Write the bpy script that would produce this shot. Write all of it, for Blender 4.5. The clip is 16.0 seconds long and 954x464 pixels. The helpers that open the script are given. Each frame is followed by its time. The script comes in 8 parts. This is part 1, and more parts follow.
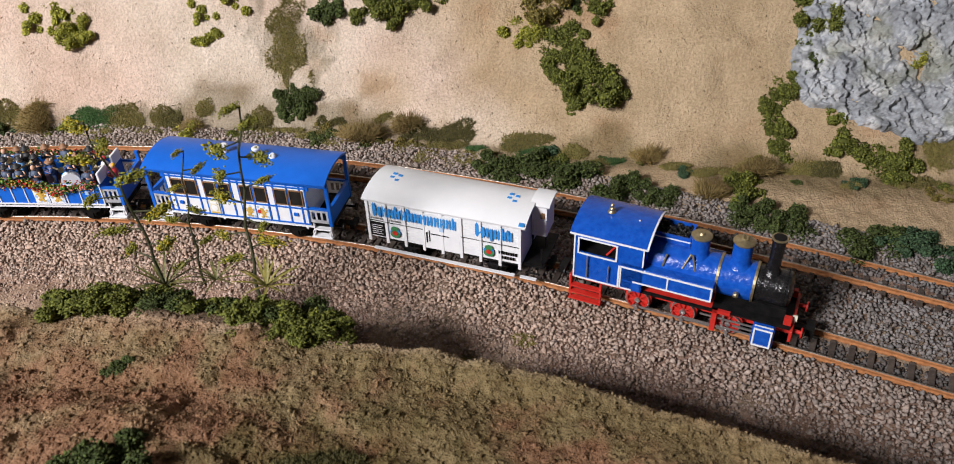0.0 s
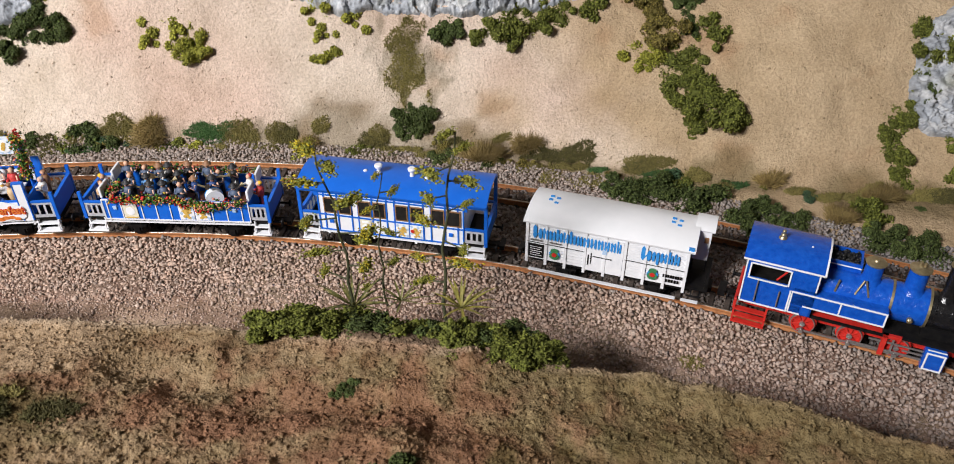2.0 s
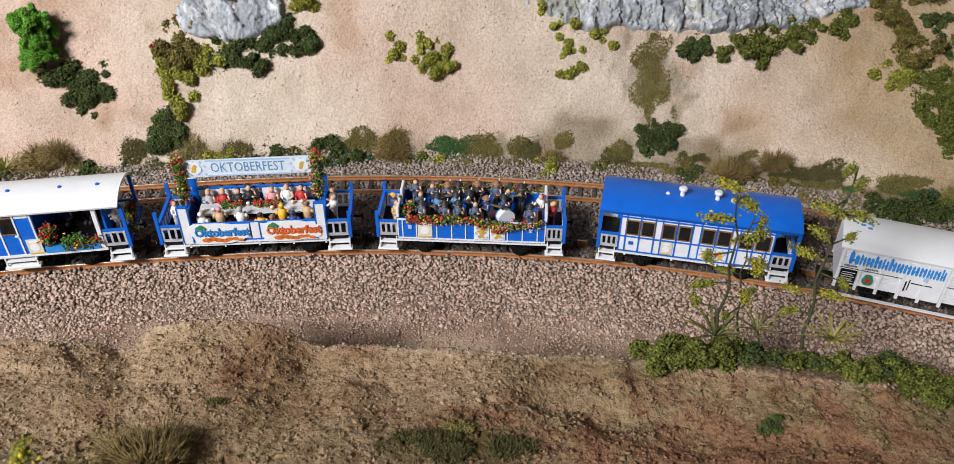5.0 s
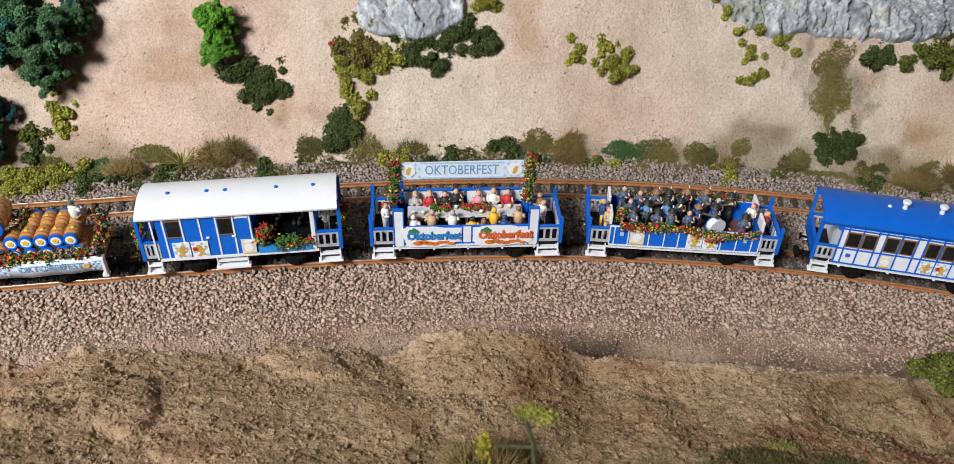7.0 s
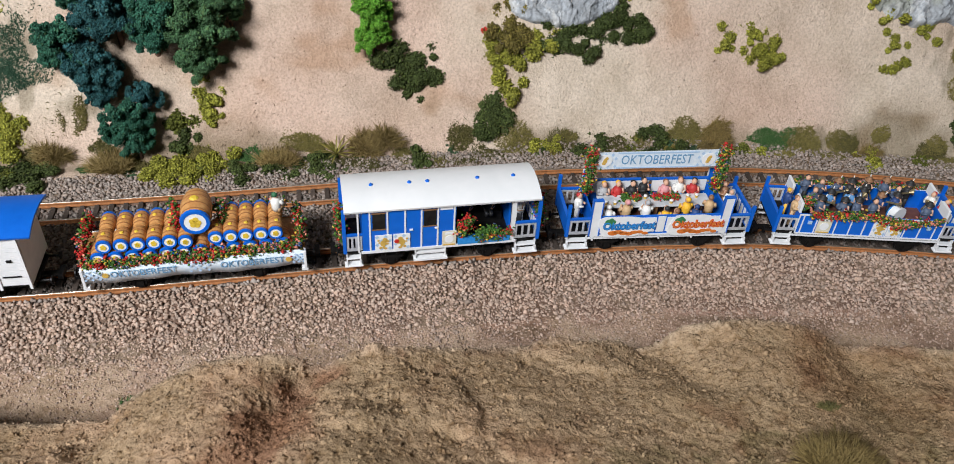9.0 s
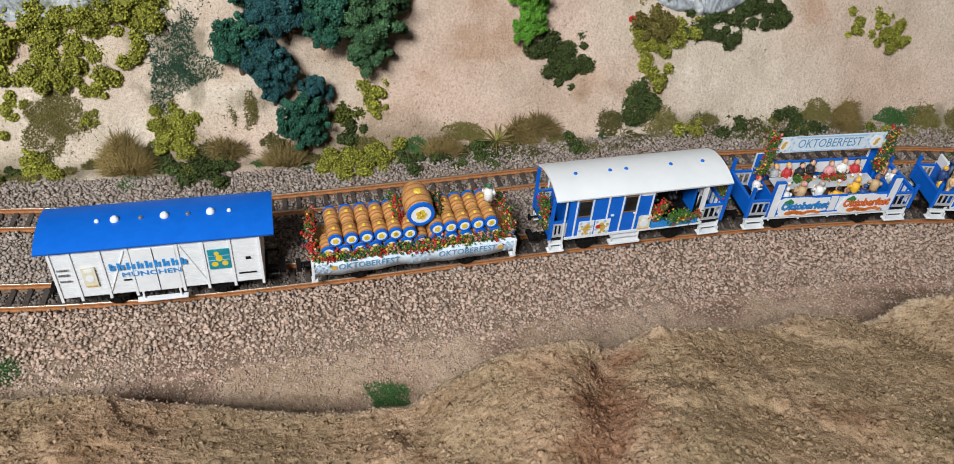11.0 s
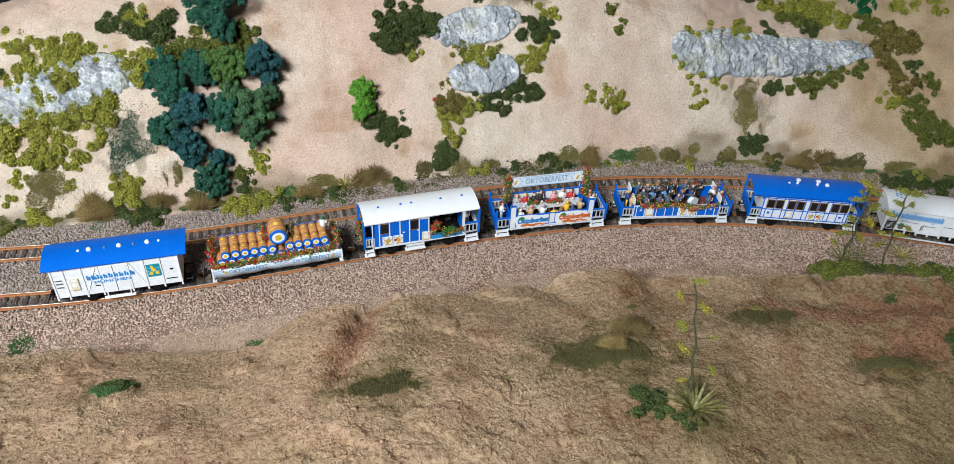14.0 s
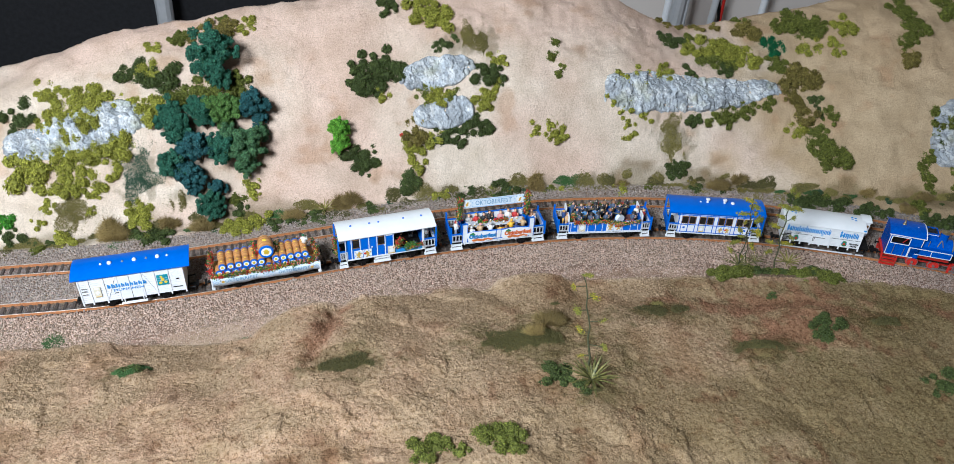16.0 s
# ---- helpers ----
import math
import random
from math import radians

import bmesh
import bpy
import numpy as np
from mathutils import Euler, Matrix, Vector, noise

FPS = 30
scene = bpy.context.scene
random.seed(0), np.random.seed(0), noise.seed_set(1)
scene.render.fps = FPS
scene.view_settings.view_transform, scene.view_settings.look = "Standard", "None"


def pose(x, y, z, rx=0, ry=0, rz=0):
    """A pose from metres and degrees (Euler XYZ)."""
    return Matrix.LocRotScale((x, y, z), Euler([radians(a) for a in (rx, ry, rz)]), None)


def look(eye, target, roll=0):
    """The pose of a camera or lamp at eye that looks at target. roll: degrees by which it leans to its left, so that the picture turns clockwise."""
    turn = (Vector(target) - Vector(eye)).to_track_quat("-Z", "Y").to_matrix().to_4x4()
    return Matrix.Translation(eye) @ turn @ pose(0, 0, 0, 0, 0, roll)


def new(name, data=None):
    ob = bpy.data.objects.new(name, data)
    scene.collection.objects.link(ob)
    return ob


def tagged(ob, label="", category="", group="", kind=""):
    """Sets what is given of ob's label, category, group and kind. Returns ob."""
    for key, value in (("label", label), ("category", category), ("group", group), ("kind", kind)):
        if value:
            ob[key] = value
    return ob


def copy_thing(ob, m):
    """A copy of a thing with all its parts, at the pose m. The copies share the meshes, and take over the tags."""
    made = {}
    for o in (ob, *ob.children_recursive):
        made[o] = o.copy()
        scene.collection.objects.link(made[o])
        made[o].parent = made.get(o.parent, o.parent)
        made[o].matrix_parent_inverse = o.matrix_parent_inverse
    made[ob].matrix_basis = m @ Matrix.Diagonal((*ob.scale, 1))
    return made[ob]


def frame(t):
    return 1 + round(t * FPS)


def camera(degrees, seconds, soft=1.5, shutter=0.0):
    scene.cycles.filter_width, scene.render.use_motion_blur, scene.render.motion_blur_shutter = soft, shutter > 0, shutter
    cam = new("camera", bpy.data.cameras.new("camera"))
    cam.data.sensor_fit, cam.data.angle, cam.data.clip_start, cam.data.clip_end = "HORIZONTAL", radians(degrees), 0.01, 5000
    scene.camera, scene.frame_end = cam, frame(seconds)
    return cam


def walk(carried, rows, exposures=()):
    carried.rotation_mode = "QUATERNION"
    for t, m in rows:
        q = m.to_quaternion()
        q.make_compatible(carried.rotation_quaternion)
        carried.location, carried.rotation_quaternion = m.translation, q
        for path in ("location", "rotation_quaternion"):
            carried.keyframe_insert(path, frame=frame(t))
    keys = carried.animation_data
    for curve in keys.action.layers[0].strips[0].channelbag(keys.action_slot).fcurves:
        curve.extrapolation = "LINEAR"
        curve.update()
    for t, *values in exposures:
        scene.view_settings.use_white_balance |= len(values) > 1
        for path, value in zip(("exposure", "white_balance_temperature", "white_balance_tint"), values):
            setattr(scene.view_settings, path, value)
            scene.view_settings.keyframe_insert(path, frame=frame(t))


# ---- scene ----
cam = camera(59.44, 16.0, soft=0.7)
PATH = [
    (0, 0.0003, 0.0001, 0.2916, 52.78, 1.87, -0.17),
    (0.5, -0.0238, -0.0015, 0.2942, 52.95, 1.06, -0.74),
    (1, -0.0489, -0.0042, 0.2963, 53.10, 0.76, -1.23),
    (1.5, -0.0763, 0.0011, 0.2980, 53.24, 0.40, -1.56),
    (2, -0.1024, 0.0004, 0.3015, 53.54, 0.09, -1.38),
    (2.5, -0.1288, 0.0034, 0.3035, 53.62, -0.09, -1.11),
    (3, -0.1563, 0.0090, 0.3041, 53.67, 0.09, -0.81),
    (3.5, -0.1842, 0.0108, 0.3043, 53.54, 0.17, -0.66),
    (3.7, -0.1953, 0.0087, 0.3065, 53.34, 0.08, -0.74),
    (4.4, -0.2344, 0.0116, 0.3112, 53.07, 0.03, -0.72),
    (5.1, -0.2779, 0.0145, 0.3181, 52.71, -0.21, -0.80),
    (5.8, -0.3201, 0.0176, 0.3212, 52.46, -0.53, -0.68),
    (6, -0.3344, 0.0199, 0.3226, 52.41, -0.79, -0.48),
    (6.5, -0.3660, 0.0214, 0.3221, 52.37, -0.94, -0.04),
    (7, -0.3952, 0.0238, 0.3195, 52.24, -1.14, -0.02),
    (7.5, -0.4283, 0.0246, 0.3228, 52.36, -1.15, -0.16),
    (8, -0.4584, 0.0244, 0.3220, 52.16, -1.85, -1.17),
    (8.5, -0.4934, 0.0259, 0.3210, 51.75, -2.83, -2.17),
    (9, -0.5367, 0.0323, 0.3185, 50.94, -2.98, -2.98),
    (9.5, -0.5760, 0.0356, 0.3193, 50.42, -2.86, -3.67),
    (10, -0.6234, 0.0414, 0.3161, 49.99, -3.29, -3.74),
    (10.2, -0.6369, 0.0424, 0.3147, 49.89, -3.30, -3.85),
    (10.55, -0.6546, 0.0410, 0.3180, 49.62, -3.40, -4.44),
    (10.9, -0.6712, 0.0337, 0.3280, 49.27, -3.54, -5.66),
    (11.25, -0.6843, 0.0214, 0.3434, 48.92, -3.67, -7.17),
    (11.6, -0.6917, 0.0048, 0.3624, 48.67, -3.73, -8.62),
    (11.95, -0.6909, -0.0153, 0.3836, 48.61, -3.65, -9.65),
    (12.3, -0.6796, -0.0382, 0.4054, 48.82, -3.39, -9.93),
    (12.5, -0.6646, -0.0601, 0.4279, 49.52, -2.83, -9.91),
    (13, -0.6222, -0.1185, 0.4776, 50.12, -2.12, -9.21),
    (13.5, -0.5952, -0.1669, 0.4991, 50.40, -2.11, -9.08),
    (14, -0.5832, -0.2051, 0.5204, 50.59, -2.34, -8.80),
    (14.5, -0.5765, -0.2379, 0.5423, 51.18, -2.11, -8.49),
    (15, -0.5695, -0.2625, 0.5553, 51.70, -1.85, -8.86),
    (15.5, -0.5620, -0.2984, 0.5786, 52.09, -1.84, -8.92),
    (16, -0.5562, -0.3356, 0.6016, 52.64, -1.70, -9.12),
]
EXPOSURES = [(0.0, 0.14, 6680, 14), (2.0, 0.10, 6680, 13), (3.5, -0.03, 6620, 12), (6.0, -0.19, 6500, 11), (8.0, -0.30, 6480, 9), (9.0, -0.40, 6450, 9), (10.0, -0.46, 6350, 7), (12.5, -0.51, 6520, 6), (14.0, -0.27, 6150, 5), (16.0, -0.12, 5800, 5)]
walk(cam, [(t, pose(x, y, z, a, b, c)) for t, x, y, z, a, b, c in PATH], EXPOSURES)
# ---- end of path ----
cam.data.dof.use_dof, cam.data.dof.focus_distance, cam.data.dof.aperture_fstop = True, 0.74, 35.0
# ---- light ----
world = bpy.data.worlds.new("room_light")
scene.world = world
world.use_nodes = True
world.node_tree.nodes["Background"].inputs[0].default_value = (0.95, 0.97, 1.0, 1)
world.node_tree.nodes["Background"].inputs[1].default_value = 0.35


def area_lamp(name, eye, target, sx, sy, watts, color):
    data = bpy.data.lights.new(name, "AREA")
    data.shape, data.size, data.size_y, data.energy, data.color = "RECTANGLE", sx, sy, watts, color
    ob = new(name, data)
    ob.matrix_world = look(eye, target)
    return ob


# broad fill lamp added from the left; no window is built there
area_lamp("window_daylight", (-2.3, -1.1, 1.2), (-0.3, 0.4, 0.0), 1.5, 1.1, 11, (0.90, 0.96, 1.0))
area_lamp("hanging_lamp_light", (-1.15, -0.64, 1.12), (-0.68, 0.45, 0.05), 0.46, 0.30, 47, (0.97, 0.98, 1.0))

# ---- materials ----


def nodes_of(name):
    m = bpy.data.materials.new(name)
    m.use_nodes = True
    nt = m.node_tree
    return m, nt, nt.nodes["Principled BSDF"]


def noise_node(nt, scale, detail=3.0, rough=0.6):
    tc = nt.nodes.new("ShaderNodeTexCoord")
    n = nt.nodes.new("ShaderNodeTexNoise")
    n.inputs["Scale"].default_value, n.inputs["Detail"].default_value, n.inputs["Roughness"].default_value = scale, detail, rough
    nt.links.new(tc.outputs["Object"], n.inputs["Vector"])
    return n


def ramp(nt, src, c0, c1, p0=0.3, p1=0.7):
    r = nt.nodes.new("ShaderNodeValToRGB")
    r.color_ramp.elements[0].position, r.color_ramp.elements[1].position = p0, p1
    r.color_ramp.elements[0].color, r.color_ramp.elements[1].color = (*c0, 1), (*c1, 1)
    nt.links.new(src, r.inputs[0])
    return r.outputs[0]


def add_bump(nt, bsdf, src, strength, dist):
    b = nt.nodes.new("ShaderNodeBump")
    b.inputs["Strength"].default_value, b.inputs["Distance"].default_value = strength, dist
    nt.links.new(src, b.inputs["Height"])
    nt.links.new(b.outputs[0], bsdf.inputs["Normal"])


def mat(name, c0, c1=None, scale=300.0, rough=0.6, metal=0.0, bump=0.15, dist=0.0003, vary=0.0, spec=0.4):
    """Two-tone grain with a fine relief; vary shifts the tone from object to object."""
    m, nt, b = nodes_of(name)
    c1 = c1 or tuple(min(1, c * 1.25 + 0.01) for c in c0)
    n = noise_node(nt, scale)
    col = ramp(nt, n.outputs["Fac"], c0, c1)
    if vary:
        info = nt.nodes.new("ShaderNodeObjectInfo")
        mr = nt.nodes.new("ShaderNodeMapRange")
        mr.inputs[3].default_value, mr.inputs[4].default_value = 1 - vary, 1 + vary
        nt.links.new(info.outputs["Random"], mr.inputs[0])
        mul = nt.nodes.new("ShaderNodeHueSaturation")
        nt.links.new(mr.outputs[0], mul.inputs["Value"])
        nt.links.new(col, mul.inputs["Color"])
        col = mul.outputs[0]
    nt.links.new(col, b.inputs["Base Color"])
    b.inputs["Roughness"].default_value, b.inputs["Metallic"].default_value = rough, metal
    b.inputs["Specular IOR Level"].default_value = spec
    if bump:
        add_bump(nt, b, n.outputs["Fac"], bump, dist)
    return m


def pigment_mat(name, rough, grain, bump, dist, spec=0.15, cells=0.0):
    """Coloured by the mesh's own pigment layer, with grain at two scales."""
    m, nt, b = nodes_of(name)
    at = nt.nodes.new("ShaderNodeAttribute")
    at.attribute_name = "pigment"
    n1, n2 = noise_node(nt, grain, 4.0), noise_node(nt, grain * 0.13, 3.0)
    mul = nt.nodes.new("ShaderNodeMixRGB")
    mul.blend_type, mul.inputs[0].default_value = "MULTIPLY", 1.0
    nt.links.new(at.outputs["Color"], mul.inputs[1])
    nt.links.new(ramp(nt, n1.outputs["Fac"], (0.78, 0.76, 0.74), (1.12, 1.12, 1.12), 0.3, 0.7), mul.inputs[2])
    mul2 = nt.nodes.new("ShaderNodeMixRGB")
    mul2.blend_type, mul2.inputs[0].default_value = "MULTIPLY", 1.0
    nt.links.new(mul.outputs[0], mul2.inputs[1])
    nt.links.new(ramp(nt, n2.outputs["Fac"], (0.88, 0.86, 0.83), (1.08, 1.07, 1.06), 0.35, 0.65), mul2.inputs[2])
    n3 = noise_node(nt, grain * 0.34, 5.0, 0.7)
    mul3 = nt.nodes.new("ShaderNodeMixRGB")
    mul3.blend_type, mul3.inputs[0].default_value = "MULTIPLY", 1.0
    nt.links.new(mul2.outputs[0], mul3.inputs[1])
    nt.links.new(ramp(nt, n3.outputs["Fac"], (0.80, 0.78, 0.76), (1.08, 1.08, 1.08), 0.32, 0.58), mul3.inputs[2])
    nt.links.new(mul3.outputs[0], b.inputs["Base Color"])
    b.inputs["Roughness"].default_value, b.inputs["Specular IOR Level"].default_value = rough, spec
    src = n1.outputs["Fac"]
    if cells:
        vo = nt.nodes.new("ShaderNodeTexVoronoi")
        vo.inputs["Scale"].default_value = cells
        nt.links.new(n1.inputs["Vector"].links[0].from_socket, vo.inputs["Vector"])
        ad = nt.nodes.new("ShaderNodeMath")
        ad.operation = "MULTIPLY_ADD"
        ad.inputs[1].default_value = -0.55
        nt.links.new(vo.outputs["Distance"], ad.inputs[0])
        nt.links.new(n1.outputs["Fac"], ad.inputs[2])
        src = ad.outputs[0]
    add_bump(nt, b, src, bump, dist)
    return m


def math_node(nt, op, a, b):
    n = nt.nodes.new("ShaderNodeMath")
    n.operation = op
    for k, v in enumerate((a, b)):
        if isinstance(v, (int, float)):
            n.inputs[k].default_value = v
        else:
            nt.links.new(v, n.inputs[k])
    return n.outputs[0]


def plaster_mat(name):
    """Sanded plaster: fine and leathery where the pigment's alpha is 0, coarse and lumpy where it is 1."""
    m, nt, b = nodes_of(name)
    at = nt.nodes.new("ShaderNodeAttribute")
    at.attribute_name = "pigment"
    coarse = at.outputs["Alpha"]
    col = at.outputs["Color"]
    grit, fine, lump, patch, skin = (noise_node(nt, sc, d, r).outputs["Fac"] for sc, d, r in ((1500.0, 3.0, 0.6), (640.0, 4.0, 0.65), (300.0, 3.0, 0.55), (26.0, 4.0, 0.6), (150.0, 3.0, 0.5)))
    for src, c0, c1, p0, p1 in ((fine, (0.80, 0.78, 0.76), (1.10, 1.10, 1.10), 0.33, 0.61), (patch, (0.87, 0.84, 0.80), (1.07, 1.06, 1.06), 0.36, 0.64)):
        mul = nt.nodes.new("ShaderNodeMixRGB")
        mul.blend_type, mul.inputs[0].default_value = "MULTIPLY", 1.0
        nt.links.new(col, mul.inputs[1])
        nt.links.new(ramp(nt, src, c0, c1, p0, p1), mul.inputs[2])
        col = mul.outputs[0]
    spots = nt.nodes.new("ShaderNodeMixRGB")
    spots.blend_type = "MULTIPLY"
    nt.links.new(coarse, spots.inputs[0])
    nt.links.new(col, spots.inputs[1])
    nt.links.new(ramp(nt, lump, (0.66, 0.60, 0.52), (1.08, 1.08, 1.08), 0.33, 0.50), spots.inputs[2])
    nt.links.new(spots.outputs[0], b.inputs["Base Color"])
    b.inputs["Roughness"].default_value, b.inputs["Specular IOR Level"].default_value = 0.95, 0.12
    ridge = math_node(nt, "ABSOLUTE", math_node(nt, "SUBTRACT", skin, 0.5), 0)
    leather = math_node(nt, "MULTIPLY", math_node(nt, "MULTIPLY", ridge, 0.0040), patch)
    smooth_h = math_node(nt, "ADD", math_node(nt, "MULTIPLY", fine, 0.0012), math_node(nt, "ADD", math_node(nt, "MULTIPLY", grit, 0.00045), leather))
    coarse_h = math_node(nt, "ADD", math_node(nt, "MULTIPLY", lump, 0.0020), math_node(nt, "ADD", math_node(nt, "MULTIPLY", fine, 0.0012), math_node(nt, "MULTIPLY", grit, 0.0004)))
    h = nt.nodes.new("ShaderNodeMix")
    nt.links.new(coarse, h.inputs[0])
    nt.links.new(smooth_h, h.inputs[2])
    nt.links.new(coarse_h, h.inputs[3])
    add_bump(nt, b, h.outputs[0], 0.9, 1.0)
    return m


GROUND = plaster_mat("sanded_plaster")
ROCK = pigment_mat("crumpled_grey_rock", 0.6, 420.0, 0.5, 0.0008, 0.3)
RUST = mat("rusty_rail_side", (0.30, 0.115, 0.040), (0.50, 0.21, 0.08), 500, 0.7)
STEEL = mat("worn_rail_top", (0.42, 0.36, 0.30), (0.62, 0.56, 0.50), 400, 0.35, 0.9)
SLEEPER = mat("dark_sleeper", (0.050, 0.038, 0.032), (0.10, 0.076, 0.062), 600, 0.75, vary=0.25)
BLUE = mat("glossy_blue_paint", (0.004, 0.115, 0.56), (0.006, 0.135, 0.62), 160, 0.38, bump=0.25, dist=0.0002)
BLUE_LOCO = mat("brushed_blue_paint", (0.002, 0.06, 0.38), (0.008, 0.10, 0.50), 330, 0.24, bump=1.0, dist=0.0005)
WHITE = mat("white_paint", (0.74, 0.75, 0.77), (0.82, 0.82, 0.83), 200, 0.5, bump=0.2, dist=0.0002)
WHITE_ROOF = mat("white_roof_paint", (0.76, 0.77, 0.78), (0.83, 0.83, 0.84), 60, 0.55, bump=0.15, dist=0.0003)
BLACK = mat("black_plastic", (0.005, 0.005, 0.006), (0.014, 0.013, 0.012), 300, 0.38, bump=0.5, dist=0.0004, spec=0.12)
RED = mat("red_plastic", (0.48, 0.020, 0.014), (0.60, 0.035, 0.025), 300, 0.4)
BRASS = mat("worn_brass", (0.33, 0.26, 0.14), (0.52, 0.43, 0.26), 500, 0.4, 0.8)
WOODB = mat("barrel_wood", (0.47, 0.205, 0.062), (0.66, 0.35, 0.13), 350, 0.42)
HOOP = mat("barrel_hoop", (0.30, 0.125, 0.040), (0.42, 0.19, 0.07), 500, 0.45)
GLOSS_BLACK = mat("glossy_black_enamel", (0.006, 0.006, 0.007), (0.016, 0.015, 0.015), 420, 0.22, bump=1.0, dist=0.0005, spec=0.5)
DARKGLASS = mat("dark_window", (0.012, 0.011, 0.010), (0.03, 0.027, 0.024), 100, 0.12, bump=0.0)
BROWN = mat("brown_frame", (0.20, 0.10, 0.045), (0.28, 0.15, 0.07), 300, 0.5)
DECK = mat("red_brown_deck", (0.13, 0.05, 0.03), (0.20, 0.08, 0.05), 300, 0.6)


# ---- mesh helpers ----
def link_mesh(name, me, material, parent=None, label=""):
    ob = new(name, me)
    if material is not None:
        me.materials.append(material)
    if parent is not None:
        ob.parent = parent
    if label:
        ob["label"] = label
    return ob


def part(name, bm, material, parent=None, label="", smooth=False):
    if smooth:
        bm.normal_update()
        for e in bm.edges:
            e.smooth = not (e.is_manifold and e.calc_face_angle() > 0.6)
    me = bpy.data.meshes.new(name)
    bm.to_mesh(me)
    bm.free()
    if smooth:
        me.polygons.foreach_set("use_smooth", [True] * len(me.polygons))
    return link_mesh(name, me, material, parent, label)


def mesh_np(name, V, F, smooth=False):
    """A mesh from arrays of places and of faces that all have the same number of corners."""
    V, F = np.asarray(V, np.float32), np.asarray(F, np.int32)
    me = bpy.data.meshes.new(name)
    k = F.shape[1]
    me.vertices.add(len(V))
    me.vertices.foreach_set("co", V.ravel())
    me.loops.add(F.size)
    me.loops.foreach_set("vertex_index", F.ravel())
    me.polygons.add(len(F))
    me.polygons.foreach_set("loop_start", np.arange(0, F.size, k, dtype=np.int32))
    me.polygons.foreach_set("loop_total", np.full(len(F), k, np.int32))
    if smooth:
        me.polygons.foreach_set("use_smooth", np.ones(len(F), bool))
    me.update()
    me.validate()
    return me


def pigment(me, colors):
    at = me.color_attributes.new("pigment", "FLOAT_COLOR", "POINT")
    colors = colors if colors.shape[1] == 4 else np.hstack([colors, np.ones((len(colors), 1))])
    at.data.foreach_set("color", colors.astype(np.float32).ravel())


def box(bm, x0, x1, y0, y1, z0, z1, bevel=0.0):
    r = bmesh.ops.create_cube(bm, size=1)
    vs = r["verts"]
    for v in vs:
        v.co = Vector((x0 + (v.co.x + 0.5) * (x1 - x0), y0 + (v.co.y + 0.5) * (y1 - y0), z0 + (v.co.z + 0.5) * (z1 - z0)))
    if bevel:
        es = list({e for v in vs for e in v.link_edges})
        bmesh.ops.bevel(bm, geom=es, offset=bevel, segments=1, affect="EDGES")
    return vs


def boxes(*dims, bevel=0.0):
    bm = bmesh.new()
    for d in dims:
        box(bm, *d, bevel=bevel)
    return bm


def tube(bm, p, q, r, r2=None, seg=12):
    """A capped cylinder or cone from p to q."""
    p, q = Vector(p), Vector(q)
    m = Matrix.Translation((p + q) / 2) @ (q - p).to_track_quat("Z", "Y").to_matrix().to_4x4()
    bmesh.ops.create_cone(bm, cap_ends=True, segments=seg, radius1=r, radius2=r if r2 is None else r2, depth=(q - p).length, matrix=m)
    return bm


def lathe(bm, profile, seg=16, m=Matrix.Identity(4)):
    """Turn (radius, height) pairs round the z axis."""
    rings = []
    for r, z in profile:
        rings.append([bm.verts.new(m @ Vector((r * math.cos(6.28319 * i / seg), r * math.sin(6.28319 * i / seg), z))) for i in range(seg)])
    for a, b in zip(rings, rings[1:]):
        for i in range(seg):
            bm.faces.new((a[i], a[(i + 1) % seg], b[(i + 1) % seg], b[i]))
    bm.faces.new(rings[0][::-1])
    bm.faces.new(rings[-1])
    return bm


def arch_roof(x0, x1, half, z_edge, rise, thick, seg=14):
    """A roof arched across y, with thickness and end faces."""
    bm = bmesh.new()
    top, low = [], []
    for k in range(seg + 1):
        u = -1 + 2 * k / seg
        z = z_edge + rise * (1 - abs(u) ** 2.2)
        top.append((u * half, z))
        low.append((u * (half - 0.0003), z - thick))
    loop = top + low[::-1]
    a = [bm.verts.new((x0, y, z)) for y, z in loop]
    b = [bm.verts.new((x1, y, z)) for y, z in loop]
    n = len(loop)
    for i in range(n):
        bm.faces.new((a[i], b[i], b[(i + 1) % n], a[(i + 1) % n]))
    for i in range(seg):
        for r, flip in ((a, False), (b, True)):
            f = [r[i], r[i + 1], r[n - 2 - i], r[n - 1 - i]]
            bm.faces.new(f[::-1] if flip else f)
    bmesh.ops.recalc_face_normals(bm, faces=bm.faces)
    return bm


def vnoise(x, y, seed=0):
    """Smooth value noise on arrays, about -1 to 1."""
    xi, yi = np.floor(x).astype(np.int64), np.floor(y).astype(np.int64)
    fx, fy = x - xi, y - yi
    fx, fy = fx * fx * (3 - 2 * fx), fy * fy * (3 - 2 * fy)

    def h(a, b):
        n = (a * 374761393 + b * 668265263 + seed * 974711) & 0x7FFFFFFF
        n = ((n ^ (n >> 13)) * 1274126177) & 0x7FFFFFFF
        return ((n ^ (n >> 16)) & 0xFFFF) / 32767.5 - 1

    return (h(xi, yi) * (1 - fx) + h(xi + 1, yi) * fx) * (1 - fy) + (h(xi, yi + 1) * (1 - fx) + h(xi + 1, yi + 1) * fx) * fy


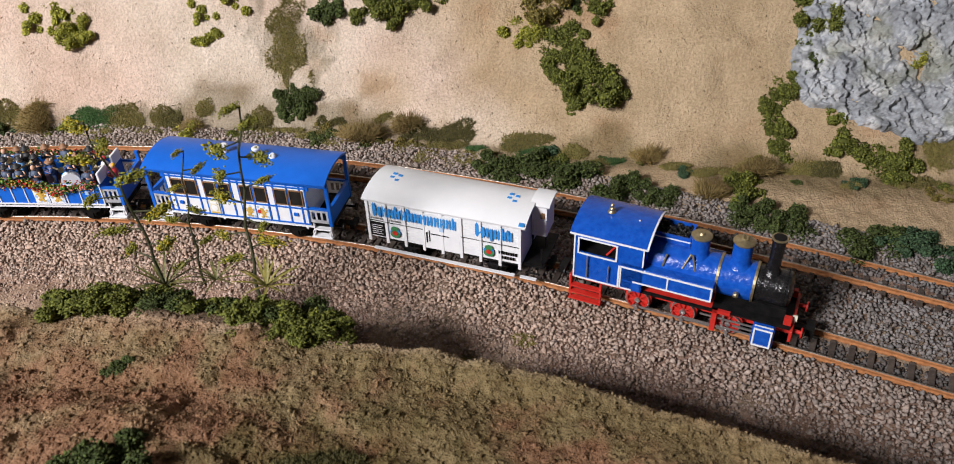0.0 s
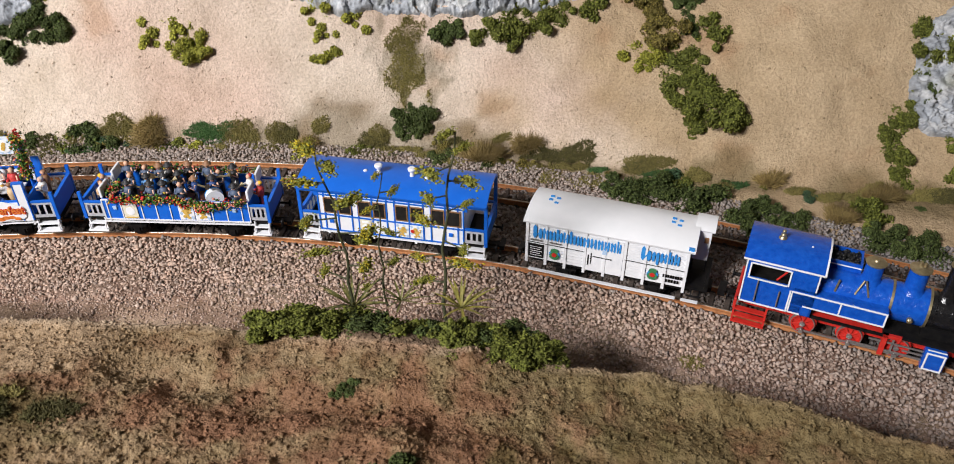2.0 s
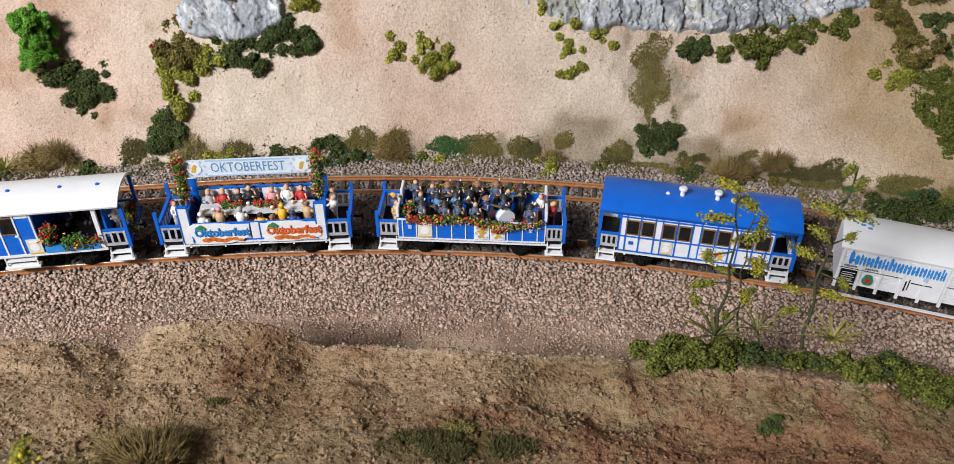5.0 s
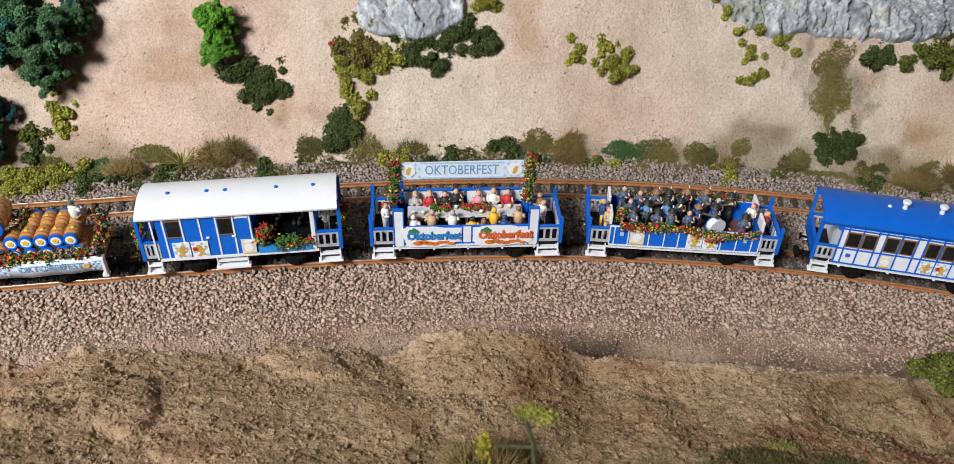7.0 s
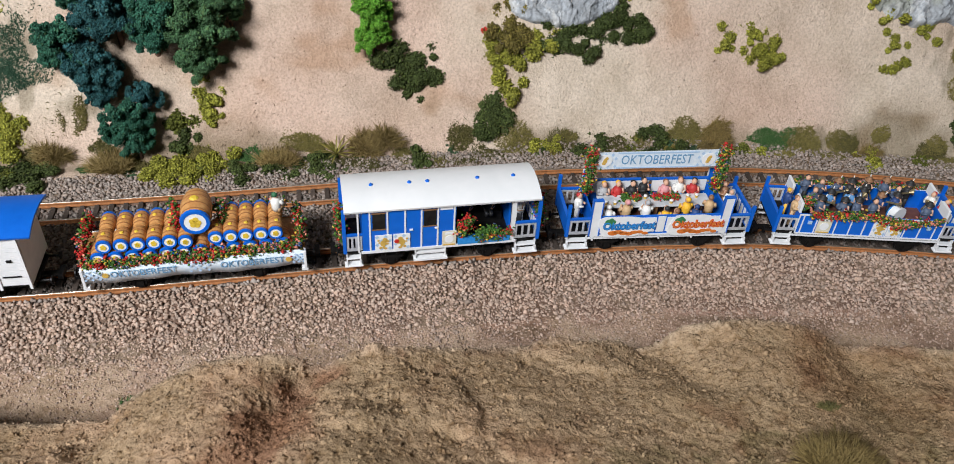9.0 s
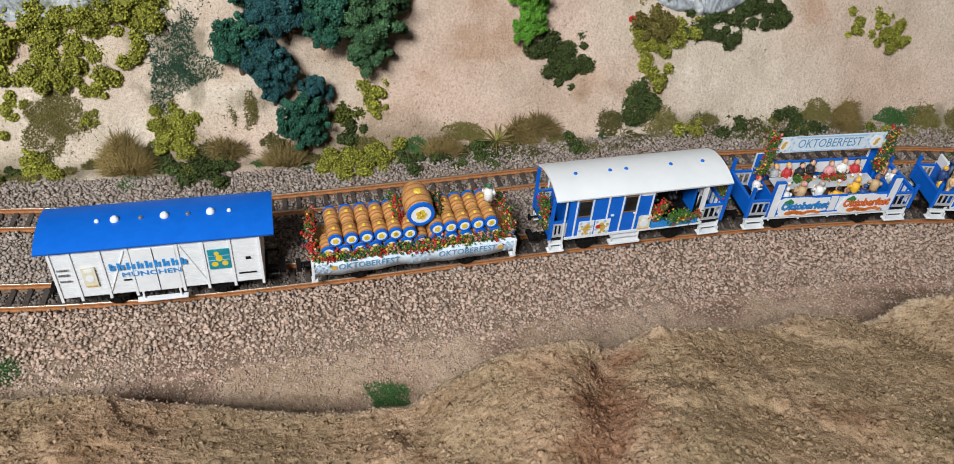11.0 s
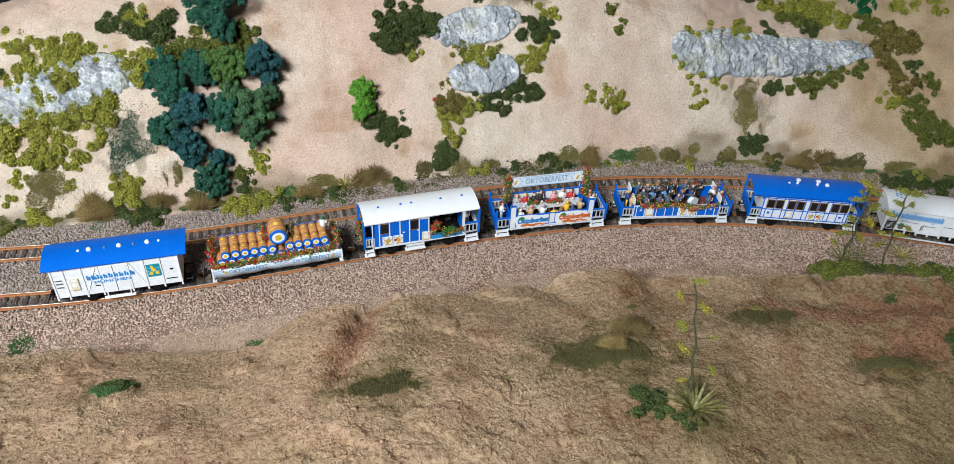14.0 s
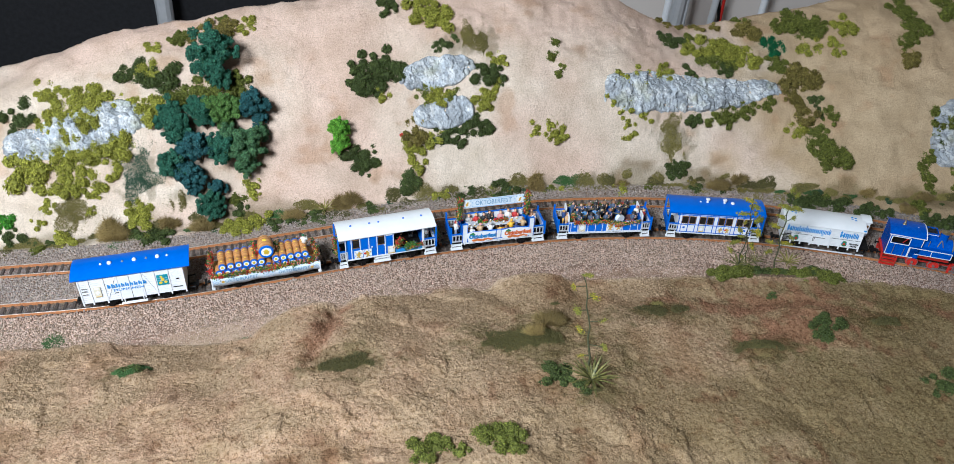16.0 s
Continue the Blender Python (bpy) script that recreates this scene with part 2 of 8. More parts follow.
def fbm(x, y, scale, octaves=4, seed=0):
    out, a = 0, 1.0
    for k in range(octaves):
        out = out + a * vnoise(x * scale, y * scale, seed + 17 * k)
        a, scale = a * 0.5, scale * 2.03
    return out


# ---- the lie of the land ----
def rail_y(x):
    """The near rail of the front track."""
    x = np.asarray(x, float)
    xc = np.clip(x, -0.865, 0.205)
    u = (xc + 0.35) / 0.6
    y = np.polyval([0.01683, 0.0579, -0.09233, -0.17424, 0.00978, 0.41437], u)
    return y - 0.50 * np.maximum(x - 0.205, 0)


def rail_slope(x):
    return (rail_y(x + 0.002) - rail_y(x - 0.002)) / 0.004


def track_point(x, off):
    """Beside the near rail at x, off metres to the back of it; place and heading."""
    s = float(rail_slope(x))
    n = 1 / math.hypot(1, s)
    return x - s * n * off, float(rail_y(x)) + n * off, math.atan(s)


def smooth_table(x, xs, vs):
    """Interpolate a table with eased steps."""
    xs, vs = np.array(xs), np.array(vs)
    i = np.clip(np.searchsorted(xs, x) - 1, 0, len(xs) - 2)
    u = np.clip((x - xs[i]) / (xs[i + 1] - xs[i]), 0, 1)
    m = np.gradient(vs, xs)
    h = xs[i + 1] - xs[i]
    return (2 * u**3 - 3 * u**2 + 1) * vs[i] + (u**3 - 2 * u**2 + u) * h * m[i] + (3 * u**2 - 2 * u**3) * vs[i + 1] + (u**3 - u**2) * h * m[i + 1]


BX = (-1.5, -1.0, -0.8, -0.65, -0.5, -0.35, -0.22, -0.08, 0.03, 0.15, 0.3, 0.7)
B_FOOT = (0.46, 0.475, 0.49, 0.505, 0.515, 0.522, 0.522, 0.508, 0.475, 0.450, 0.42, 0.34)
B_SHOULDER = (0.55, 0.56, 0.56, 0.57, 0.58, 0.585, 0.585, 0.575, 0.565, 0.535, 0.50, 0.42)
B_SHOULDER_Z = (0.06, 0.072, 0.085, 0.090, 0.090, 0.113, 0.113, 0.095, 0.085, 0.080, 0.09, 0.09)
B_CREST = (0.66, 0.68, 0.68, 0.69, 0.70, 0.71, 0.71, 0.70, 0.71, 0.70, 0.68, 0.60)
B_CREST_Z = (0.06, 0.119, 0.170, 0.19, 0.198, 0.206, 0.185, 0.137, 0.141, 0.170, 0.17, 0.17)
FX = (-1.5, -1.0, -0.88, -0.78, -0.667, -0.615, -0.565, -0.5, -0.46, -0.39, -0.3, -0.2, -0.1, -0.037, 0.027, 0.075, 0.2, 0.7)
F_CREST = (0.30, 0.285, 0.285, 0.276, 0.257, 0.259, 0.266, 0.281, 0.292, 0.295, 0.281, 0.272, 0.250, 0.243, 0.225, 0.205, 0.14, -0.05)
F_CREST_Z = (0.010, 0.011, 0.013, 0.020, 0.033, 0.062, 0.065, 0.047, 0.041, 0.048, 0.047, 0.046, 0.052, 0.045, 0.043, 0.043, 0.04, 0.04)
F_BACK_Z = (0.08, 0.085, 0.09, 0.095, 0.105, 0.110, 0.115, 0.108, 0.105, 0.098, 0.09, 0.082, 0.075, 0.072, 0.068, 0.065, 0.06, 0.06)


GULLIES = [(-0.574, 0.266, -0.602, 0.165, 0.009, 0.011), (-0.662, 0.262, -0.650, 0.215, 0.010, 0.006), (-0.430, 0.300, -0.415, 0.255, 0.010, 0.008), (-0.335, 0.295, -0.350, 0.235, 0.012, 0.008), (-0.240, 0.245, -0.040, 0.190, 0.012, 0.007)]


def ease(u):
    u = np.clip(u, 0, 1)
    return u * u * (3 - 2 * u)


def land(x, y, rough=True):
    """Height of the ground above the rail tops."""
    x, y = np.asarray(x, float), np.asarray(y, float)
    ry = rail_y(x)
    d = ry - y
    foot, sh, shz = (smooth_table(x, BX, v) for v in (B_FOOT, B_SHOULDER, B_SHOULDER_Z))
    cr, crz = smooth_table(x, BX, B_CREST), smooth_table(x, BX, B_CREST_Z)
    bed = -0.0060 - 0.010 * ease((d - 0.010) / 0.07) - 0.014 * ease((d - 0.055) / 0.04)
    between = (d > 0.0004) | ((d < -0.0177) & (d > -0.0646)) | (d < -0.0827)
    bed = bed + between * 0.0024 * (1 - ease((d - 0.006) / 0.03))
    u1, u2, u3 = (y - foot) / (sh - foot), (y - sh) / (cr - sh), y - cr
    s1 = shz / (sh - foot)
    back = np.where(u1 < 1, shz * np.maximum(u1, 0) ** 1.12, shz + (crz - shz) * (1 - (1 - np.clip(u2, 0, 1)) ** 1.6))
    back = back - np.maximum(u3, 0) ** 2 * 6 - 0.35 * np.maximum(u3, 0)
    zb = np.where(y > foot - 0.02, np.maximum(np.where(y > sh, -0.15, bed), back - 0.004), bed)
    fc, fz, fb = (smooth_table(x, FX, v) for v in (F_CREST, F_CREST_Z, F_BACK_Z))
    e = y - fc
    ledge = ease((x + 0.205) / 0.02) * ease((-0.050 - x) / 0.02)
    rise = np.where(e < 0, fz + (fb - fz) * (1 - np.exp(-np.maximum(-e, 0) / 0.16)) / (1 - math.exp(-0.27 / 0.16)), fz - (fz + 0.03) * np.clip(e / (0.020 + 0.032 * ledge), 0, 1) ** (0.85 + 1.6 * ledge)) + 0.0035 * np.exp(-(e / 0.011) ** 2)
    z = np.where(y < ry - 0.012, np.maximum(bed, rise), zb)
    if rough:
        wb = ease((y - foot) / 0.03)
        z = z + wb * (0.004 * fbm(x, y + 0.6 * z, 22, 3, 5) + 0.0008 * fbm(x, y + z, 70, 2, 7) + 0.0003 * fbm(x, y + z, 200, 1, 9))
        wf = ease((0.022 - e) / 0.025) * (y < ry - 0.012)
        for x0, y0, x1, y1, w, dep in GULLIES:
            lx, ly = x1 - x0, y1 - y0
            t = np.clip(((x - x0) * lx + (y - y0) * ly) / (lx * lx + ly * ly), 0, 1)
            g = np.hypot(x - x0 - t * lx, y - y0 - t * ly) + 0.004 * fbm(x, y, 60, 2, 91)
            z = z - wf * dep * (1 - 0.6 * t) * np.exp(-(g / w) ** 2)
        z = z + wf * 0.0022 * (1 - np.abs(fbm(x + 0.3 * y, y * 1.4, 13, 2, 131))) - wf * 0.001
        z = z + wf * 0.0040 * fbm(x, y, 16, 2, 31)
        z = z + wf * (0.0009 * fbm(x, y, 50, 2, 43) + 0.0006 * fbm(x, y, 330, 1, 47) - 0.0010 * ease(2.5 * fbm(x, y, 190, 1, 59) - 1.2))
        z = z + wf * 0.0028 * ease(2.2 * fbm(x, y, 40, 2, 53) - 0.95)
        wd = (1 - wb) * (1 - wf)
        z = z + wd * 0.0006 * fbm(x, y, 200, 3, 77)
    return z


def land_at(x, y):
    return float(land(np.array([x]), np.array([y]))[0])


# ---- ground ----
def lerp(a, b, w):
    return a + (np.array(b) - a) * w[:, None]


def spot(x, y, cx, cy, rx, ry, ang=0.0, ragged=0.5, seed=3):
    """A ragged elliptic patch, 1 inside and 0 outside."""
    c, s = math.cos(math.radians(ang)), math.sin(math.radians(ang))
    u, v = ((x - cx) * c + (y - cy) * s) / rx, (-(x - cx) * s + (y - cy) * c) / ry
    return ease(1.3 - np.hypot(u, v) + ragged * fbm(x, y, 90, 3, seed))


def ground_colors(x, y, z):
    n1, n2, n3 = fbm(x, y + z, 7, 3, 101), fbm(x, y + z, 25, 3, 111), fbm(x, y + z, 70, 3, 121)
    foot = smooth_table(x, BX, B_FOOT)
    fc = smooth_table(x, FX, F_CREST)
    pale, pink, ochre = np.array((0.66, 0.56, 0.46)), (0.62, 0.46, 0.37), (0.46, 0.34, 0.20)
    c = np.tile(pale, (len(x), 1))
    c = lerp(c, pink, ease(0.45 + 0.7 * n1))
    c = lerp(c, ochre, ease((x + 0.12) / 0.16 + 0.35 * n2) * 0.85)
    c = lerp(c, (0.42, 0.24, 0.13), 0.45 * ease(-0.5 + 1.3 * n2 + 0.4 * n3))
    # olive front hill
    wf = ease((fc + 0.012 - y) / 0.02)
    f = np.tile(np.array((0.42, 0.325, 0.235)), (len(x), 1))
    west = ease((-0.35 - x) / 0.35 + 0.2 * n2)
    f = lerp(f, (0.30, 0.235, 0.150), ease(0.75 - 1.1 * west + 0.8 * n1 + 0.3 * n2))
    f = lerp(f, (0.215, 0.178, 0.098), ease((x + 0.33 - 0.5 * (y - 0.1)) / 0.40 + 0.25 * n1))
    f = lerp(f, (0.50, 0.360, 0.275), 0.9 * west * ease(0.5 + n2))
    f = lerp(f, (0.37, 0.295, 0.205), 0.8 * ease(-0.1 + 0.9 * n2) * (0.35 + 0.65 * ease(-x / 0.25)))
    f = lerp(f, (0.30, 0.18, 0.11), 0.5 * ease(-0.5 + 1.2 * n2 - 0.6 * n1))
    f = lerp(f, (0.17, 0.08, 0.045), 0.5 * ease(-0.7 + 1.4 * n3 + 0.6 * n2))
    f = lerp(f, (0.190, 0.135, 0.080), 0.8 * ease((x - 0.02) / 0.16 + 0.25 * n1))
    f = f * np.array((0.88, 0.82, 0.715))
    for k, (cx, cy, rx, ry, ang) in enumerate(RED_EARTH):
        f = lerp(f, (0.25, 0.130, 0.078), 0.8 * spot(x, y, cx, cy, rx, ry, ang, 0.7, 7 + k))
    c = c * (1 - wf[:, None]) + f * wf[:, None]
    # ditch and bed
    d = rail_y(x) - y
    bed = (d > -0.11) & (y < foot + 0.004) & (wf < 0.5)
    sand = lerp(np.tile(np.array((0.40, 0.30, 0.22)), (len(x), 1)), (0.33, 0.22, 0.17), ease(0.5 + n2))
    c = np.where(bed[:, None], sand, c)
    # bed under the coarse stones painted darker, for the shade in their gaps
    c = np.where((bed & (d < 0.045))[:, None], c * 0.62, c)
    # ditch earth darkened in patches, also standing in for shade behind the crest
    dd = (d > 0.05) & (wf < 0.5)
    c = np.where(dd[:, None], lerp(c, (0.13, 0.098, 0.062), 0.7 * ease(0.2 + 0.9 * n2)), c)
    strip = ease(1.2 - np.abs(y - foot + 0.004) / 0.016 + 0.8 * n2) * (d < -0.09)
    c = lerp(c, (0.13, 0.105, 0.045), 0.6 * strip)
    for k, (cx, cy, rx, ry, ang) in enumerate(FLOCK):
        c = lerp(c, (0.10, 0.085, 0.03), 0.5 * spot(x, y, cx, cy, rx, ry, ang, 1.1, 57 + k))
    coarse = np.maximum(wf, np.where(bed, 0.75, 0.0) * ease((foot - y) / 0.02))
    return np.hstack([np.clip(c, 0.01, 0.9), coarse[:, None]])


TUFTS = [
    (-0.385, 0.204, 0.0137, "tan"), (-0.404, 0.186, 0.0096, "tan"), (-0.272, 0.212, 0.0200, "drk"), (-0.418, 0.180, 0.0340, "drk"), (-0.203, 0.150, 0.0205, "drk"), (-0.057, 0.179, 0.0170, "drk"),
    (-0.575, 0.157, 0.0230, "drk"), (-0.865, 0.324, 0.0138, "grn"), (-0.762, 0.212, 0.0150, "grn"), (-0.881, 0.508, 0.0204, "olv"), (-0.755, 0.518, 0.0125, "olv"), (-0.403, 0.635, 0.0174, "olv"),
    (-0.38, 0.629, 0.015, "olv"), (-0.137, 0.546, 0.0165, "olv"), (-0.144, 0.559, 0.0127, "olv"), (-0.801, 0.535, 0.0198, "dkg"), (-0.372, 0.100, 0.0150, "drk"), (-0.573, 0.515, 0.0109, "tan"),
    (-0.468, 0.525, 0.0108, "olv"), (-0.321, 0.53, 0.0082, "tan"), (-0.261, 0.527, 0.0102, "olv"), (-0.274, 0.222, 0.0054, "olv"), (-0.372, 0.239, 0.0030, "drk"), (-0.836, 0.491, 0.0143, "tan"),
]
TUFTS_2 = [
    (-0.733, 0.49, 0.0135, "tan"), (-0.568, 0.514, 0.01, "tan"), (-0.663, 0.494, 0.0078, "olv"), (-0.83, 0.468, 0.0084, "grn"), (-0.781, 0.474, 0.0096, "grn"), (0.134, 0.420, 0.0105, "tan"), (-0.832, 0.484, 0.0150, "tan"), (-0.326, 0.530, 0.0085, "tan"), (-0.256, 0.527, 0.0130, "olv"), (-0.111, 0.495, 0.0130, "olv"), (-0.156, 0.512, 0.0110, "olv"), (-0.042, 0.471, 0.0130, "olv"), (-0.014, 0.467, 0.0120, "olv"), (0.277, 0.441, 0.0150, "olv"), (-0.013, 0.290, 0.0120, "olv"), (-0.243, 0.330, 0.0100, "grn"), (-0.669, 0.305, 0.0100, "grn"),
    (-0.236, 0.527, 0.0098, "olv"), (-0.051, 0.488, 0.012, "olv"), (0.273, 0.44, 0.0092, "olv"), (0.015, 0.305, 0.0054, "olv"), (-0.872, 0.311, 0.0091, "grn"),
]
RED_EARTH = [(-0.13, 0.215, 0.075, 0.030, -8), (-0.165, 0.165, 0.06, 0.025, 10), (-0.588, 0.220, 0.050, 0.012, 75), (-0.20, 0.215, 0.09, 0.016, -12), (0.06, 0.17, 0.06, 0.02, -25)]
FLOCK = [(-0.40, 0.19, 0.06, 0.02, 10), (-0.57, 0.155, 0.035, 0.014, 0), (-0.275, 0.21, 0.03, 0.012, 0), (-0.20, 0.145, 0.035, 0.016, 0),
         (-0.06, 0.185, 0.03, 0.014, 0), (-0.39, 0.165, 0.05, 0.03, 0)]
FLOCK += [(x, y, r * 1.15, r * (0.3 if 0.46 < y < 0.535 else 0.75), 0) for x, y, r, kind in TUFTS + TUFTS_2 if kind != "tan"]

gx = np.concatenate([np.linspace(-2.0, -1.06, 40), np.linspace(-1.05, 0.42, 1180), np.linspace(0.43, 1.2, 40)])
gy = np.concatenate([np.linspace(-0.03, 0.10, 90), np.linspace(0.1013, 0.32, 176), np.linspace(0.3225, 0.60, 112), np.linspace(0.6035, 0.80, 60), np.linspace(0.82, 1.1, 10)])
XX, YY = np.meshgrid(gx, gy)
ZZ = land(XX.ravel(), YY.ravel())
idx = np.arange(XX.size).reshape(XX.shape)
gme = mesh_np("ground", np.stack([XX.ravel(), YY.ravel(), ZZ], 1), np.stack([idx[:-1, :-1], idx[:-1, 1:], idx[1:, 1:], idx[1:, :-1]], -1).reshape(-1, 4), True)
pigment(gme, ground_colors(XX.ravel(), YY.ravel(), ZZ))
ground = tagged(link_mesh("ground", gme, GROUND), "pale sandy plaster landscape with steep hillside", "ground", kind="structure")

# wooden front board of the layout and the room round it
WOOD = mat("pale_wood_board", (0.30, 0.17, 0.085), (0.42, 0.26, 0.14), 40, 0.5)
WALLP = mat("pale_wall_paint", (0.74, 0.66, 0.60), (0.80, 0.72, 0.66), 6, 0.85)
CEIL = mat("grey_room_paint", (0.20, 0.20, 0.20), (0.23, 0.23, 0.23), 6, 0.9)
CARPET = mat("dark_carpet", (0.05, 0.05, 0.055), (0.09, 0.09, 0.095), 90, 0.95)
CLOTH = mat("black_cloth", (0.006, 0.006, 0.007), (0.012, 0.012, 0.014), 120, 0.95)
front_z = land(gx, np.full_like(gx, -0.03))
bv = [(x, y, z) for y in (-0.031, -0.049) for x, zt in zip(gx, front_z) for z in (-0.16, zt + 0.002)]
n = len(gx)
bf = []
for i in range(n - 1):
    a, b = 2 * i, 2 * n + 2 * i
    bf += [(a, a + 1, a + 3, a + 2), (b, b + 2, b + 3, b + 1), (a + 1, b + 1, b + 3, a + 3), (a, a + 2, b + 2, b)]
tagged(link_mesh("front_board", mesh_np("front_board", bv, bf), WOOD), "brown wooden front board of the layout table", "trim", kind="structure")
tagged(part("table", boxes((-2.0, 1.2, -0.05, 1.1, -0.20, -0.162), (-1.9, -1.82, 0.0, 0.08, -0.95, -0.20), (1.02, 1.1, 0.0, 0.08, -0.95, -0.20), (-1.9, -1.82, 0.97, 1.05, -0.95, -0.20), (1.02, 1.1, 0.97, 1.05, -0.95, -0.20)), WOOD), "plain wooden table that carries the landscape", "table", kind="structure")
tagged(part("floor", boxes((-3.0, 3.0, -2.5, 1.7, -1.0, -0.95)), CARPET), "dark grey carpet floor", "floor", kind="structure")
tagged(part("ceiling", boxes((-3.0, 3.0, -2.5, 1.7, 1.8, 1.85)), CEIL), "plain grey painted ceiling", "ceiling", kind="structure")
tagged(part("wall_north", boxes((-3.0, 3.0, 1.6, 1.7, -0.95, 1.8)), WALLP), "pale cream painted wall", "wall", kind="structure")
tagged(part("wall_south", boxes((-3.0, 3.0, -2.5, -2.4, -0.95, 1.8)), CEIL), "plain grey painted wall", "wall", kind="structure")
tagged(part("wall_east", boxes((2.9, 3.0, -2.4, 1.6, -0.95, 1.8)), CEIL), "plain grey painted wall", "wall", kind="structure")
tagged(part("wall_west", boxes((-3.0, -2.9, -2.4, 1.6, -0.95, 1.8)), CEIL), "plain grey painted wall", "wall", kind="structure")
tagged(part("black_curtain", boxes((-2.8, -0.62, 1.30, 1.32, -0.95, 1.2)), CLOTH), "black cloth hanging behind the hill", "curtain", kind="structure")


# ---- tracks ----
def rail_mesh(off, head):
    """One rail, swept beside the near rail; head: only the shining top."""
    xs = np.arange(-1.6, 0.62, 0.006)
    prof = [(-0.0005, 0.0), (0.0005, 0.0), (0.0005, -0.00025), (-0.0005, -0.00025)] if head else [
        (-0.0006, -0.0002), (0.0006, -0.0002), (0.0006, -0.0011), (0.0003, -0.0014), (0.0003, -0.0028), (0.0011, -0.0034), (-0.0011, -0.0034), (-0.0003, -0.0028), (-0.0003, -0.0014), (-0.0006, -0.0011)]
    V, k = [], len(prof)
    for x in xs:
        s = float(rail_slope(x))
        n = 1 / math.hypot(1, s)
        y = float(rail_y(x))
        for a, z in prof:
            V.append((x - s * n * (off + a), y + n * (off + a), z))
    F = [(i * k + j, i * k + (j + 1) % k, (i + 1) * k + (j + 1) % k, (i + 1) * k + j) for i in range(len(xs) - 1) for j in range(k)]
    return mesh_np("rail", V, F)


def sleeper_mesh():
    bm = boxes((-0.0015, 0.0015, -0.0142, 0.0142, -0.0056, -0.0035), bevel=0.0002)
    for y in (-0.00865, 0.00865):
        for s in (-1, 1):
            box(bm, -0.0012, 0.0012, y + s * 0.0017 - 0.0006, y + s * 0.0017 + 0.0006, -0.0036, -0.0027)
    me = bpy.data.meshes.new("sleeper")
    bm.to_mesh(me)
    bm.free()
    me.materials.append(SLEEPER)
    return me


def track(name, off, label):
    base = tagged(new(name), label, "railway track", "model railway tracks")
    for o in (off, off + 0.0173):
        r = link_mesh("rail", rail_mesh(o, False), RUST, base, "rusty brown steel rail")
        link_mesh("rail_head", rail_mesh(o, True), STEEL, r, "bright worn running surface")
    return base


def sleepers(base, off):
    me, x = sleeper_mesh(), -1.02
    while x < 0.40:
        px, py, a = track_point(x, off + 0.00865)
        ob = new("sleeper", me)
        ob.parent = base
        ob.matrix_local = pose(px, py, 0, 0, 0, math.degrees(a) + random.uniform(-0.8, 0.8))
        x += 0.0088 * math.cos(a)


BACK_OFF = 0.0650
front_track = track("front_track", 0.0, "curved model railway track with rusty rails on ballast")
back_track = track("back_track", BACK_OFF, "empty model railway track with rusty rails behind the train")

# ballast
ICO_V = np.array([(0, 0, 1), (0.89, 0, 0.45), (0.28, 0.85, 0.45), (-0.72, 0.53, 0.45), (-0.72, -0.53, 0.45), (0.28, -0.85, 0.45), (0.72, 0.53, -0.45), (-0.28, 0.85, -0.45), (-0.89, 0, -0.45), (-0.28, -0.85, -0.45), (0.72, -0.53, -0.45), (0, 0, -1)])
ICO_F = np.array([(0, i + 1, (i + 1) % 5 + 1) for i in range(5)] + [(i + 1, 6 + i, (i + 1) % 5 + 1) for i in range(5)] + [(i + 1, 6 + (i + 4) % 5, 6 + i) for i in range(5)] + [(11, 6 + (i + 1) % 5, 6 + i) for i in range(5)])
OCT_V = np.array([(1, 0, 0), (-1, 0, 0), (0, 1, 0), (0, -1, 0), (0, 0, 1), (0, 0, -1)], float)
OCT_F = np.array([(0, 2, 4), (2, 1, 4), (1, 3, 4), (3, 0, 4), (2, 0, 5), (1, 2, 5), (3, 1, 5), (0, 3, 5)])
TET_V = np.array([(1, 0, -0.35), (-0.5, 0.87, -0.35), (-0.5, -0.87, -0.35), (0, 0, 1)], float)
TET_F = np.array([(0, 1, 3), (1, 2, 3), (2, 0, 3), (1, 0, 2)])


def scatter(rng, P, size, flat=0.75, jag=0.35, shape="ico"):
    """Arrays for many small rough lumps at the places P."""
    bv, bf = {"ico": (ICO_V, ICO_F), "oct": (OCT_V, OCT_F), "tet": (TET_V, TET_F)}[shape]
    n, k = len(P), len(bv)
    V = bv[None] * (1 + jag * (rng.random((n, k, 1)) - 0.5) * 2)
    a = rng.random(n) * 6.28
    ca, sa = np.cos(a)[:, None], np.sin(a)[:, None]
    sc = np.asarray(size)[:, None, None] * (1 + 0.35 * (rng.random((n, 1, 3)) - 0.5) * 2) * np.array((1, 1, flat))
    V = V * sc
    t = (rng.random((n, 1)) - 0.5) * 1.4
    x, y, z = V[..., 0], V[..., 1], V[..., 2]
    y, z = y * np.cos(t) - z * np.sin(t), y * np.sin(t) + z * np.cos(t)
    V = np.stack([x * ca - y * sa, x * sa + y * ca, z], -1) + np.asarray(P)[:, None]
    return V.reshape(-1, 3), (bf[None] + (np.arange(n) * k)[:, None, None]).reshape(-1, 3), k


BALLAST = pigment_mat("ballast_stone", 0.9, 900.0, 0.5, 0.0003)


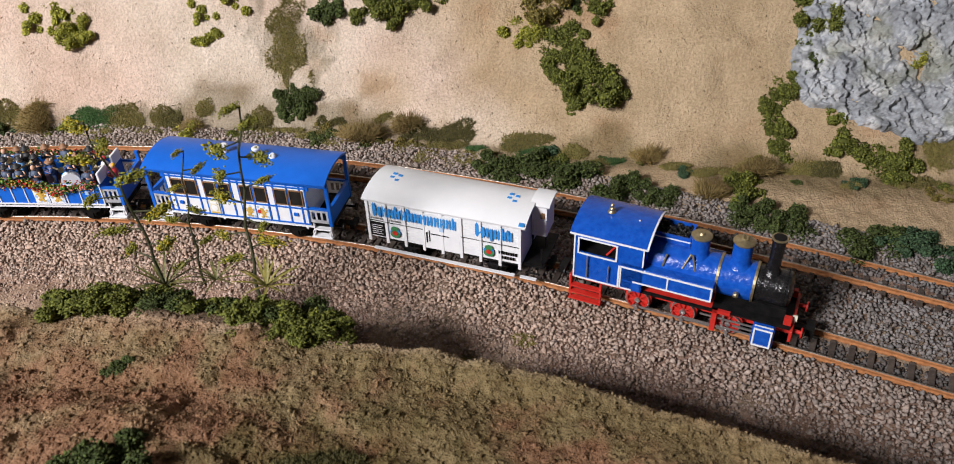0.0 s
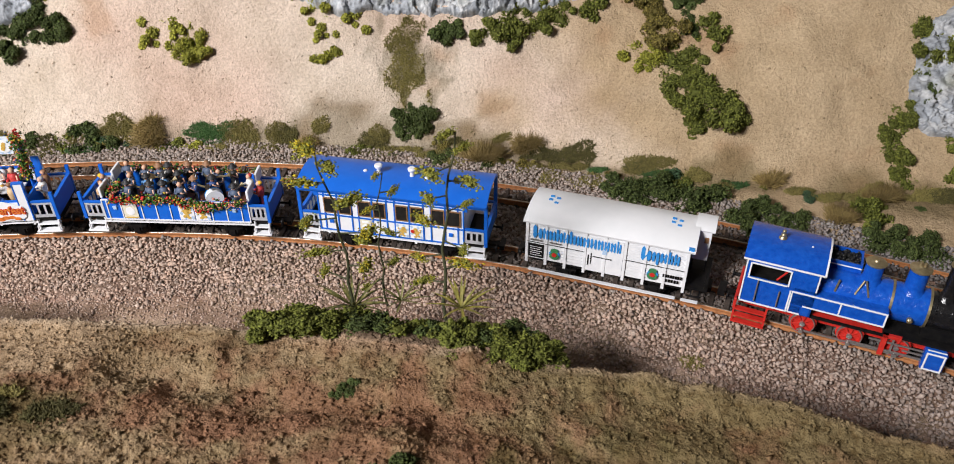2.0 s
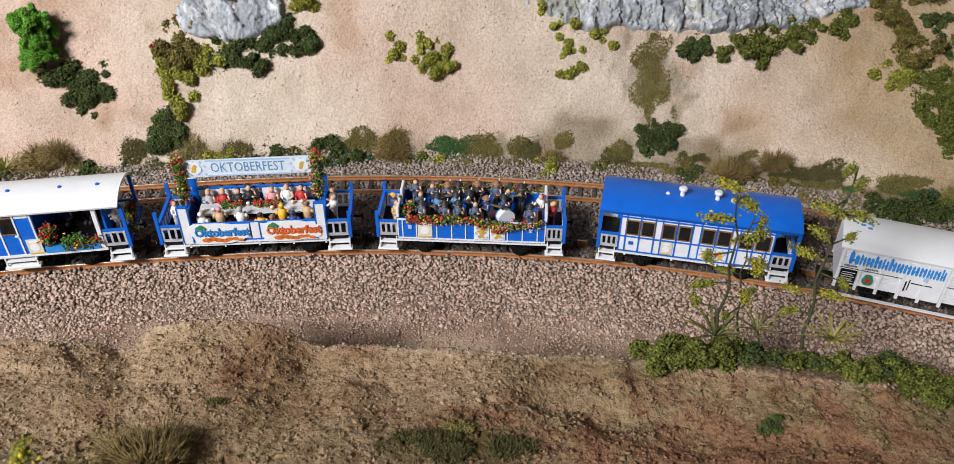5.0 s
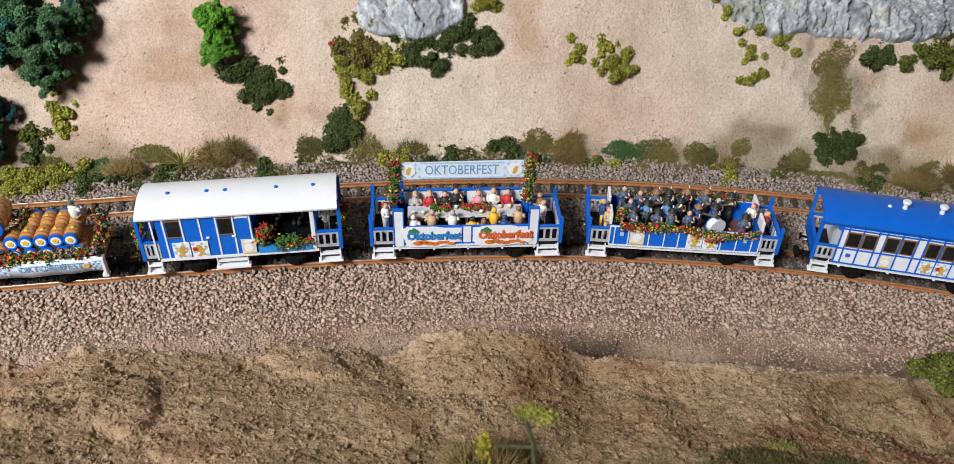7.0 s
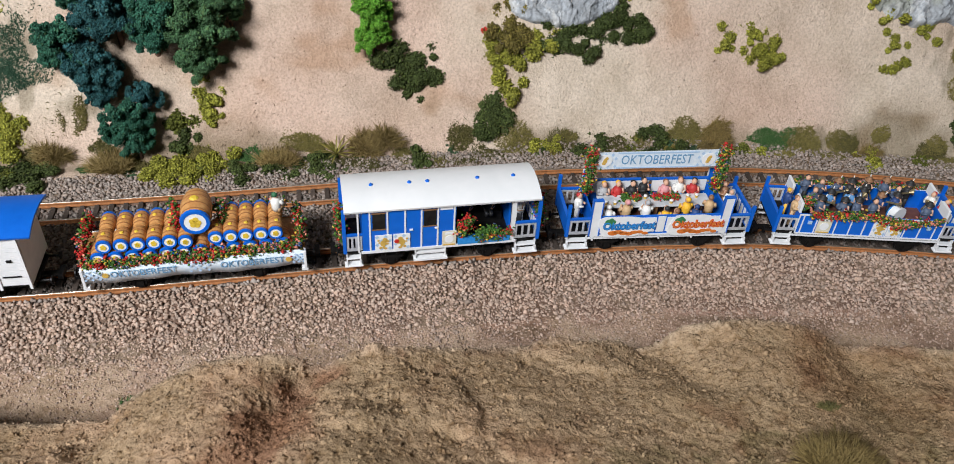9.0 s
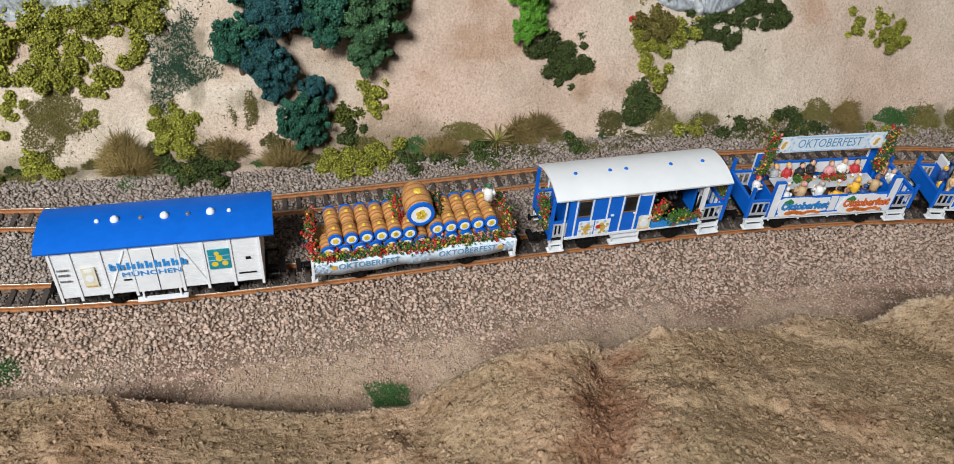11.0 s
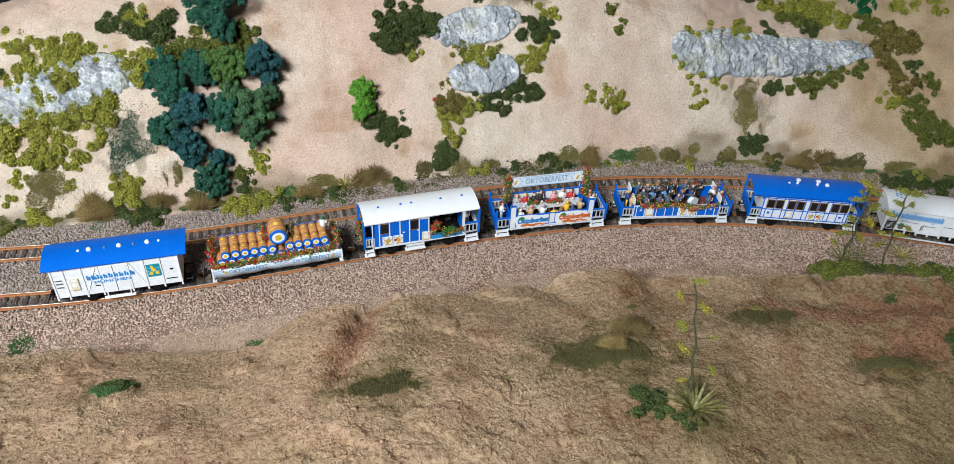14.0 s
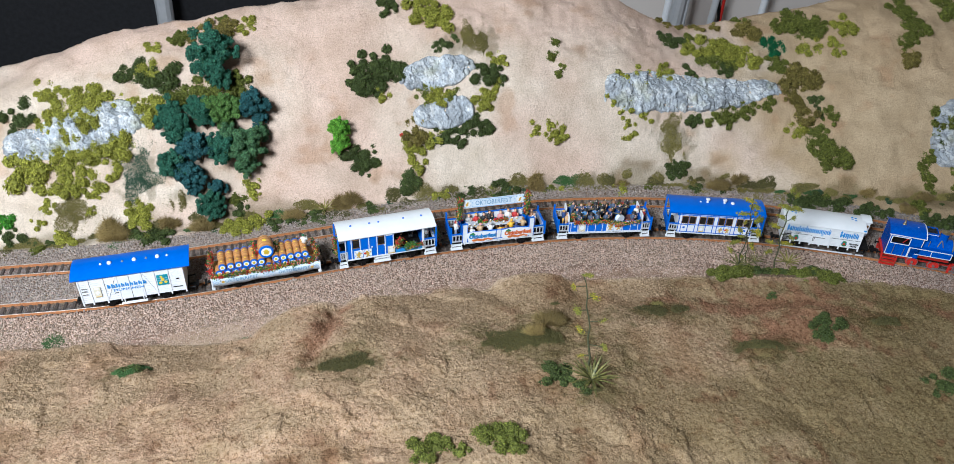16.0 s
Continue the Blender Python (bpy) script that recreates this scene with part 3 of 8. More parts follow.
def ballast(name, lo, hi, spacing, size, label, x0=-1.04, x1=0.36, thin=None):
    rng = np.random.default_rng(len(name))
    xs = np.arange(x0, x1, spacing)
    off = np.arange(lo, hi, spacing)
    X, O = np.meshgrid(xs, off)
    X, O = X.ravel() + rng.normal(0, spacing * 0.35, X.size), O.ravel() + rng.normal(0, spacing * 0.35, X.size)
    if thin is not None:
        keep = rng.random(len(X)) < thin(O)
        X, O = X[keep], O[keep]
    s = rail_slope(X)
    n = 1 / np.hypot(1, s)
    PX, PY = X - s * n * O, rail_y(X) + n * O
    z = land(PX, PY, False)
    sz = size * (0.78 + 0.55 * rng.random(len(X)))
    inside = ((O > 0.0) & (O < 0.0173)) | ((O > BACK_OFF) & (O < BACK_OFF + 0.0173))
    rail = (np.abs(O) < 0.0016) | (np.abs(O - 0.0173) < 0.0016) | (np.abs(O - BACK_OFF) < 0.0016) | (np.abs(O - BACK_OFF - 0.0173) < 0.0016)
    z = z + np.where(inside, 0.0009, np.where(O < -0.032, 0.0, 0.0007)) + rng.normal(0, 0.0004, len(X))
    keep = (PY < smooth_table(PX, BX, B_FOOT) + 0.006) & ~rail
    V, F, k = scatter(rng, np.stack([PX, PY, z], 1)[keep], sz[keep], 0.85, 0.45, "oct")
    me = mesh_np(name, V, F)
    tone = rng.random((keep.sum(), 1))
    warm = rng.random((keep.sum(), 1))
    c = np.array((0.385, 0.335, 0.308)) * (0.74 + 0.58 * tone) * (1 - warm * np.array((0.0, 0.10, 0.16)))
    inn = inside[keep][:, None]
    # stones turn greyer eastward, and are painted darker for light falling off there
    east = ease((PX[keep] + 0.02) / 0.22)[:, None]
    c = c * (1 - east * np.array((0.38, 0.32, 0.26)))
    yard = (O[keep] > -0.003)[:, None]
    # greyer between rails; front track darkened as well, for shade below the train
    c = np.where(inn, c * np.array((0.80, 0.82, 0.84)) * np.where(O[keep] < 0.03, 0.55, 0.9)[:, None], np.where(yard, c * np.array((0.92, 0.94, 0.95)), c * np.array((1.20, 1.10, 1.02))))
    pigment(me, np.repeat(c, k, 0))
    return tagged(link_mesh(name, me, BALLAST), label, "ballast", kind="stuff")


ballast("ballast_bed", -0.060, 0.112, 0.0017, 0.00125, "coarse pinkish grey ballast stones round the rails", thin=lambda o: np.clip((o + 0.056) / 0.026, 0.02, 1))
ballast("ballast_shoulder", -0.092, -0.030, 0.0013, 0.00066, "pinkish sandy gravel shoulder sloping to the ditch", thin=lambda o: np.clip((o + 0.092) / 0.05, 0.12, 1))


# ---- the train ----
GOLD = mat("gold_print", (0.55, 0.33, 0.05), (0.68, 0.45, 0.12), 900, 0.5)
BANNER = mat("pale_blue_cloth_print", (0.58, 0.68, 0.79), (0.76, 0.81, 0.86), 420, 0.6)
MIDBLUE = mat("mid_blue_print", (0.10, 0.26, 0.45), (0.16, 0.34, 0.52), 500, 0.6)
PALEBLUE = mat("pale_blue_print", (0.36, 0.52, 0.72), (0.46, 0.60, 0.78), 700, 0.6)
SKYBLUE = mat("sky_blue_print", (0.015, 0.20, 0.58), (0.04, 0.30, 0.70), 500, 0.5)
DARKBLUE = mat("dark_blue_print", (0.03, 0.10, 0.28), (0.05, 0.15, 0.36), 500, 0.5)
PAPER = mat("white_paper_print", (0.78, 0.79, 0.80), (0.85, 0.85, 0.86), 300, 0.6)
CREAM = mat("cream_print", (0.66, 0.60, 0.44), (0.76, 0.72, 0.60), 900, 0.6)
ORANGE = mat("orange_print", (0.62, 0.13, 0.02), (0.75, 0.25, 0.05), 900, 0.5)
GREENP = mat("green_print", (0.03, 0.16, 0.06), (0.06, 0.25, 0.10), 900, 0.5)
TEAL = mat("teal_print", (0.01, 0.20, 0.27), (0.02, 0.28, 0.34), 500, 0.5)
YELLOWP = mat("yellow_paint", (0.70, 0.47, 0.03), (0.80, 0.58, 0.08), 700, 0.5)
COAL = mat("coal", (0.008, 0.008, 0.008), (0.03, 0.03, 0.03), 900, 0.35, bump=1.0, dist=0.001)
GREYM = mat("grey_metal", (0.30, 0.29, 0.28), (0.46, 0.44, 0.42), 600, 0.35, 0.7)
PETALS = pigment_mat("flower_foam", 0.8, 900.0, 0.3, 0.0003)


def on_track(x, length, turn=0.0):
    a = track_point(x - length * 0.33, 0.00865)
    b = track_point(x + length * 0.33, 0.00865)
    ang = math.atan2(b[1] - a[1], b[0] - a[0])
    return pose((a[0] + b[0]) / 2, (a[1] + b[1]) / 2, 0, 0, 0, math.degrees(ang) + turn)


def letters(name, text, size, x, y, z, material, parent, label="", squeeze=1.0, bold=0.0):
    """Raised lettering on a side wall, centred on (x, z)."""
    cu = bpy.data.curves.new(name, "FONT")
    cu.body, cu.size, cu.extrude, cu.align_x, cu.align_y, cu.resolution_u = text, size, 0.00008, "CENTER", "CENTER", 2
    cu.offset = bold
    tmp = new("tmp", cu)
    bpy.context.view_layer.update()
    me = bpy.data.meshes.new_from_object(tmp.evaluated_get(bpy.context.evaluated_depsgraph_get()))
    bpy.data.objects.remove(tmp)
    me.transform(Matrix.Translation((x, y, z)) @ Matrix.Rotation(radians(90), 4, "X") @ Matrix.Diagonal((squeeze, 1, 1, 1)))
    me.name = name
    me.materials.clear()
    return link_mesh(name, me, material, parent, label)


def disc_y(bm, x, y, z, r, depth=0.0002, seg=20, sx=1.0):
    m = Matrix.Translation((x, y, z)) @ Matrix.Rotation(radians(90), 4, "X") @ Matrix.Diagonal((sx, 1, 1, 1))
    bmesh.ops.create_cone(bm, cap_ends=True, segments=seg, radius1=r, radius2=r, depth=depth, matrix=m)
    return bm


def blob_outline(x0, x1, z0, z1, y, seed, depth=0.0003):
    """A flat sign with a wavy cut edge."""
    rng = random.Random(seed)
    bm = bmesh.new()
    pts = []
    for k in range(28):
        a = 2 * math.pi * k / 28
        r = 0.9 + 0.14 * math.sin(3 * a + seed) + rng.uniform(-0.03, 0.03)
        u = max(-1, min(1, 1.25 * math.cos(a) * r))
        v = max(-1, min(1, 1.25 * math.sin(a) * r))
        pts.append(((x0 + x1) / 2 + u * (x1 - x0) / 2, (z0 + z1) / 2 + v * (z1 - z0) / 2))
    f = [bm.verts.new((x, y, z)) for x, z in pts]
    b = [bm.verts.new((x, y + depth, z)) for x, z in pts]
    bm.faces.new(f)
    bm.faces.new(b[::-1])
    for k in range(28):
        bm.faces.new((f[k], b[k], b[(k + 1) % 28], f[(k + 1) % 28]))
    bmesh.ops.recalc_face_normals(bm, faces=bm.faces)
    return bm


def underframe(car, L, z_top, wheelbase, white_board=True):
    """Sole bars, wheels, springs, buffers and couplings below a wagon."""
    h = L / 2
    uf = part("underframe", boxes((-h + 0.004, h - 0.004, -0.0125, -0.0105, z_top - 0.0035, z_top), (-h + 0.004, h - 0.004, 0.0105, 0.0125, z_top - 0.0035, z_top), (-h + 0.002, h - 0.002, -0.0095, 0.0095, z_top - 0.0022, z_top - 0.0004)), BLACK, car)
    for sx in (-1, 1):
        x = sx * wheelbase / 2
        for sy in (-1, 1):
            w = bmesh.new()
            lathe(w, [(0.0058, 0), (0.0062, 0.0004), (0.0056, 0.0008), (0.0055, 0.0024), (0.0042, 0.0026), (0.0012, 0.0022), (0.0012, 0.003)], 20, Matrix.Translation((x, sy * 0.0074, 0.0050)) @ Matrix.Rotation(radians(90 * -sy), 4, "X"))
            part("wheel", w, BLACK, car)
            s = boxes((x - 0.0018, x + 0.0018, sy * 0.0118 - 0.0009, sy * 0.0118 + 0.0009, 0.0030, 0.0068), (x - 0.0065, x + 0.0065, sy * 0.0120 - 0.0006, sy * 0.0120 + 0.0006, 0.0072, 0.0082), (x - 0.0042, x + 0.0042, sy * 0.0120 - 0.0006, sy * 0.0120 + 0.0006, 0.0064, 0.0073), (x - 0.0034, x - 0.0026, sy * 0.0120 - 0.0005, sy * 0.0120 + 0.0005, 0.0040, z_top - 0.003), (x + 0.0026, x + 0.0034, sy * 0.0120 - 0.0005, sy * 0.0120 + 0.0005, 0.0040, z_top - 0.003))
            part("axle_box", s, BLACK, uf)
            b = tube(bmesh.new(), (sx * (h - 0.002), sy * 0.0100, z_top - 0.002), (sx * (h + 0.0035), sy * 0.0100, z_top - 0.002), 0.0007)
            tube(b, (sx * (h + 0.0035), sy * 0.0100, z_top - 0.002), (sx * (h + 0.0042), sy * 0.0100, z_top - 0.002), 0.0022)
            part("buffer", b, BLACK, car)
        c = boxes((min(sx * (h - 0.004), sx * (h + 0.0068)), max(sx * (h - 0.004), sx * (h + 0.0068)), -0.0017, 0.0017, 0.0052, 0.0068))
        box(c, min(sx * (h + 0.0045), sx * (h + 0.0072)), max(sx * (h + 0.0045), sx * (h + 0.0072)), -0.0042, 0.0042, 0.0050, 0.0078)
        part("coupling", c, BLACK, car)
    return uf


def slotted_gate(x0, x1, y, z0, z1, material, parent, name="gate"):
    """A low railing with upright slots."""
    n, b = 4, 0.0013
    gap = (x1 - x0 - n * b) / (n - 1)
    xs = [x0 + k // 2 * (b + gap) + k % 2 * b for k in range(2 * n)]
    zs = (z0, z0 + 0.0022, z1 - 0.0016, z1)
    bm = bmesh.new()
    v = [[bm.verts.new((x, y - 0.0004, z)) for z in zs] for x in xs]
    for i in range(2 * n - 1):
        for j in range(3):
            if j != 1 or i % 2 == 0:
                bm.faces.new((v[i][j], v[i + 1][j], v[i + 1][j + 1], v[i][j + 1]))
    bmesh.ops.solidify(bm, geom=bm.faces[:], thickness=-0.0008)
    bmesh.ops.recalc_face_normals(bm, faces=bm.faces)
    return part(name, bm, material, parent, "white railing with upright slots")


def steps(car, x0, x1, side, z_low=0.0062, z_top=0.0150):
    """Two white treads between thin cheeks."""
    y0, y1 = sorted((side * 0.0128, side * 0.0172))
    y2, y3 = sorted((side * 0.0120, side * 0.0156))
    bm = boxes((x0 - 0.001, x1 + 0.001, y0, y1, z_low, z_low + 0.0011), (x0, x1, y2, y3, z_low + 0.0042, z_low + 0.0052), bevel=0.0002)
    for x in (x0, x1 - 0.0007):
        box(bm, x, x + 0.0007, *sorted((side * 0.0133, side * 0.0150)), z_low + 0.001, z_top)
        box(bm, x, x + 0.0007, *sorted((side * 0.0160, side * 0.0167)), z_low + 0.001, z_low + 0.0046)
    return part("step", bm, WHITE, car, "white painted footstep")


def platform(car, x_in, x_out, z_floor, z_rail, post_top=None, tint=None):
    """An open end platform with railings, gates and steps; x_out is the outer end."""
    tint = tint or BLUE
    s = 1 if x_out > x_in else -1
    lo, hi = sorted((x_in, x_out))
    fl = part("platform", boxes((lo, hi, -0.0148, 0.0148, z_floor - 0.0012, z_floor)), BLACK, car)
    e0, e1 = sorted((x_out, x_out - s * 0.0011))
    end = boxes((e0, e1, -0.0150, 0.0150, z_floor, z_rail - 0.0003))
    box(end, e0 - 0.0004, e1 + 0.0004, -0.0155, 0.0155, z_rail - 0.0003, z_rail + 0.0009)
    part("end_panel", end, tint, fl, "blue end panel of the platform")
    i0, i1 = sorted((x_out - s * 0.0011, x_out - s * 0.0014))
    inner = bmesh.new()
    for k in range(6):
        y = -0.0125 + k * 0.0045
        box(inner, i0, i1, y, y + 0.0026, z_floor + 0.0015, z_rail - 0.002)
    part("slat_panel", inner, WHITE, fl, "white inner slats")
    for sy in (-1, 1):
        g0, g1 = (lo + 0.0003, hi - 0.0018) if s > 0 else (lo + 0.0018, hi - 0.0003)
        slotted_gate(g0, g1, sy * 0.0149, z_floor + 0.0002, z_rail - 0.0006, WHITE, fl)
        r = boxes((lo, hi, sy * 0.0149 - 0.0007, sy * 0.0149 + 0.0007, z_rail - 0.0006, z_rail + 0.0006))
        part("hand_rail", r, tint, fl)
        c0, c1 = sorted((x_out + s * 0.0003, x_out - s * 0.0016))
        part("corner_post", boxes((c0, c1, sy * 0.0150 - 0.0008, sy * 0.0150 + 0.0008, z_floor - 0.0012, post_top or z_rail + 0.0022)), tint, fl)
        steps(car, lo + 0.0012, hi - 0.0012, sy)
    return fl


def strips(name, xs, z0, z1, y, w, material, parent, label=""):
    for x in xs:
        part(name, boxes((x - w / 2, x + w / 2, y - 0.00025, y + 0.00025, z0, z1)), material, parent, label)


def arms_poster(parent, x0, x1, z0, z1, y):
    """Two square white and pale blue lozenge posters, each with a golden lion."""
    mid = (x0 + x1) / 2
    for side, a, b in ((1, x0, mid - 0.0004), (-1, mid + 0.0004, x1)):
        p = part("poster", boxes((a, b, y - 0.0002, y + 0.0002, z0, z1)), PAPER, parent, "white and pale blue lozenge poster with golden lion shape")
        bm = bmesh.new()
        n = 4
        for i in range(n):
            for j in range(n):
                if (i + j) % 2:
                    cx, cz = a + (i + 0.5) * (b - a) / n, z0 + (j + 0.5) * (z1 - z0) / n
                    u, v = (b - a) / n * 0.5, (z1 - z0) / n * 0.5
                    bm.faces.new([bm.verts.new((cx + du * u, y - 0.0003, cz + dv * v)) for du, dv in ((0, -1), (1, 0), (0, 1), (-1, 0))])
        tagged(part("lozenge", bm, PALEBLUE, p), kind="stuff")
        cx, cz, w, h = (a + b) / 2, (z0 + z1) / 2, b - a, z1 - z0
        g = bmesh.new()
        for dx, dz, r, sx in ((-0.02, -0.02, 0.20, 0.75), (0.08, 0.20, 0.13, 1.0), (0.22, 0.10, 0.07, 1.6), (0.20, -0.06, 0.06, 1.8), (0.02, -0.26, 0.07, 1.0), (0.10, -0.36, 0.06, 1.7), (-0.17, -0.30, 0.08, 1.0), (-0.26, 0.02, 0.05, 1.0), (-0.30, 0.18, 0.06, 1.0)):
            disc_y(g, cx + side * dx * w, y - 0.0004, cz + dz * h, r * h, sx=sx)
        part("lion_shape", g, GOLD, p)
        if side < 0:
            part("shield", disc_y(bmesh.new(), cx - w * 0.30, y - 0.0005, cz + h * 0.06, h * 0.13), RED, p)


def crest_poster(parent, x0, x1, z0, z1, y):
    p = part("notice", boxes((x0, x1, y - 0.0002, y + 0.0002, z0, z1)), CREAM, parent, "cream notice with a faded crest")
    cx = (x0 + x1) / 2
    g = disc_y(bmesh.new(), cx, y - 0.0003, z0 + (z1 - z0) * 0.45, (x1 - x0) * 0.32)
    box(g, cx - (x1 - x0) * 0.3, cx + (x1 - x0) * 0.3, y - 0.0004, y, z1 - (z1 - z0) * 0.22, z1 - (z1 - z0) * 0.08)
    part("crest_shape", g, PAPER, p)
    part("notice_bar", boxes((x0 + 0.0005, x1 - 0.0005, y - 0.0004, y, z0 + 0.0003, z0 + 0.0011)), GOLD, p)


def garland(name, parent, points, n, spread, seed, mix, label, size=0.00068):
    """Foam flowers strewn along a line of places; mix: how many reds, yellows, greens, oranges and blues."""
    rng = np.random.default_rng(seed)
    n = int(n * 1.7)
    P = np.array(points, float)
    seg = np.linalg.norm(np.diff(P, axis=0), axis=1)
    t = rng.random(n) * seg.sum()
    cum = np.concatenate([[0], np.cumsum(seg)])
    i = np.clip(np.searchsorted(cum, t) - 1, 0, len(seg) - 1)
    u = ((t - cum[i]) / seg[i])[:, None]
    Q = P[i] * (1 - u) + P[i + 1] * u + rng.normal(0, 1, (n, 3)) * np.array(spread)
    V, F, k = scatter(rng, Q, size * (0.6 + 0.9 * rng.random(n)), 0.8, 0.5, "oct")
    me = mesh_np(name, V, F)
    cols = np.array([(0.52, 0.04, 0.035), (0.66, 0.47, 0.07), (0.07, 0.17, 0.035), (0.66, 0.26, 0.19), (0.10, 0.15, 0.30)])
    # clumps of one colour
    key = (vnoise(Q[:, 0] * 260 + 7, (Q[:, 1] + Q[:, 2]) * 260, seed) + rng.normal(0, 0.32, n))
    order = np.argsort(np.argsort(key)) / n
    edges = np.cumsum(np.array(mix) / sum(mix))
    which = np.searchsorted(edges, order)
    which = np.where(rng.random(n) < 0.32, 2, np.clip(which, 0, 4))
    pigment(me, np.repeat(cols[which] * (0.6 + 0.7 * rng.random((n, 1))), k, 0))
    return link_mesh(name, me, PETALS, parent, label)


def roof_vent(car_roof, x, z, kind, material):
    bm = bmesh.new()
    m = Matrix.Translation((x, 0, z))
    if kind == "chimney":
        lathe(bm, [(0.0016, -0.001), (0.0013, 0.0008), (0.0011, 0.0026), (0.0022, 0.0036), (0.0024, 0.0048), (0.0018, 0.0054)], 14, m)
    elif kind == "dome":
        lathe(bm, [(0.0022, -0.001), (0.0022, 0.0004), (0.0019, 0.0014), (0.0010, 0.0022)], 14, m)
    else:
        lathe(bm, [(0.0012, -0.001), (0.0012, 0.0004), (0.0008, 0.001), (0.0003, 0.0012)], 10, m)
    return part("roof_vent", bm, material, car_roof, smooth=True)


def car_base(name, label, category, x, L, turn=0.0):
    e = tagged(new(name), label, category, "train")
    e.matrix_world = on_track(x, L, turn)
    return e


TRAIN = {}


# blue and white coach
def blue_roof_coach():
    car = car_base("coach", "white and blue four-axle-box passenger coach with glossy blue roof", "coach", -0.1395, 0.1095)
    z0, z1, y = 0.0140, 0.0405, 0.0155
    a, b = -0.0440, 0.0410
    body = part("body", boxes((a, b, -y, -y + 0.0012, z0, z1), (a, b, y - 0.0012, y, z0, z1), (a, a + 0.0012, -y + 0.0012, y - 0.0012, z0, z1), (b - 0.0012, b, -y + 0.0012, y - 0.0012, z0, z1), (a, b, -y, y, z0 - 0.0008, z0)), WHITE, car)
    roof = part("roof", arch_roof(-0.0560, 0.0540, 0.0178, 0.0428, 0.0042, 0.0012), BLUE, car, "glossy blue arched roof", True)
    for x, k in ((-0.0195, "small"), (-0.0115, "chimney"), (0.0080, "chimney"), (0.0175, "dome")):
        roof_vent(roof, x, 0.0468, k, WHITE)
    L = b - a
    fr = lambda px: a + L * (px - 170) / 735
    for side in (-1, 1):
        yy = side * (y + 0.0002)
        for w0, w1 in ((205, 262), (280, 335), (380, 435), (458, 510), (570, 622), (645, 700), (748, 805), (825, 885)):
            win = part("window", boxes((fr(w0), fr(w1), yy - 0.0003, yy + 0.0003, 0.0270, 0.0362)), DARKGLASS, body)
            x0, x1 = fr(w0), fr(w1)
            fm = boxes((x0 - 0.0006, x0, yy - 0.0006, yy + 0.0006, 0.0265, 0.0367), (x1, x1 + 0.0006, yy - 0.0006, yy + 0.0006, 0.0265, 0.0367), (x0, x1, yy - 0.0006, yy + 0.0006, 0.0265, 0.0270), (x0, x1, yy - 0.0006, yy + 0.0006, 0.0362, 0.0367))
            part("window_frame", fm, BROWN, win, "brown window frame")
        strips("blue_strip", [fr(p) for p in (172, 202, 269, 340, 375, 447, 520, 560, 634, 704, 742, 812, 876, 903)], z0, z1, yy, 0.0008, BLUE, body, "raised blue strips")
        h = bmesh.new()
        for z in (z0 + 0.0004, 0.0248, 0.0383, z1 - 0.0006):
            box(h, a, b, yy - 0.0003, yy + 0.0003, z - 0.0004, z + 0.0004)
        part("blue_band", h, BLUE, body)
        crest_poster(body, fr(380), fr(436), z0 + 0.0012, 0.0240, yy + side * 0.0002)
        if side < 0:
            arms_poster(body, fr(564), fr(700), z0 + 0.0012, 0.0242, yy - 0.0002)
        for p in (232, 840):
            part("number_plate", boxes((fr(p) - 0.0012, fr(p) + 0.0012, yy - 0.0006, yy + 0.0006, 0.0195, 0.0215)), BLUE, body, "small blue plate")
    part("running_board", boxes((a - 0.002, b + 0.002, -0.0152, -0.0142, 0.0118, 0.0127), (a - 0.002, b + 0.002, 0.0142, 0.0152, 0.0118, 0.0127), *[(x, x + 0.0012, -0.0155, -0.0139, 0.0110, 0.0122) for x in (-0.04, -0.013, 0.012, 0.038)]), WHITE, car)
    platform(car, a, -0.0560, 0.0155, 0.0250, 0.0425)
    platform(car, b, 0.0540, 0.0155, 0.0250, 0.0425)
    for s, x0, x1 in ((-1, -0.0560, a), (1, b, 0.0540)):
        for sy in (-1, 1):
            part("arch_valance", boxes((x0, x1, sy * 0.0152 - 0.0005, sy * 0.0152 + 0.0005, 0.0395, 0.0425), (x0 if s > 0 else x1 - 0.002, x0 + 0.002 if s > 0 else x1, sy * 0.0152 - 0.0005, sy * 0.0152 + 0.0005, 0.0370, 0.0396)), BLUE, car)
    underframe(car, 0.1095, 0.0128, 0.058)
    return car


def open_body(car, a, b, y, z0, z1, wall=None):
    wall = wall or BLUE
    body = part("body", boxes((a, b, -y, -y + 0.001, z0, z1), (a, b, y - 0.001, y, z0, z1), (a, a + 0.001, -y + 0.001, y - 0.001, z0, z1), (b - 0.001, b, -y + 0.001, y - 0.001, z0, z1)), wall, car)
    part("deck", boxes((a + 0.001, b - 0.001, -y + 0.001, y - 0.001, z0, z0 + 0.001)), DECK, car, "red-brown wooden deck")
    return body


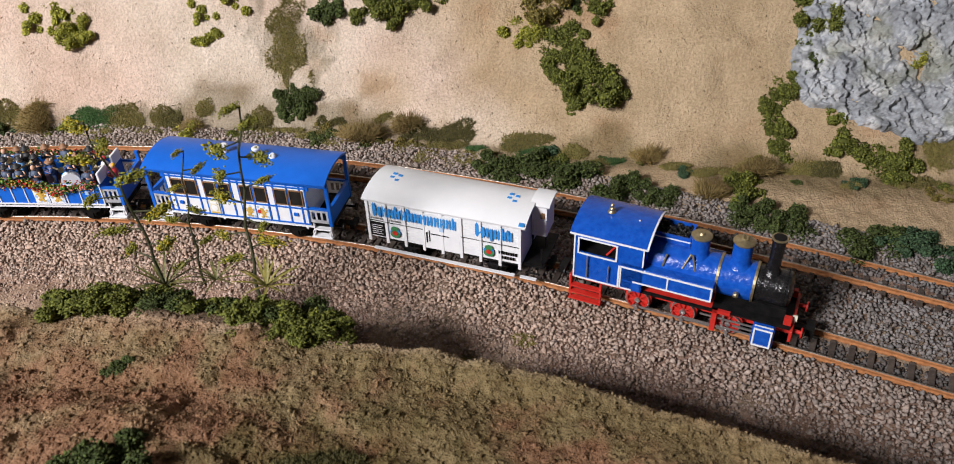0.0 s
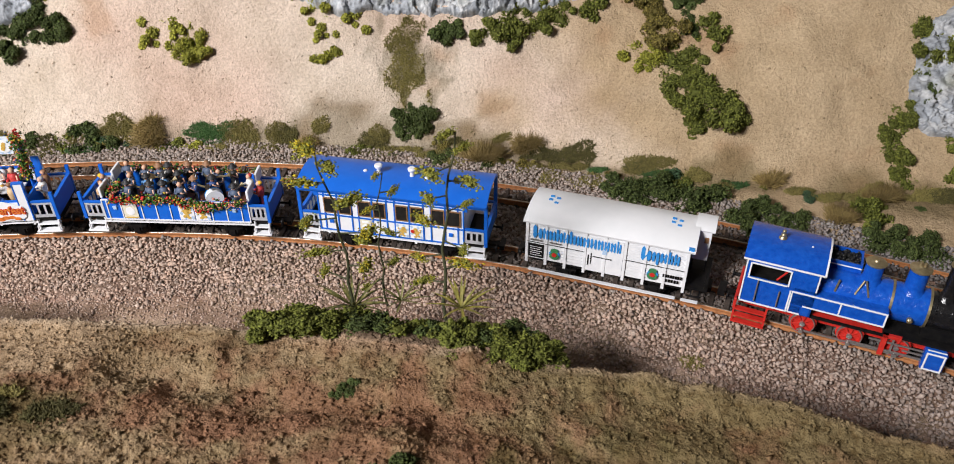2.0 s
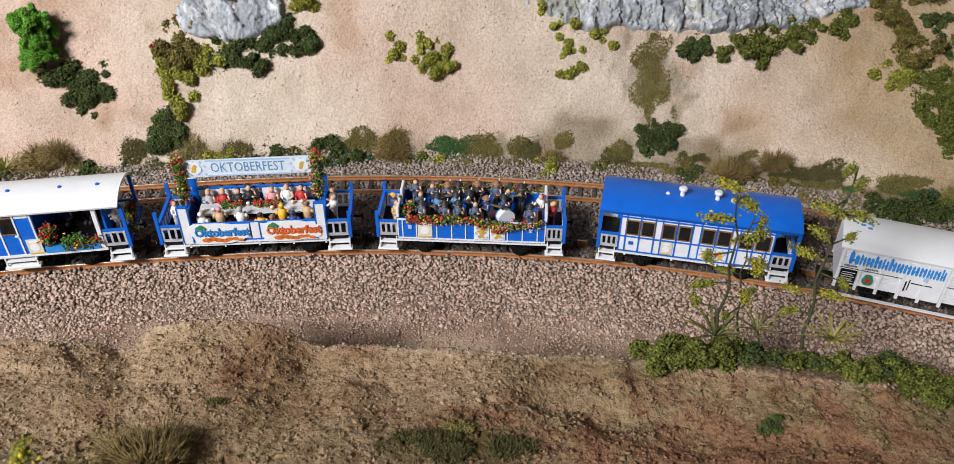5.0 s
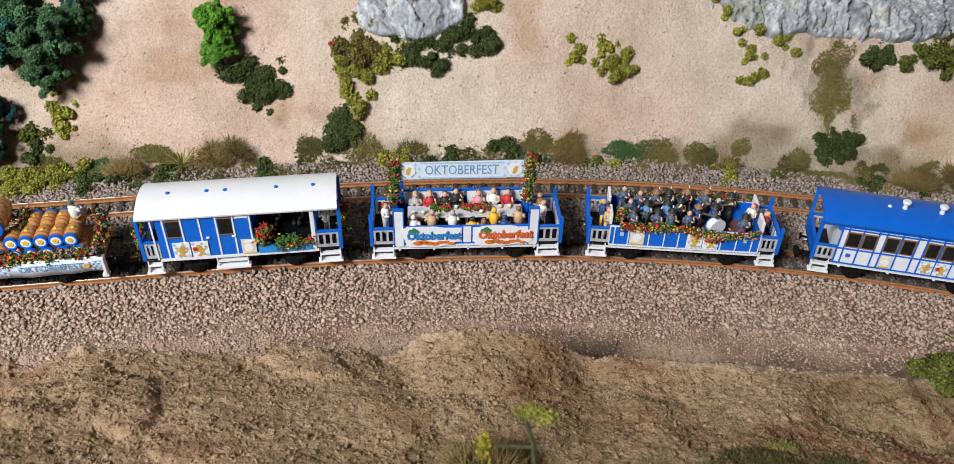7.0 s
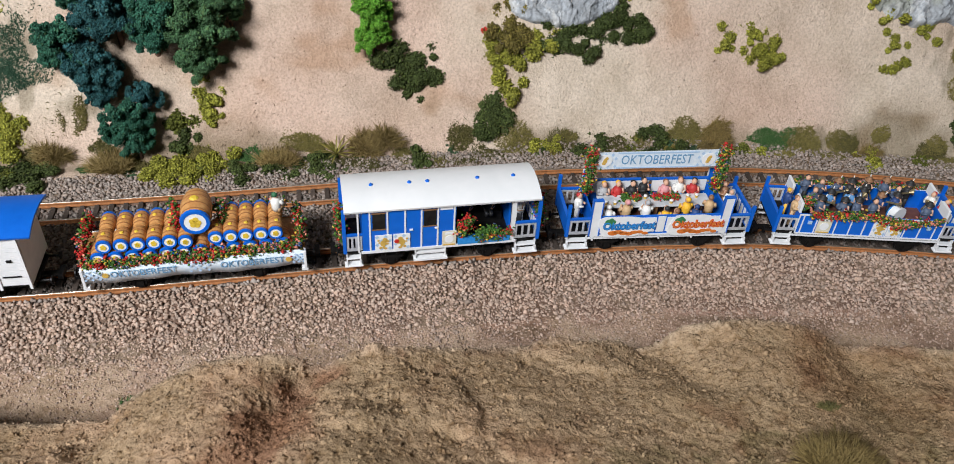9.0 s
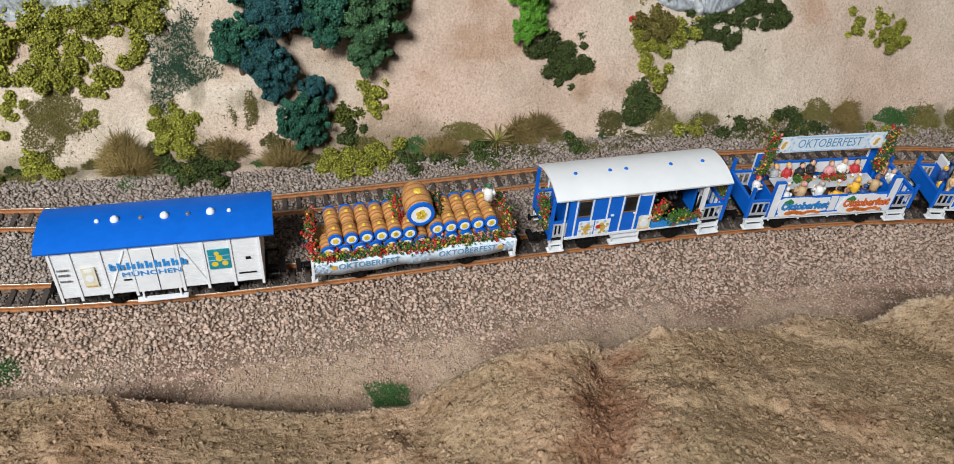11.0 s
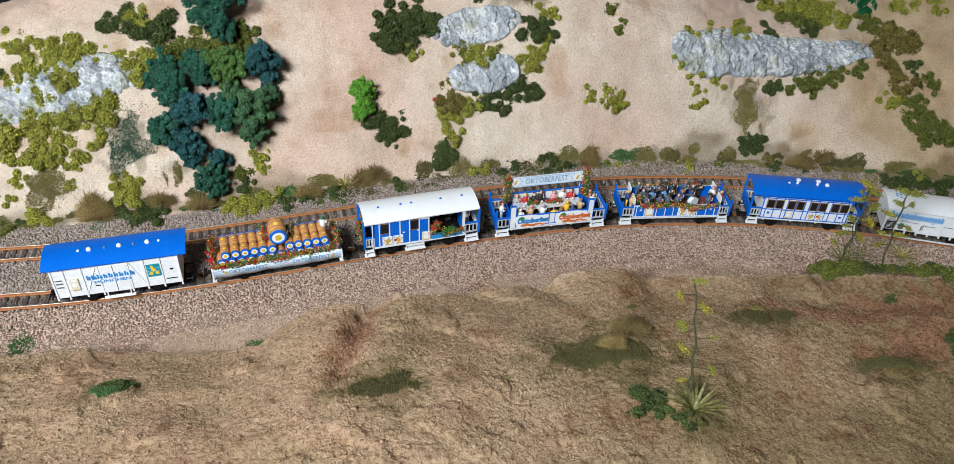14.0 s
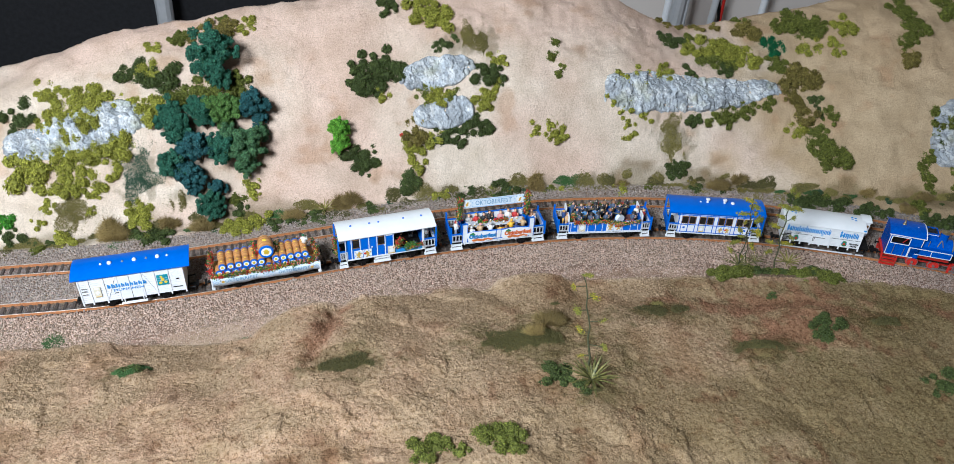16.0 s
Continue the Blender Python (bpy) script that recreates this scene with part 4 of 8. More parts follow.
def band_coach():
    car = car_base("open_coach", "blue open excursion coach decked with flowers, carrying a brass band", "coach", -0.268, 0.1115)
    a, b, y, z0, z1 = -0.0435, 0.0430, 0.0155, 0.0148, 0.0285
    body = open_body(car, a, b, y, z0, z1)
    fr = lambda px: a + (b - a) * (px - 190) / 740
    for side in (-1, 1):
        yy = side * (y + 0.0002)
        strips("white_strip", [fr(p) for p in (190, 213, 283, 300, 385, 460, 530, 575, 655, 740, 815, 890, 928)], z0 + 0.0003, z1, yy, 0.0006, WHITE, body, "thin white strips")
        part("white_band", boxes((a, b, yy - 0.0003, yy + 0.0003, z0 - 0.0004, z0 + 0.0004), (a, b, yy - 0.0003, yy + 0.0003, z1 - 0.0006, z1 + 0.0002)), WHITE, body)
        crest_poster(body, fr(290), fr(362), z0 + 0.001, z1 - 0.0014, yy + side * 0.0002)
        for p in (250, 855):
            part("number_plate", boxes((fr(p) - 0.0011, fr(p) + 0.0011, yy - 0.0006, yy + 0.0006, 0.0220, 0.0240)), PALEBLUE, body)
    arms_poster(body, fr(575), fr(728), z0 + 0.001, z1 - 0.0008, -y - 0.0004)
    part("running_board", boxes((a - 0.002, b + 0.002, -0.0153, -0.0143, 0.0121, 0.0129), (a - 0.002, b + 0.002, 0.0143, 0.0153, 0.0121, 0.0129), *[(x, x + 0.0010, -0.0153, -0.0143, 0.0128, 0.0146) for x in (-0.042, -0.02, 0.0, 0.02, 0.041)]), WHITE, car)
    platform(car, a, -0.0563, 0.0158, 0.0262, 0.0330)
    platform(car, b, 0.0545, 0.0158, 0.0262, 0.0330)
    for s, x in ((-1, a), (1, b)):
        bm = boxes((x - 0.0008, x + 0.0008, -0.0145, -0.004, z1, z1 + 0.007), (x - 0.0008, x + 0.0008, 0.004, 0.0145, z1, z1 + 0.007), bevel=0.0003)
        part("end_board", bm, WHITE, car, "white rounded end board")
    underframe(car, 0.1115, 0.0135, 0.058)
    g1 = [(-0.038, -0.0165, 0.0290), (-0.02, -0.0165, 0.0292), (-0.004, -0.0168, 0.0300), (0.012, -0.0168, 0.0275), (0.022, -0.017, 0.0265), (0.041, -0.0168, 0.0290)]
    garland("flower_garland", car, g1, 620, (0.0008, 0.0010, 0.0015), 21, (2.2, 2, 2.2, 2.4, 0.3), "pink, yellow and red flowers along the wall")
    garland("flower_garland", car, [(-0.040, 0.0165, 0.0295), (0.0, 0.0165, 0.030), (0.041, 0.0165, 0.0295)], 300, (0.0008, 0.0010, 0.0014), 22, (2, 2, 3, 1.5, 0.3), "mixed flowers along the far wall")
    garland("flower_posy", car, [(-0.0405, -0.010, 0.0300), (-0.036, -0.006, 0.0325)], 150, (0.0016, 0.0016, 0.0014), 23, (1, 0.6, 2, 2, 0.2), "bunch of pale flowers")
    garland("flower_posy", car, [(0.012, -0.0165, 0.0262), (0.018, -0.0168, 0.0235)], 130, (0.0016, 0.0007, 0.0016), 24, (1.6, 0.8, 0.6, 2.6, 0.1), "drooping bunch of orange flowers")
    return car


def feast_coach():
    car = car_base("open_coach", "white and blue open excursion coach with festival banner and laid table", "coach", -0.3950, 0.1124)
    a, b, y, z0, z1 = -0.0415, 0.0400, 0.0155, 0.0150, 0.0285
    body = open_body(car, a, b, y, z0, z1)
    for side in (-1, 1):
        yy = side * (y + 0.0002)
        panels = boxes((a + 0.0045, -0.0035, yy - 0.0003, yy + 0.0003, z0 + 0.0022, z1 - 0.0012), (0.0030, b - 0.0045, yy - 0.0003, yy + 0.0003, z0 + 0.0022, z1 - 0.0012), (-0.0025, 0.0020, yy - 0.0004, yy + 0.0004, z0 + 0.002, z1 - 0.0005))
        part("white_panel", panels, WHITE, body, "white wall panels")
        part("white_band", boxes((a, b, yy - 0.0003, yy + 0.0003, z0 - 0.0006, z0 + 0.0004)), WHITE, body)
    for x0, x1 in ((a - 0.0005, a + 0.0045), (b - 0.0045, b + 0.0005)):
        p = part("corner_pillar", boxes((x0, x1, -y - 0.0006, -y + 0.0014, z0, 0.0400)), WHITE, car, "white pillar with blue edges")
        part("blue_edge", boxes((x0 - 0.0006, x0, -y - 0.0009, -y + 0.0016, z0, 0.0405), (x1, x1 + 0.0006, -y - 0.0009, -y + 0.0016, z0, 0.0405), (x0, x1, -y - 0.0009, -y + 0.0016, 0.0400, 0.0406)), BLUE, p)
        p2 = part("corner_pillar", boxes((x0, x1, y - 0.0014, y + 0.0006, z0, 0.0400)), WHITE, car)
        part("blue_edge", boxes((x0, x1, y - 0.0018, y - 0.0014, z0, 0.0405)), BLUE, p2)
    part("back_rest", boxes((a + 0.005, -0.001, y - 0.0022, y - 0.0012, z1 - 0.004, z1 + 0.0045), (0.001, b - 0.005, y - 0.0022, y - 0.0012, z1 - 0.004, z1 + 0.0045)), WHITE, car)
    part("back_rail", boxes((a + 0.004, b - 0.004, y - 0.0024, y - 0.0008, z1 + 0.0045, z1 + 0.0056)), BLUE, car)
    # signs with wavy edges
    for x0, x1, lead, flame, seed in ((-0.0375, -0.0035, SKYBLUE, ORANGE, 1), (0.0040, 0.0375, ORANGE, ORANGE, 2)):
        sg = part("festival_sign", blob_outline(x0, x1, z0 - 0.0005, z1 + 0.0006, -y - 0.0012, seed), PAPER, car, "white cut-out sign with lettering and brush strokes")
        cx = (x0 + x1) / 2 + 0.001
        letters("lettering", "Oktoberfest", 0.0074, cx, -y - 0.0016, z0 + 0.0076, lead, sg, squeeze=0.84, bold=0.00012)
        letters("lettering_shadow", "Oktoberfest", 0.0074, cx + 0.0002, -y - 0.00135, z0 + 0.0074, DARKBLUE if seed == 1 else RED, sg, squeeze=0.84, bold=0.0005)
        st = bmesh.new()
        for k in range(7):
            u = x0 + 0.009 + k * 0.0032
            disc_y(st, u, -y - 0.0014, z0 + 0.0024 + 0.0007 * math.sin(k * 1.7), 0.0016 - 0.0001 * k, sx=1.9)
        part("brush_stroke", st, flame, sg, "orange brush strokes")
        hat = disc_y(bmesh.new(), x0 + 0.0065, -y - 0.0015, z1 - 0.0028, 0.0020, sx=1.6)
        disc_y(hat, x0 + 0.0068, -y - 0.0016, z1 - 0.0014, 0.0014)
        part("hat_shape", hat, GREENP, sg)
    # banner on two poles
    bn = part("banner", boxes((-0.0405, 0.0348, 0.0046, 0.0052, 0.0478, 0.0592)), BANNER, car, "white and pale blue cloth banner")
    for v in bn.data.vertices:
        v.co.z += 0.0006 * math.sin(v.co.x * 60)
    letters("lettering", "OKTOBERFEST", 0.0090, -0.0028, 0.0045, 0.0535, MIDBLUE, bn, squeeze=0.72)
    lz = bmesh.new()
    for cx0, cx1 in ((-0.0405, -0.0262), (0.0212, 0.0348), ):
        for i in range(7):
            for j in range(4):
                if (i + j) % 2 == 0:
                    cx, cz = cx0 + (i + 0.5) * (cx1 - cx0) / 7, 0.0480 + (j + 0.5) * 0.0027
                    f = [lz.verts.new((cx + u * 0.001, 0.00455, cz + v * 0.00135)) for u, v in ((0, 1), (-1, 0), (0, -1), (1, 0))]
                    lz.faces.new(f)
    tagged(part("lozenge", lz, PALEBLUE, bn), kind="stuff")
    part("edge_band", boxes((-0.0265, 0.0215, 0.0044, 0.0046, 0.0580, 0.0590), (-0.0265, 0.0215, 0.0044, 0.0046, 0.0480, 0.0489)), PALEBLUE, bn)
    for cx in (-0.0335, 0.0280):
        part("medallion", disc_y(bmesh.new(), cx, 0.0043, 0.0536, 0.0042), PAPER, bn)
        part("lion_shape", disc_y(disc_y(disc_y(bmesh.new(), cx, 0.0041, 0.0535, 0.0017, sx=0.7), cx + 0.0007, 0.0040, 0.0553, 0.0010), cx - 0.0006, 0.0040, 0.0520, 0.0011), GOLD, bn)
    for x in (-0.0420, 0.0365):
        part("pole", tube(bmesh.new(), (x, 0.005, 0.0155), (x, 0.005, 0.0602), 0.0009), BLUE, car)
        garland("flower_column", car, [(x - 0.0008, 0.0035, 0.0330), (x + 0.0005, 0.0030, 0.0480), (x, 0.0035, 0.0625)], 460, (0.0017, 0.0016, 0.0012), 31 + int(x > 0), (2.2, 2.0, 2.6, 1.0, 0.5), "column of red, yellow and green flowers")
    part("running_board", boxes((a - 0.002, b + 0.002, -0.0153, -0.0143, 0.0121, 0.0129), (a - 0.002, b + 0.002, 0.0143, 0.0153, 0.0121, 0.0129), *[(x, x + 0.0010, -0.0153, -0.0143, 0.0110, 0.0146) for x in (-0.04, -0.02, 0.0, 0.02, 0.039)]), WHITE, car)
    platform(car, a, -0.0560, 0.0158, 0.0270, 0.0370)
    platform(car, b, 0.0550, 0.0158, 0.0270, 0.0330)
    underframe(car, 0.1124, 0.0135, 0.058)
    return car


def white_roof_coach():
    car = car_base("coach", "blue and white coach with white roof and open flower-decked saloon", "coach", -0.5230, 0.1085)
    a, m, b, y, z0, z1 = -0.0440, 0.0075, 0.0415, 0.0155, 0.0155, 0.0440
    body = part("body", boxes((a, m, -y, -y + 0.0012, z0, z1), (a, b, y - 0.0012, y, z0, z1), (a, a + 0.0012, -y + 0.0012, y - 0.0012, z0, z1), (m - 0.0012, m, -y + 0.0012, y - 0.0012, z0, z1), (b - 0.0012, b, -0.005, y - 0.0012, z0, z1)), BLUE, car)
    part("deck", boxes((a, b, -y, y, z0 - 0.001, z0)), BLACK, car)
    roof = part("roof", arch_roof(-0.0535, 0.0550, 0.0178, 0.0452, 0.0044, 0.0012), WHITE_ROOF, car, "white arched roof", True)
    for x, k in ((-0.0375, "small"), (-0.0165, "small"), (-0.0065, "small"), (0.0215, "small"), (0.0420, "small")):
        roof_vent(roof, x, 0.0494, k, BLUE)
    fr = lambda px: (px - 592) * 0.0001166
    for side in (-1, 1):
        yy = side * (y + 0.0002)
        strips("white_strip", [fr(p) for p in (195, 250, 332, 415, 492, 570, 648)], z0, z1, yy, 0.0009, WHITE, body, "white painted uprights")
        for p0, p1, mt in ((262, 322, DARKGLASS), (502, 562, DARKGLASS)):
            w = part("window", boxes((fr(p0), fr(p1), yy - 0.0003, yy + 0.0003, 0.0310, 0.0415)), mt, body)
            part("window_frame", boxes((fr(p0) - 0.0004, fr(p1) + 0.0004, yy - 0.0005, yy + 0.0005, 0.0304, 0.0310), (fr(p0) - 0.0004, fr(p1) + 0.0004, yy - 0.0005, yy + 0.0005, 0.0415, 0.0420)), BROWN, w)
        part("sole_band", boxes((a - 0.001, b + 0.001, yy - 0.0004, yy + 0.0004, z0 - 0.0012, z0 + 0.0004)), WHITE, body)
        for p in (443, 563):
            part("door_handle", boxes((fr(p) - 0.0009, fr(p) + 0.0009, yy - 0.0009, yy + 0.0009, 0.0288, 0.0294)), WHITE, body)
    part("white_plate", boxes((fr(580), fr(640), -y - 0.0006, -y, 0.0412, 0.0436)), WHITE, body)
    arms_poster(body, fr(272), fr(438), z0 + 0.0005, 0.0268, -y - 0.0005)
    crest_poster(body, fr(592), fr(660), z0 + 0.0003, 0.0262, -y - 0.0005)
    part("saloon_post", boxes((b - 0.0022, b, -y - 0.0004, -y + 0.0016, z0, z1)), WHITE, car)
    part("saloon_beam", boxes((m, b, -y, -y + 0.001, z1 - 0.0012, z1)), WHITE, car)
    fb = part("flower_box", boxes((m + 0.0015, m + 0.015, -y - 0.0010, -y + 0.0025, z0 + 0.0005, z0 + 0.0045), (m + 0.0155, b - 0.007, -y - 0.0010, -y + 0.0025, z0 + 0.0005, z0 + 0.0045), (b - 0.0065, b - 0.0025, -y - 0.0008, -y + 0.0025, z0 + 0.0005, z0 + 0.0045)), SKYBLUE, car, "blue flower boxes")
    garland("flower_posy", fb, [(m + 0.003, -y, 0.0225), (m + 0.005, -y, 0.0290), (m + 0.007, -y, 0.0330)], 260, (0.0019, 0.0012, 0.0016), 41, (4, 0.6, 1.2, 0.5, 0.2), "tall bunch of red flowers")
    garland("flower_posy", fb, [(m + 0.013, -y - 0.0003, 0.0220), (b - 0.010, -y - 0.0003, 0.0230)], 380, (0.0016, 0.0013, 0.0019), 42, (0.3, 1.1, 3.6, 0.1, 0.2), "green bush with yellow flowers")
    garland("flower_posy", fb, [(b - 0.008, -y, 0.0205), (b - 0.002, -y, 0.0225)], 120, (0.0010, 0.0010, 0.0012), 43, (4, 0.3, 0.8, 0.4, 0.1), "small bunch of red flowers")
    for x, s in ((-0.0555, 1), (0.0575, 2)):
        garland("flower_posy", car, [(x, -0.010, 0.0220), (x, -0.008, 0.0300), (x, 0.000, 0.0360)], 300, (0.0014, 0.0022, 0.0020), 44 + s, (2.6, 0.4, 2.6, 0.4, 0.1), "red flowers and greenery on the end panel")
    part("saloon_bench", boxes((m + 0.002, b - 0.003, 0.004, 0.011, z0, z0 + 0.006), (m + 0.002, b - 0.003, 0.011, 0.013, z0 + 0.006, z0 + 0.013)), BLACK, car)
    part("door_step", boxes((fr(455), fr(620), -0.0172, -0.0128, 0.0068, 0.0080), (fr(462), fr(612), -0.0160, -0.0128, 0.0110, 0.0120), (fr(462), fr(468), -0.0160, -0.0150, 0.0075, 0.0150), (fr(606), fr(612), -0.0160, -0.0150, 0.0075, 0.0150)), WHITE, car, "white footstep below the door")
    platform(car, a, -0.0545, 0.0162, 0.0275, 0.0445)
    platform(car, b, 0.0560, 0.0162, 0.0275, 0.0445)
    underframe(car, 0.1085, 0.0140, 0.056)
    return car


def planked_side(body, a, b, y, z0, z1, n, material):
    """Horizontal planks as shallow boards."""
    h = (z1 - z0) / n
    for side in (-1, 1):
        for k in range(n):
            part("plank", boxes((a, b, side * (y + 0.0002) - 0.0002, side * (y + 0.0002) + 0.0002, z0 + k * h + 0.00012, z0 + (k + 1) * h - 0.00012)), material, body)


def bar_word(name, widths, x0, z0, height, y, material, parent, gap=0.0004):
    """A row of short plain bars in place of small writing, one joined strip a line."""
    bm = bmesh.new()
    x = x0
    for k, w in enumerate(widths):
        box(bm, x, x + w * (0.7 + 0.2 * (k % 2)), y - 0.0001, y + 0.0001, z0, z0 + height)
        x += w + gap
    return tagged(part(name, bm, material, parent), kind="stuff")


def painted_word(strokes, x0, z0, h, y, material, parent, square=False):
    """Plain brush shapes in place of a painted word: each a pair of uprights with a slanting link. strokes: width, rise and drop of each."""
    x = x0
    for k, (w, up, down) in enumerate(strokes):
        t = min(w * 0.40, h * 0.34)
        foot = 0.0 if square else t * 0.45
        top, low = z0 + h * (0.72 + up), z0 - h * down
        right = z0 + h * 0.72
        a, b = z0 + h * (0.50 if k % 2 else 0.16), z0 + h * (0.66 if k % 2 else 0.30)
        c, d = (a - h * 0.14, b - h * 0.14) if k % 2 else (a + h * 0.14, b + h * 0.14)
        bm = bmesh.new()
        p = [bm.verts.new((x + u, y, v)) for u, v in ((0, z0 + foot), (t / 2, z0 - foot), (t, z0 + foot), (t, a), (t, b), (t, top - foot), (t / 2, top + foot), (0, top - foot))]
        q = [bm.verts.new((x + u, y, v)) for u, v in ((w - t, d), (w - t, c), (w - t, low + foot), (w - t / 2, low - foot), (w, low + foot), (w, right - foot), (w - t / 2, right + foot), (w - t, right - foot))]
        for f in (p, q, (p[3], q[1], q[0], p[4])):
            bm.faces.new(f)
        bmesh.ops.recalc_face_normals(bm, faces=bm.faces)
        part("painted_mark", bm, material, parent, "blue painted shape")
        x += w + h * (0.22 if square else 0.075)


def brewery_van():
    car = car_base("goods_van", "white planked goods van with blue painted lettering and brakeman's cabin", "goods wagon", -0.0205, 0.0916)
    a, b, y, z0, z1 = -0.0470, 0.0408, 0.0153, 0.0135, 0.0378
    body = part("body", boxes((a, b, -y, y, z0, z1)), WHITE, car)
    planked_side(body, a + 0.0003, b - 0.0003, y, z0, z1, 12, WHITE)
    roof = part("roof", arch_roof(-0.0485, 0.0432, 0.0173, 0.0386, 0.0036, 0.0011), WHITE_ROOF, car, "plain white arched roof", True)
    for x, s in ((-0.0370, 1), (0.0300, 2)):
        bm = bmesh.new()
        for dx, dy in ((-0.0022, -0.001), (0.0016, 0.0014), (0.0013, -0.0032), (-0.002, 0.0025)):
            box(bm, x + dx, x + dx + 0.0022, dy + 0.002, dy + 0.0036, 0.0420, 0.04245)
        part("paint_patch", bm, SKYBLUE, roof, "blue paint marks")
    part("paint_patch", boxes((0.0395, 0.0425, -0.0166, -0.0140, 0.0386, 0.0398)), SKYBLUE, roof)
    xs = [a + 0.0008 + k * (b - a - 0.0016) / 8 for k in range(9)]
    for side in (-1, 1):
        yy = side * (y + 0.0007)
        for x in xs:
            part("post", boxes((x - 0.0008, x + 0.0008, yy - 0.0005, yy + 0.0005, z0 - 0.0028, z1)), WHITE, body)
        for x0, x1 in ((a + 0.001, xs[3]), (xs[5], b - 0.001)):
            part("tie_bar", boxes((x0, x1, yy - 0.0007, yy - 0.0003, 0.0249, 0.0251)), BLACK, body)
        dr = part("door", boxes((xs[3] + 0.001, xs[5] - 0.001, yy - 0.0002, yy + 0.0002, z0 - 0.0006, z1 - 0.002)), WHITE, body, "white sliding door")
        part("door_bolt", boxes((xs[3] + 0.0018, xs[3] + 0.0024, yy - 0.0007, yy + 0.0007, 0.0170, 0.0235), (xs[3] + 0.0034, xs[3] + 0.0038, yy - 0.0007, yy + 0.0007, 0.0180, 0.0250), (xs[3] + 0.0045, xs[4] + 0.004, yy - 0.0006, yy + 0.0006, 0.0228, 0.0232)), BLACK, dr)
    yn = -y - 0.0013
    painted_word([(0.0050, 0.24, 0), (0.0028, 0.14, 0), (0.0033, 0, 0), (0.0033, 0.24, 0), (0.0028, 0.14, 0), (0.0034, 0.28, 0), (0.0029, 0, 0), (0.0033, 0, 0), (0.0034, 0, 0), (0.0030, 0, 0), (0.0027, 0, 0), (0.0028, 0, 0), (0.0022, 0.22, 0)], a + 0.0042, 0.0285, 0.0080, yn, SKYBLUE, body)
    painted_word([(0.0052, 0.26, 0), (0.0036, 0, 0.22), (0.0036, 0, 0), (0.0024, 0.26, 0), (0.0028, 0.14, 0)], a + 0.0630, 0.0280, 0.0080, yn, SKYBLUE, body)
    bb = part("chalk_board", boxes((xs[0] + 0.0012, xs[1] - 0.0012, yn - 0.0001, yn + 0.0005, 0.0150, 0.0238)), BLACK, body, "black writing board")
    tx = bmesh.new()
    for k in range(5):
        box(tx, xs[0] + 0.002, xs[1] - 0.002 - 0.001 * (k % 2), yn - 0.0002, yn, 0.0164 + k * 0.0014, 0.0167 + k * 0.0014)
    part("chalk_line", tx, PAPER, bb)
    bar_word("small_mark", [0.0012] * 8, b - 0.0122, 0.0190, 0.0019, yn, BLACK, body, gap=0.0001)
    bar_word("small_mark", [0.0013] * 5, b - 0.0105, 0.0160, 0.0019, yn, BLACK, body, gap=0.0002)
    bar_word("small_mark", [0.0010] * 6, xs[1] + 0.002, 0.0262, 0.0010, yn, GREYM, body, gap=0.0001)
    bar_word("small_mark", [0.0010] * 6, xs[0] + 0.002, 0.0262, 0.0010, yn, GREYM, body, gap=0.0001)
    part("stencil", boxes((xs[4] - 0.0012, xs[4] + 0.0012, yn - 0.0001, yn + 0.0002, 0.0258, 0.0285)), PALEBLUE, body)
    for cx in (xs[1] + 0.0050, xs[6] + 0.0048):
        e = part("emblem", disc_y(bmesh.new(), cx, yn, 0.0190, 0.0030), SKYBLUE, body, "round emblem in blue, green and red")
        part("emblem_ring", disc_y(disc_y(bmesh.new(), cx, yn - 0.0002, 0.0182, 0.0024, sx=1.15), cx, yn - 0.0001, 0.0215, 0.0017, sx=1.3), GREENP, e)
        part("emblem_heart", disc_y(bmesh.new(), cx, yn - 0.0004, 0.0190, 0.0014), RED, e)
    # brakeman's cabin
    cb = part("brake_cabin", boxes((0.0415, 0.0495, 0.0005, 0.0150, 0.0220, 0.0415)), WHITE, car, "white brakeman's cabin with ribbed walls")
    part("cabin_roof", arch_roof(0.0405, 0.0510, 0.0082, 0.0415, 0.0014, 0.0008, 8), WHITE_ROOF, cb).location = (0, 0.0078, 0)
    part("cabin_window", boxes((0.0462, 0.0484, 0.0001, 0.0007, 0.0335, 0.0370)), BROWN, cb)
    rb = bmesh.new()
    for k in range(5):
        box(rb, 0.0418 + k * 0.0017, 0.0424 + k * 0.0017, 0.0002, 0.0005, 0.0225, 0.0328)
    part("rib", rb, WHITE, cb)
    part("brake_platform", boxes((0.0410, 0.0525, -0.0145, 0.0150, 0.0125, 0.0140), (0.0505, 0.0512, -0.0140, -0.0132, 0.0140, 0.0250), (0.0415, 0.0422, 0.001, 0.002, 0.0140, 0.0220), (0.0488, 0.0495, 0.001, 0.002, 0.0140, 0.0220), (0.0420, 0.0500, -0.0128, -0.0120, 0.0060, 0.0068), (0.0440, 0.0447, -0.0128, -0.0120, 0.0068, 0.0125), (0.0485, 0.0492, -0.0128, -0.0120, 0.0068, 0.0125)), BLACK, car)
    u = underframe(car, 0.0950, 0.0132, 0.050)
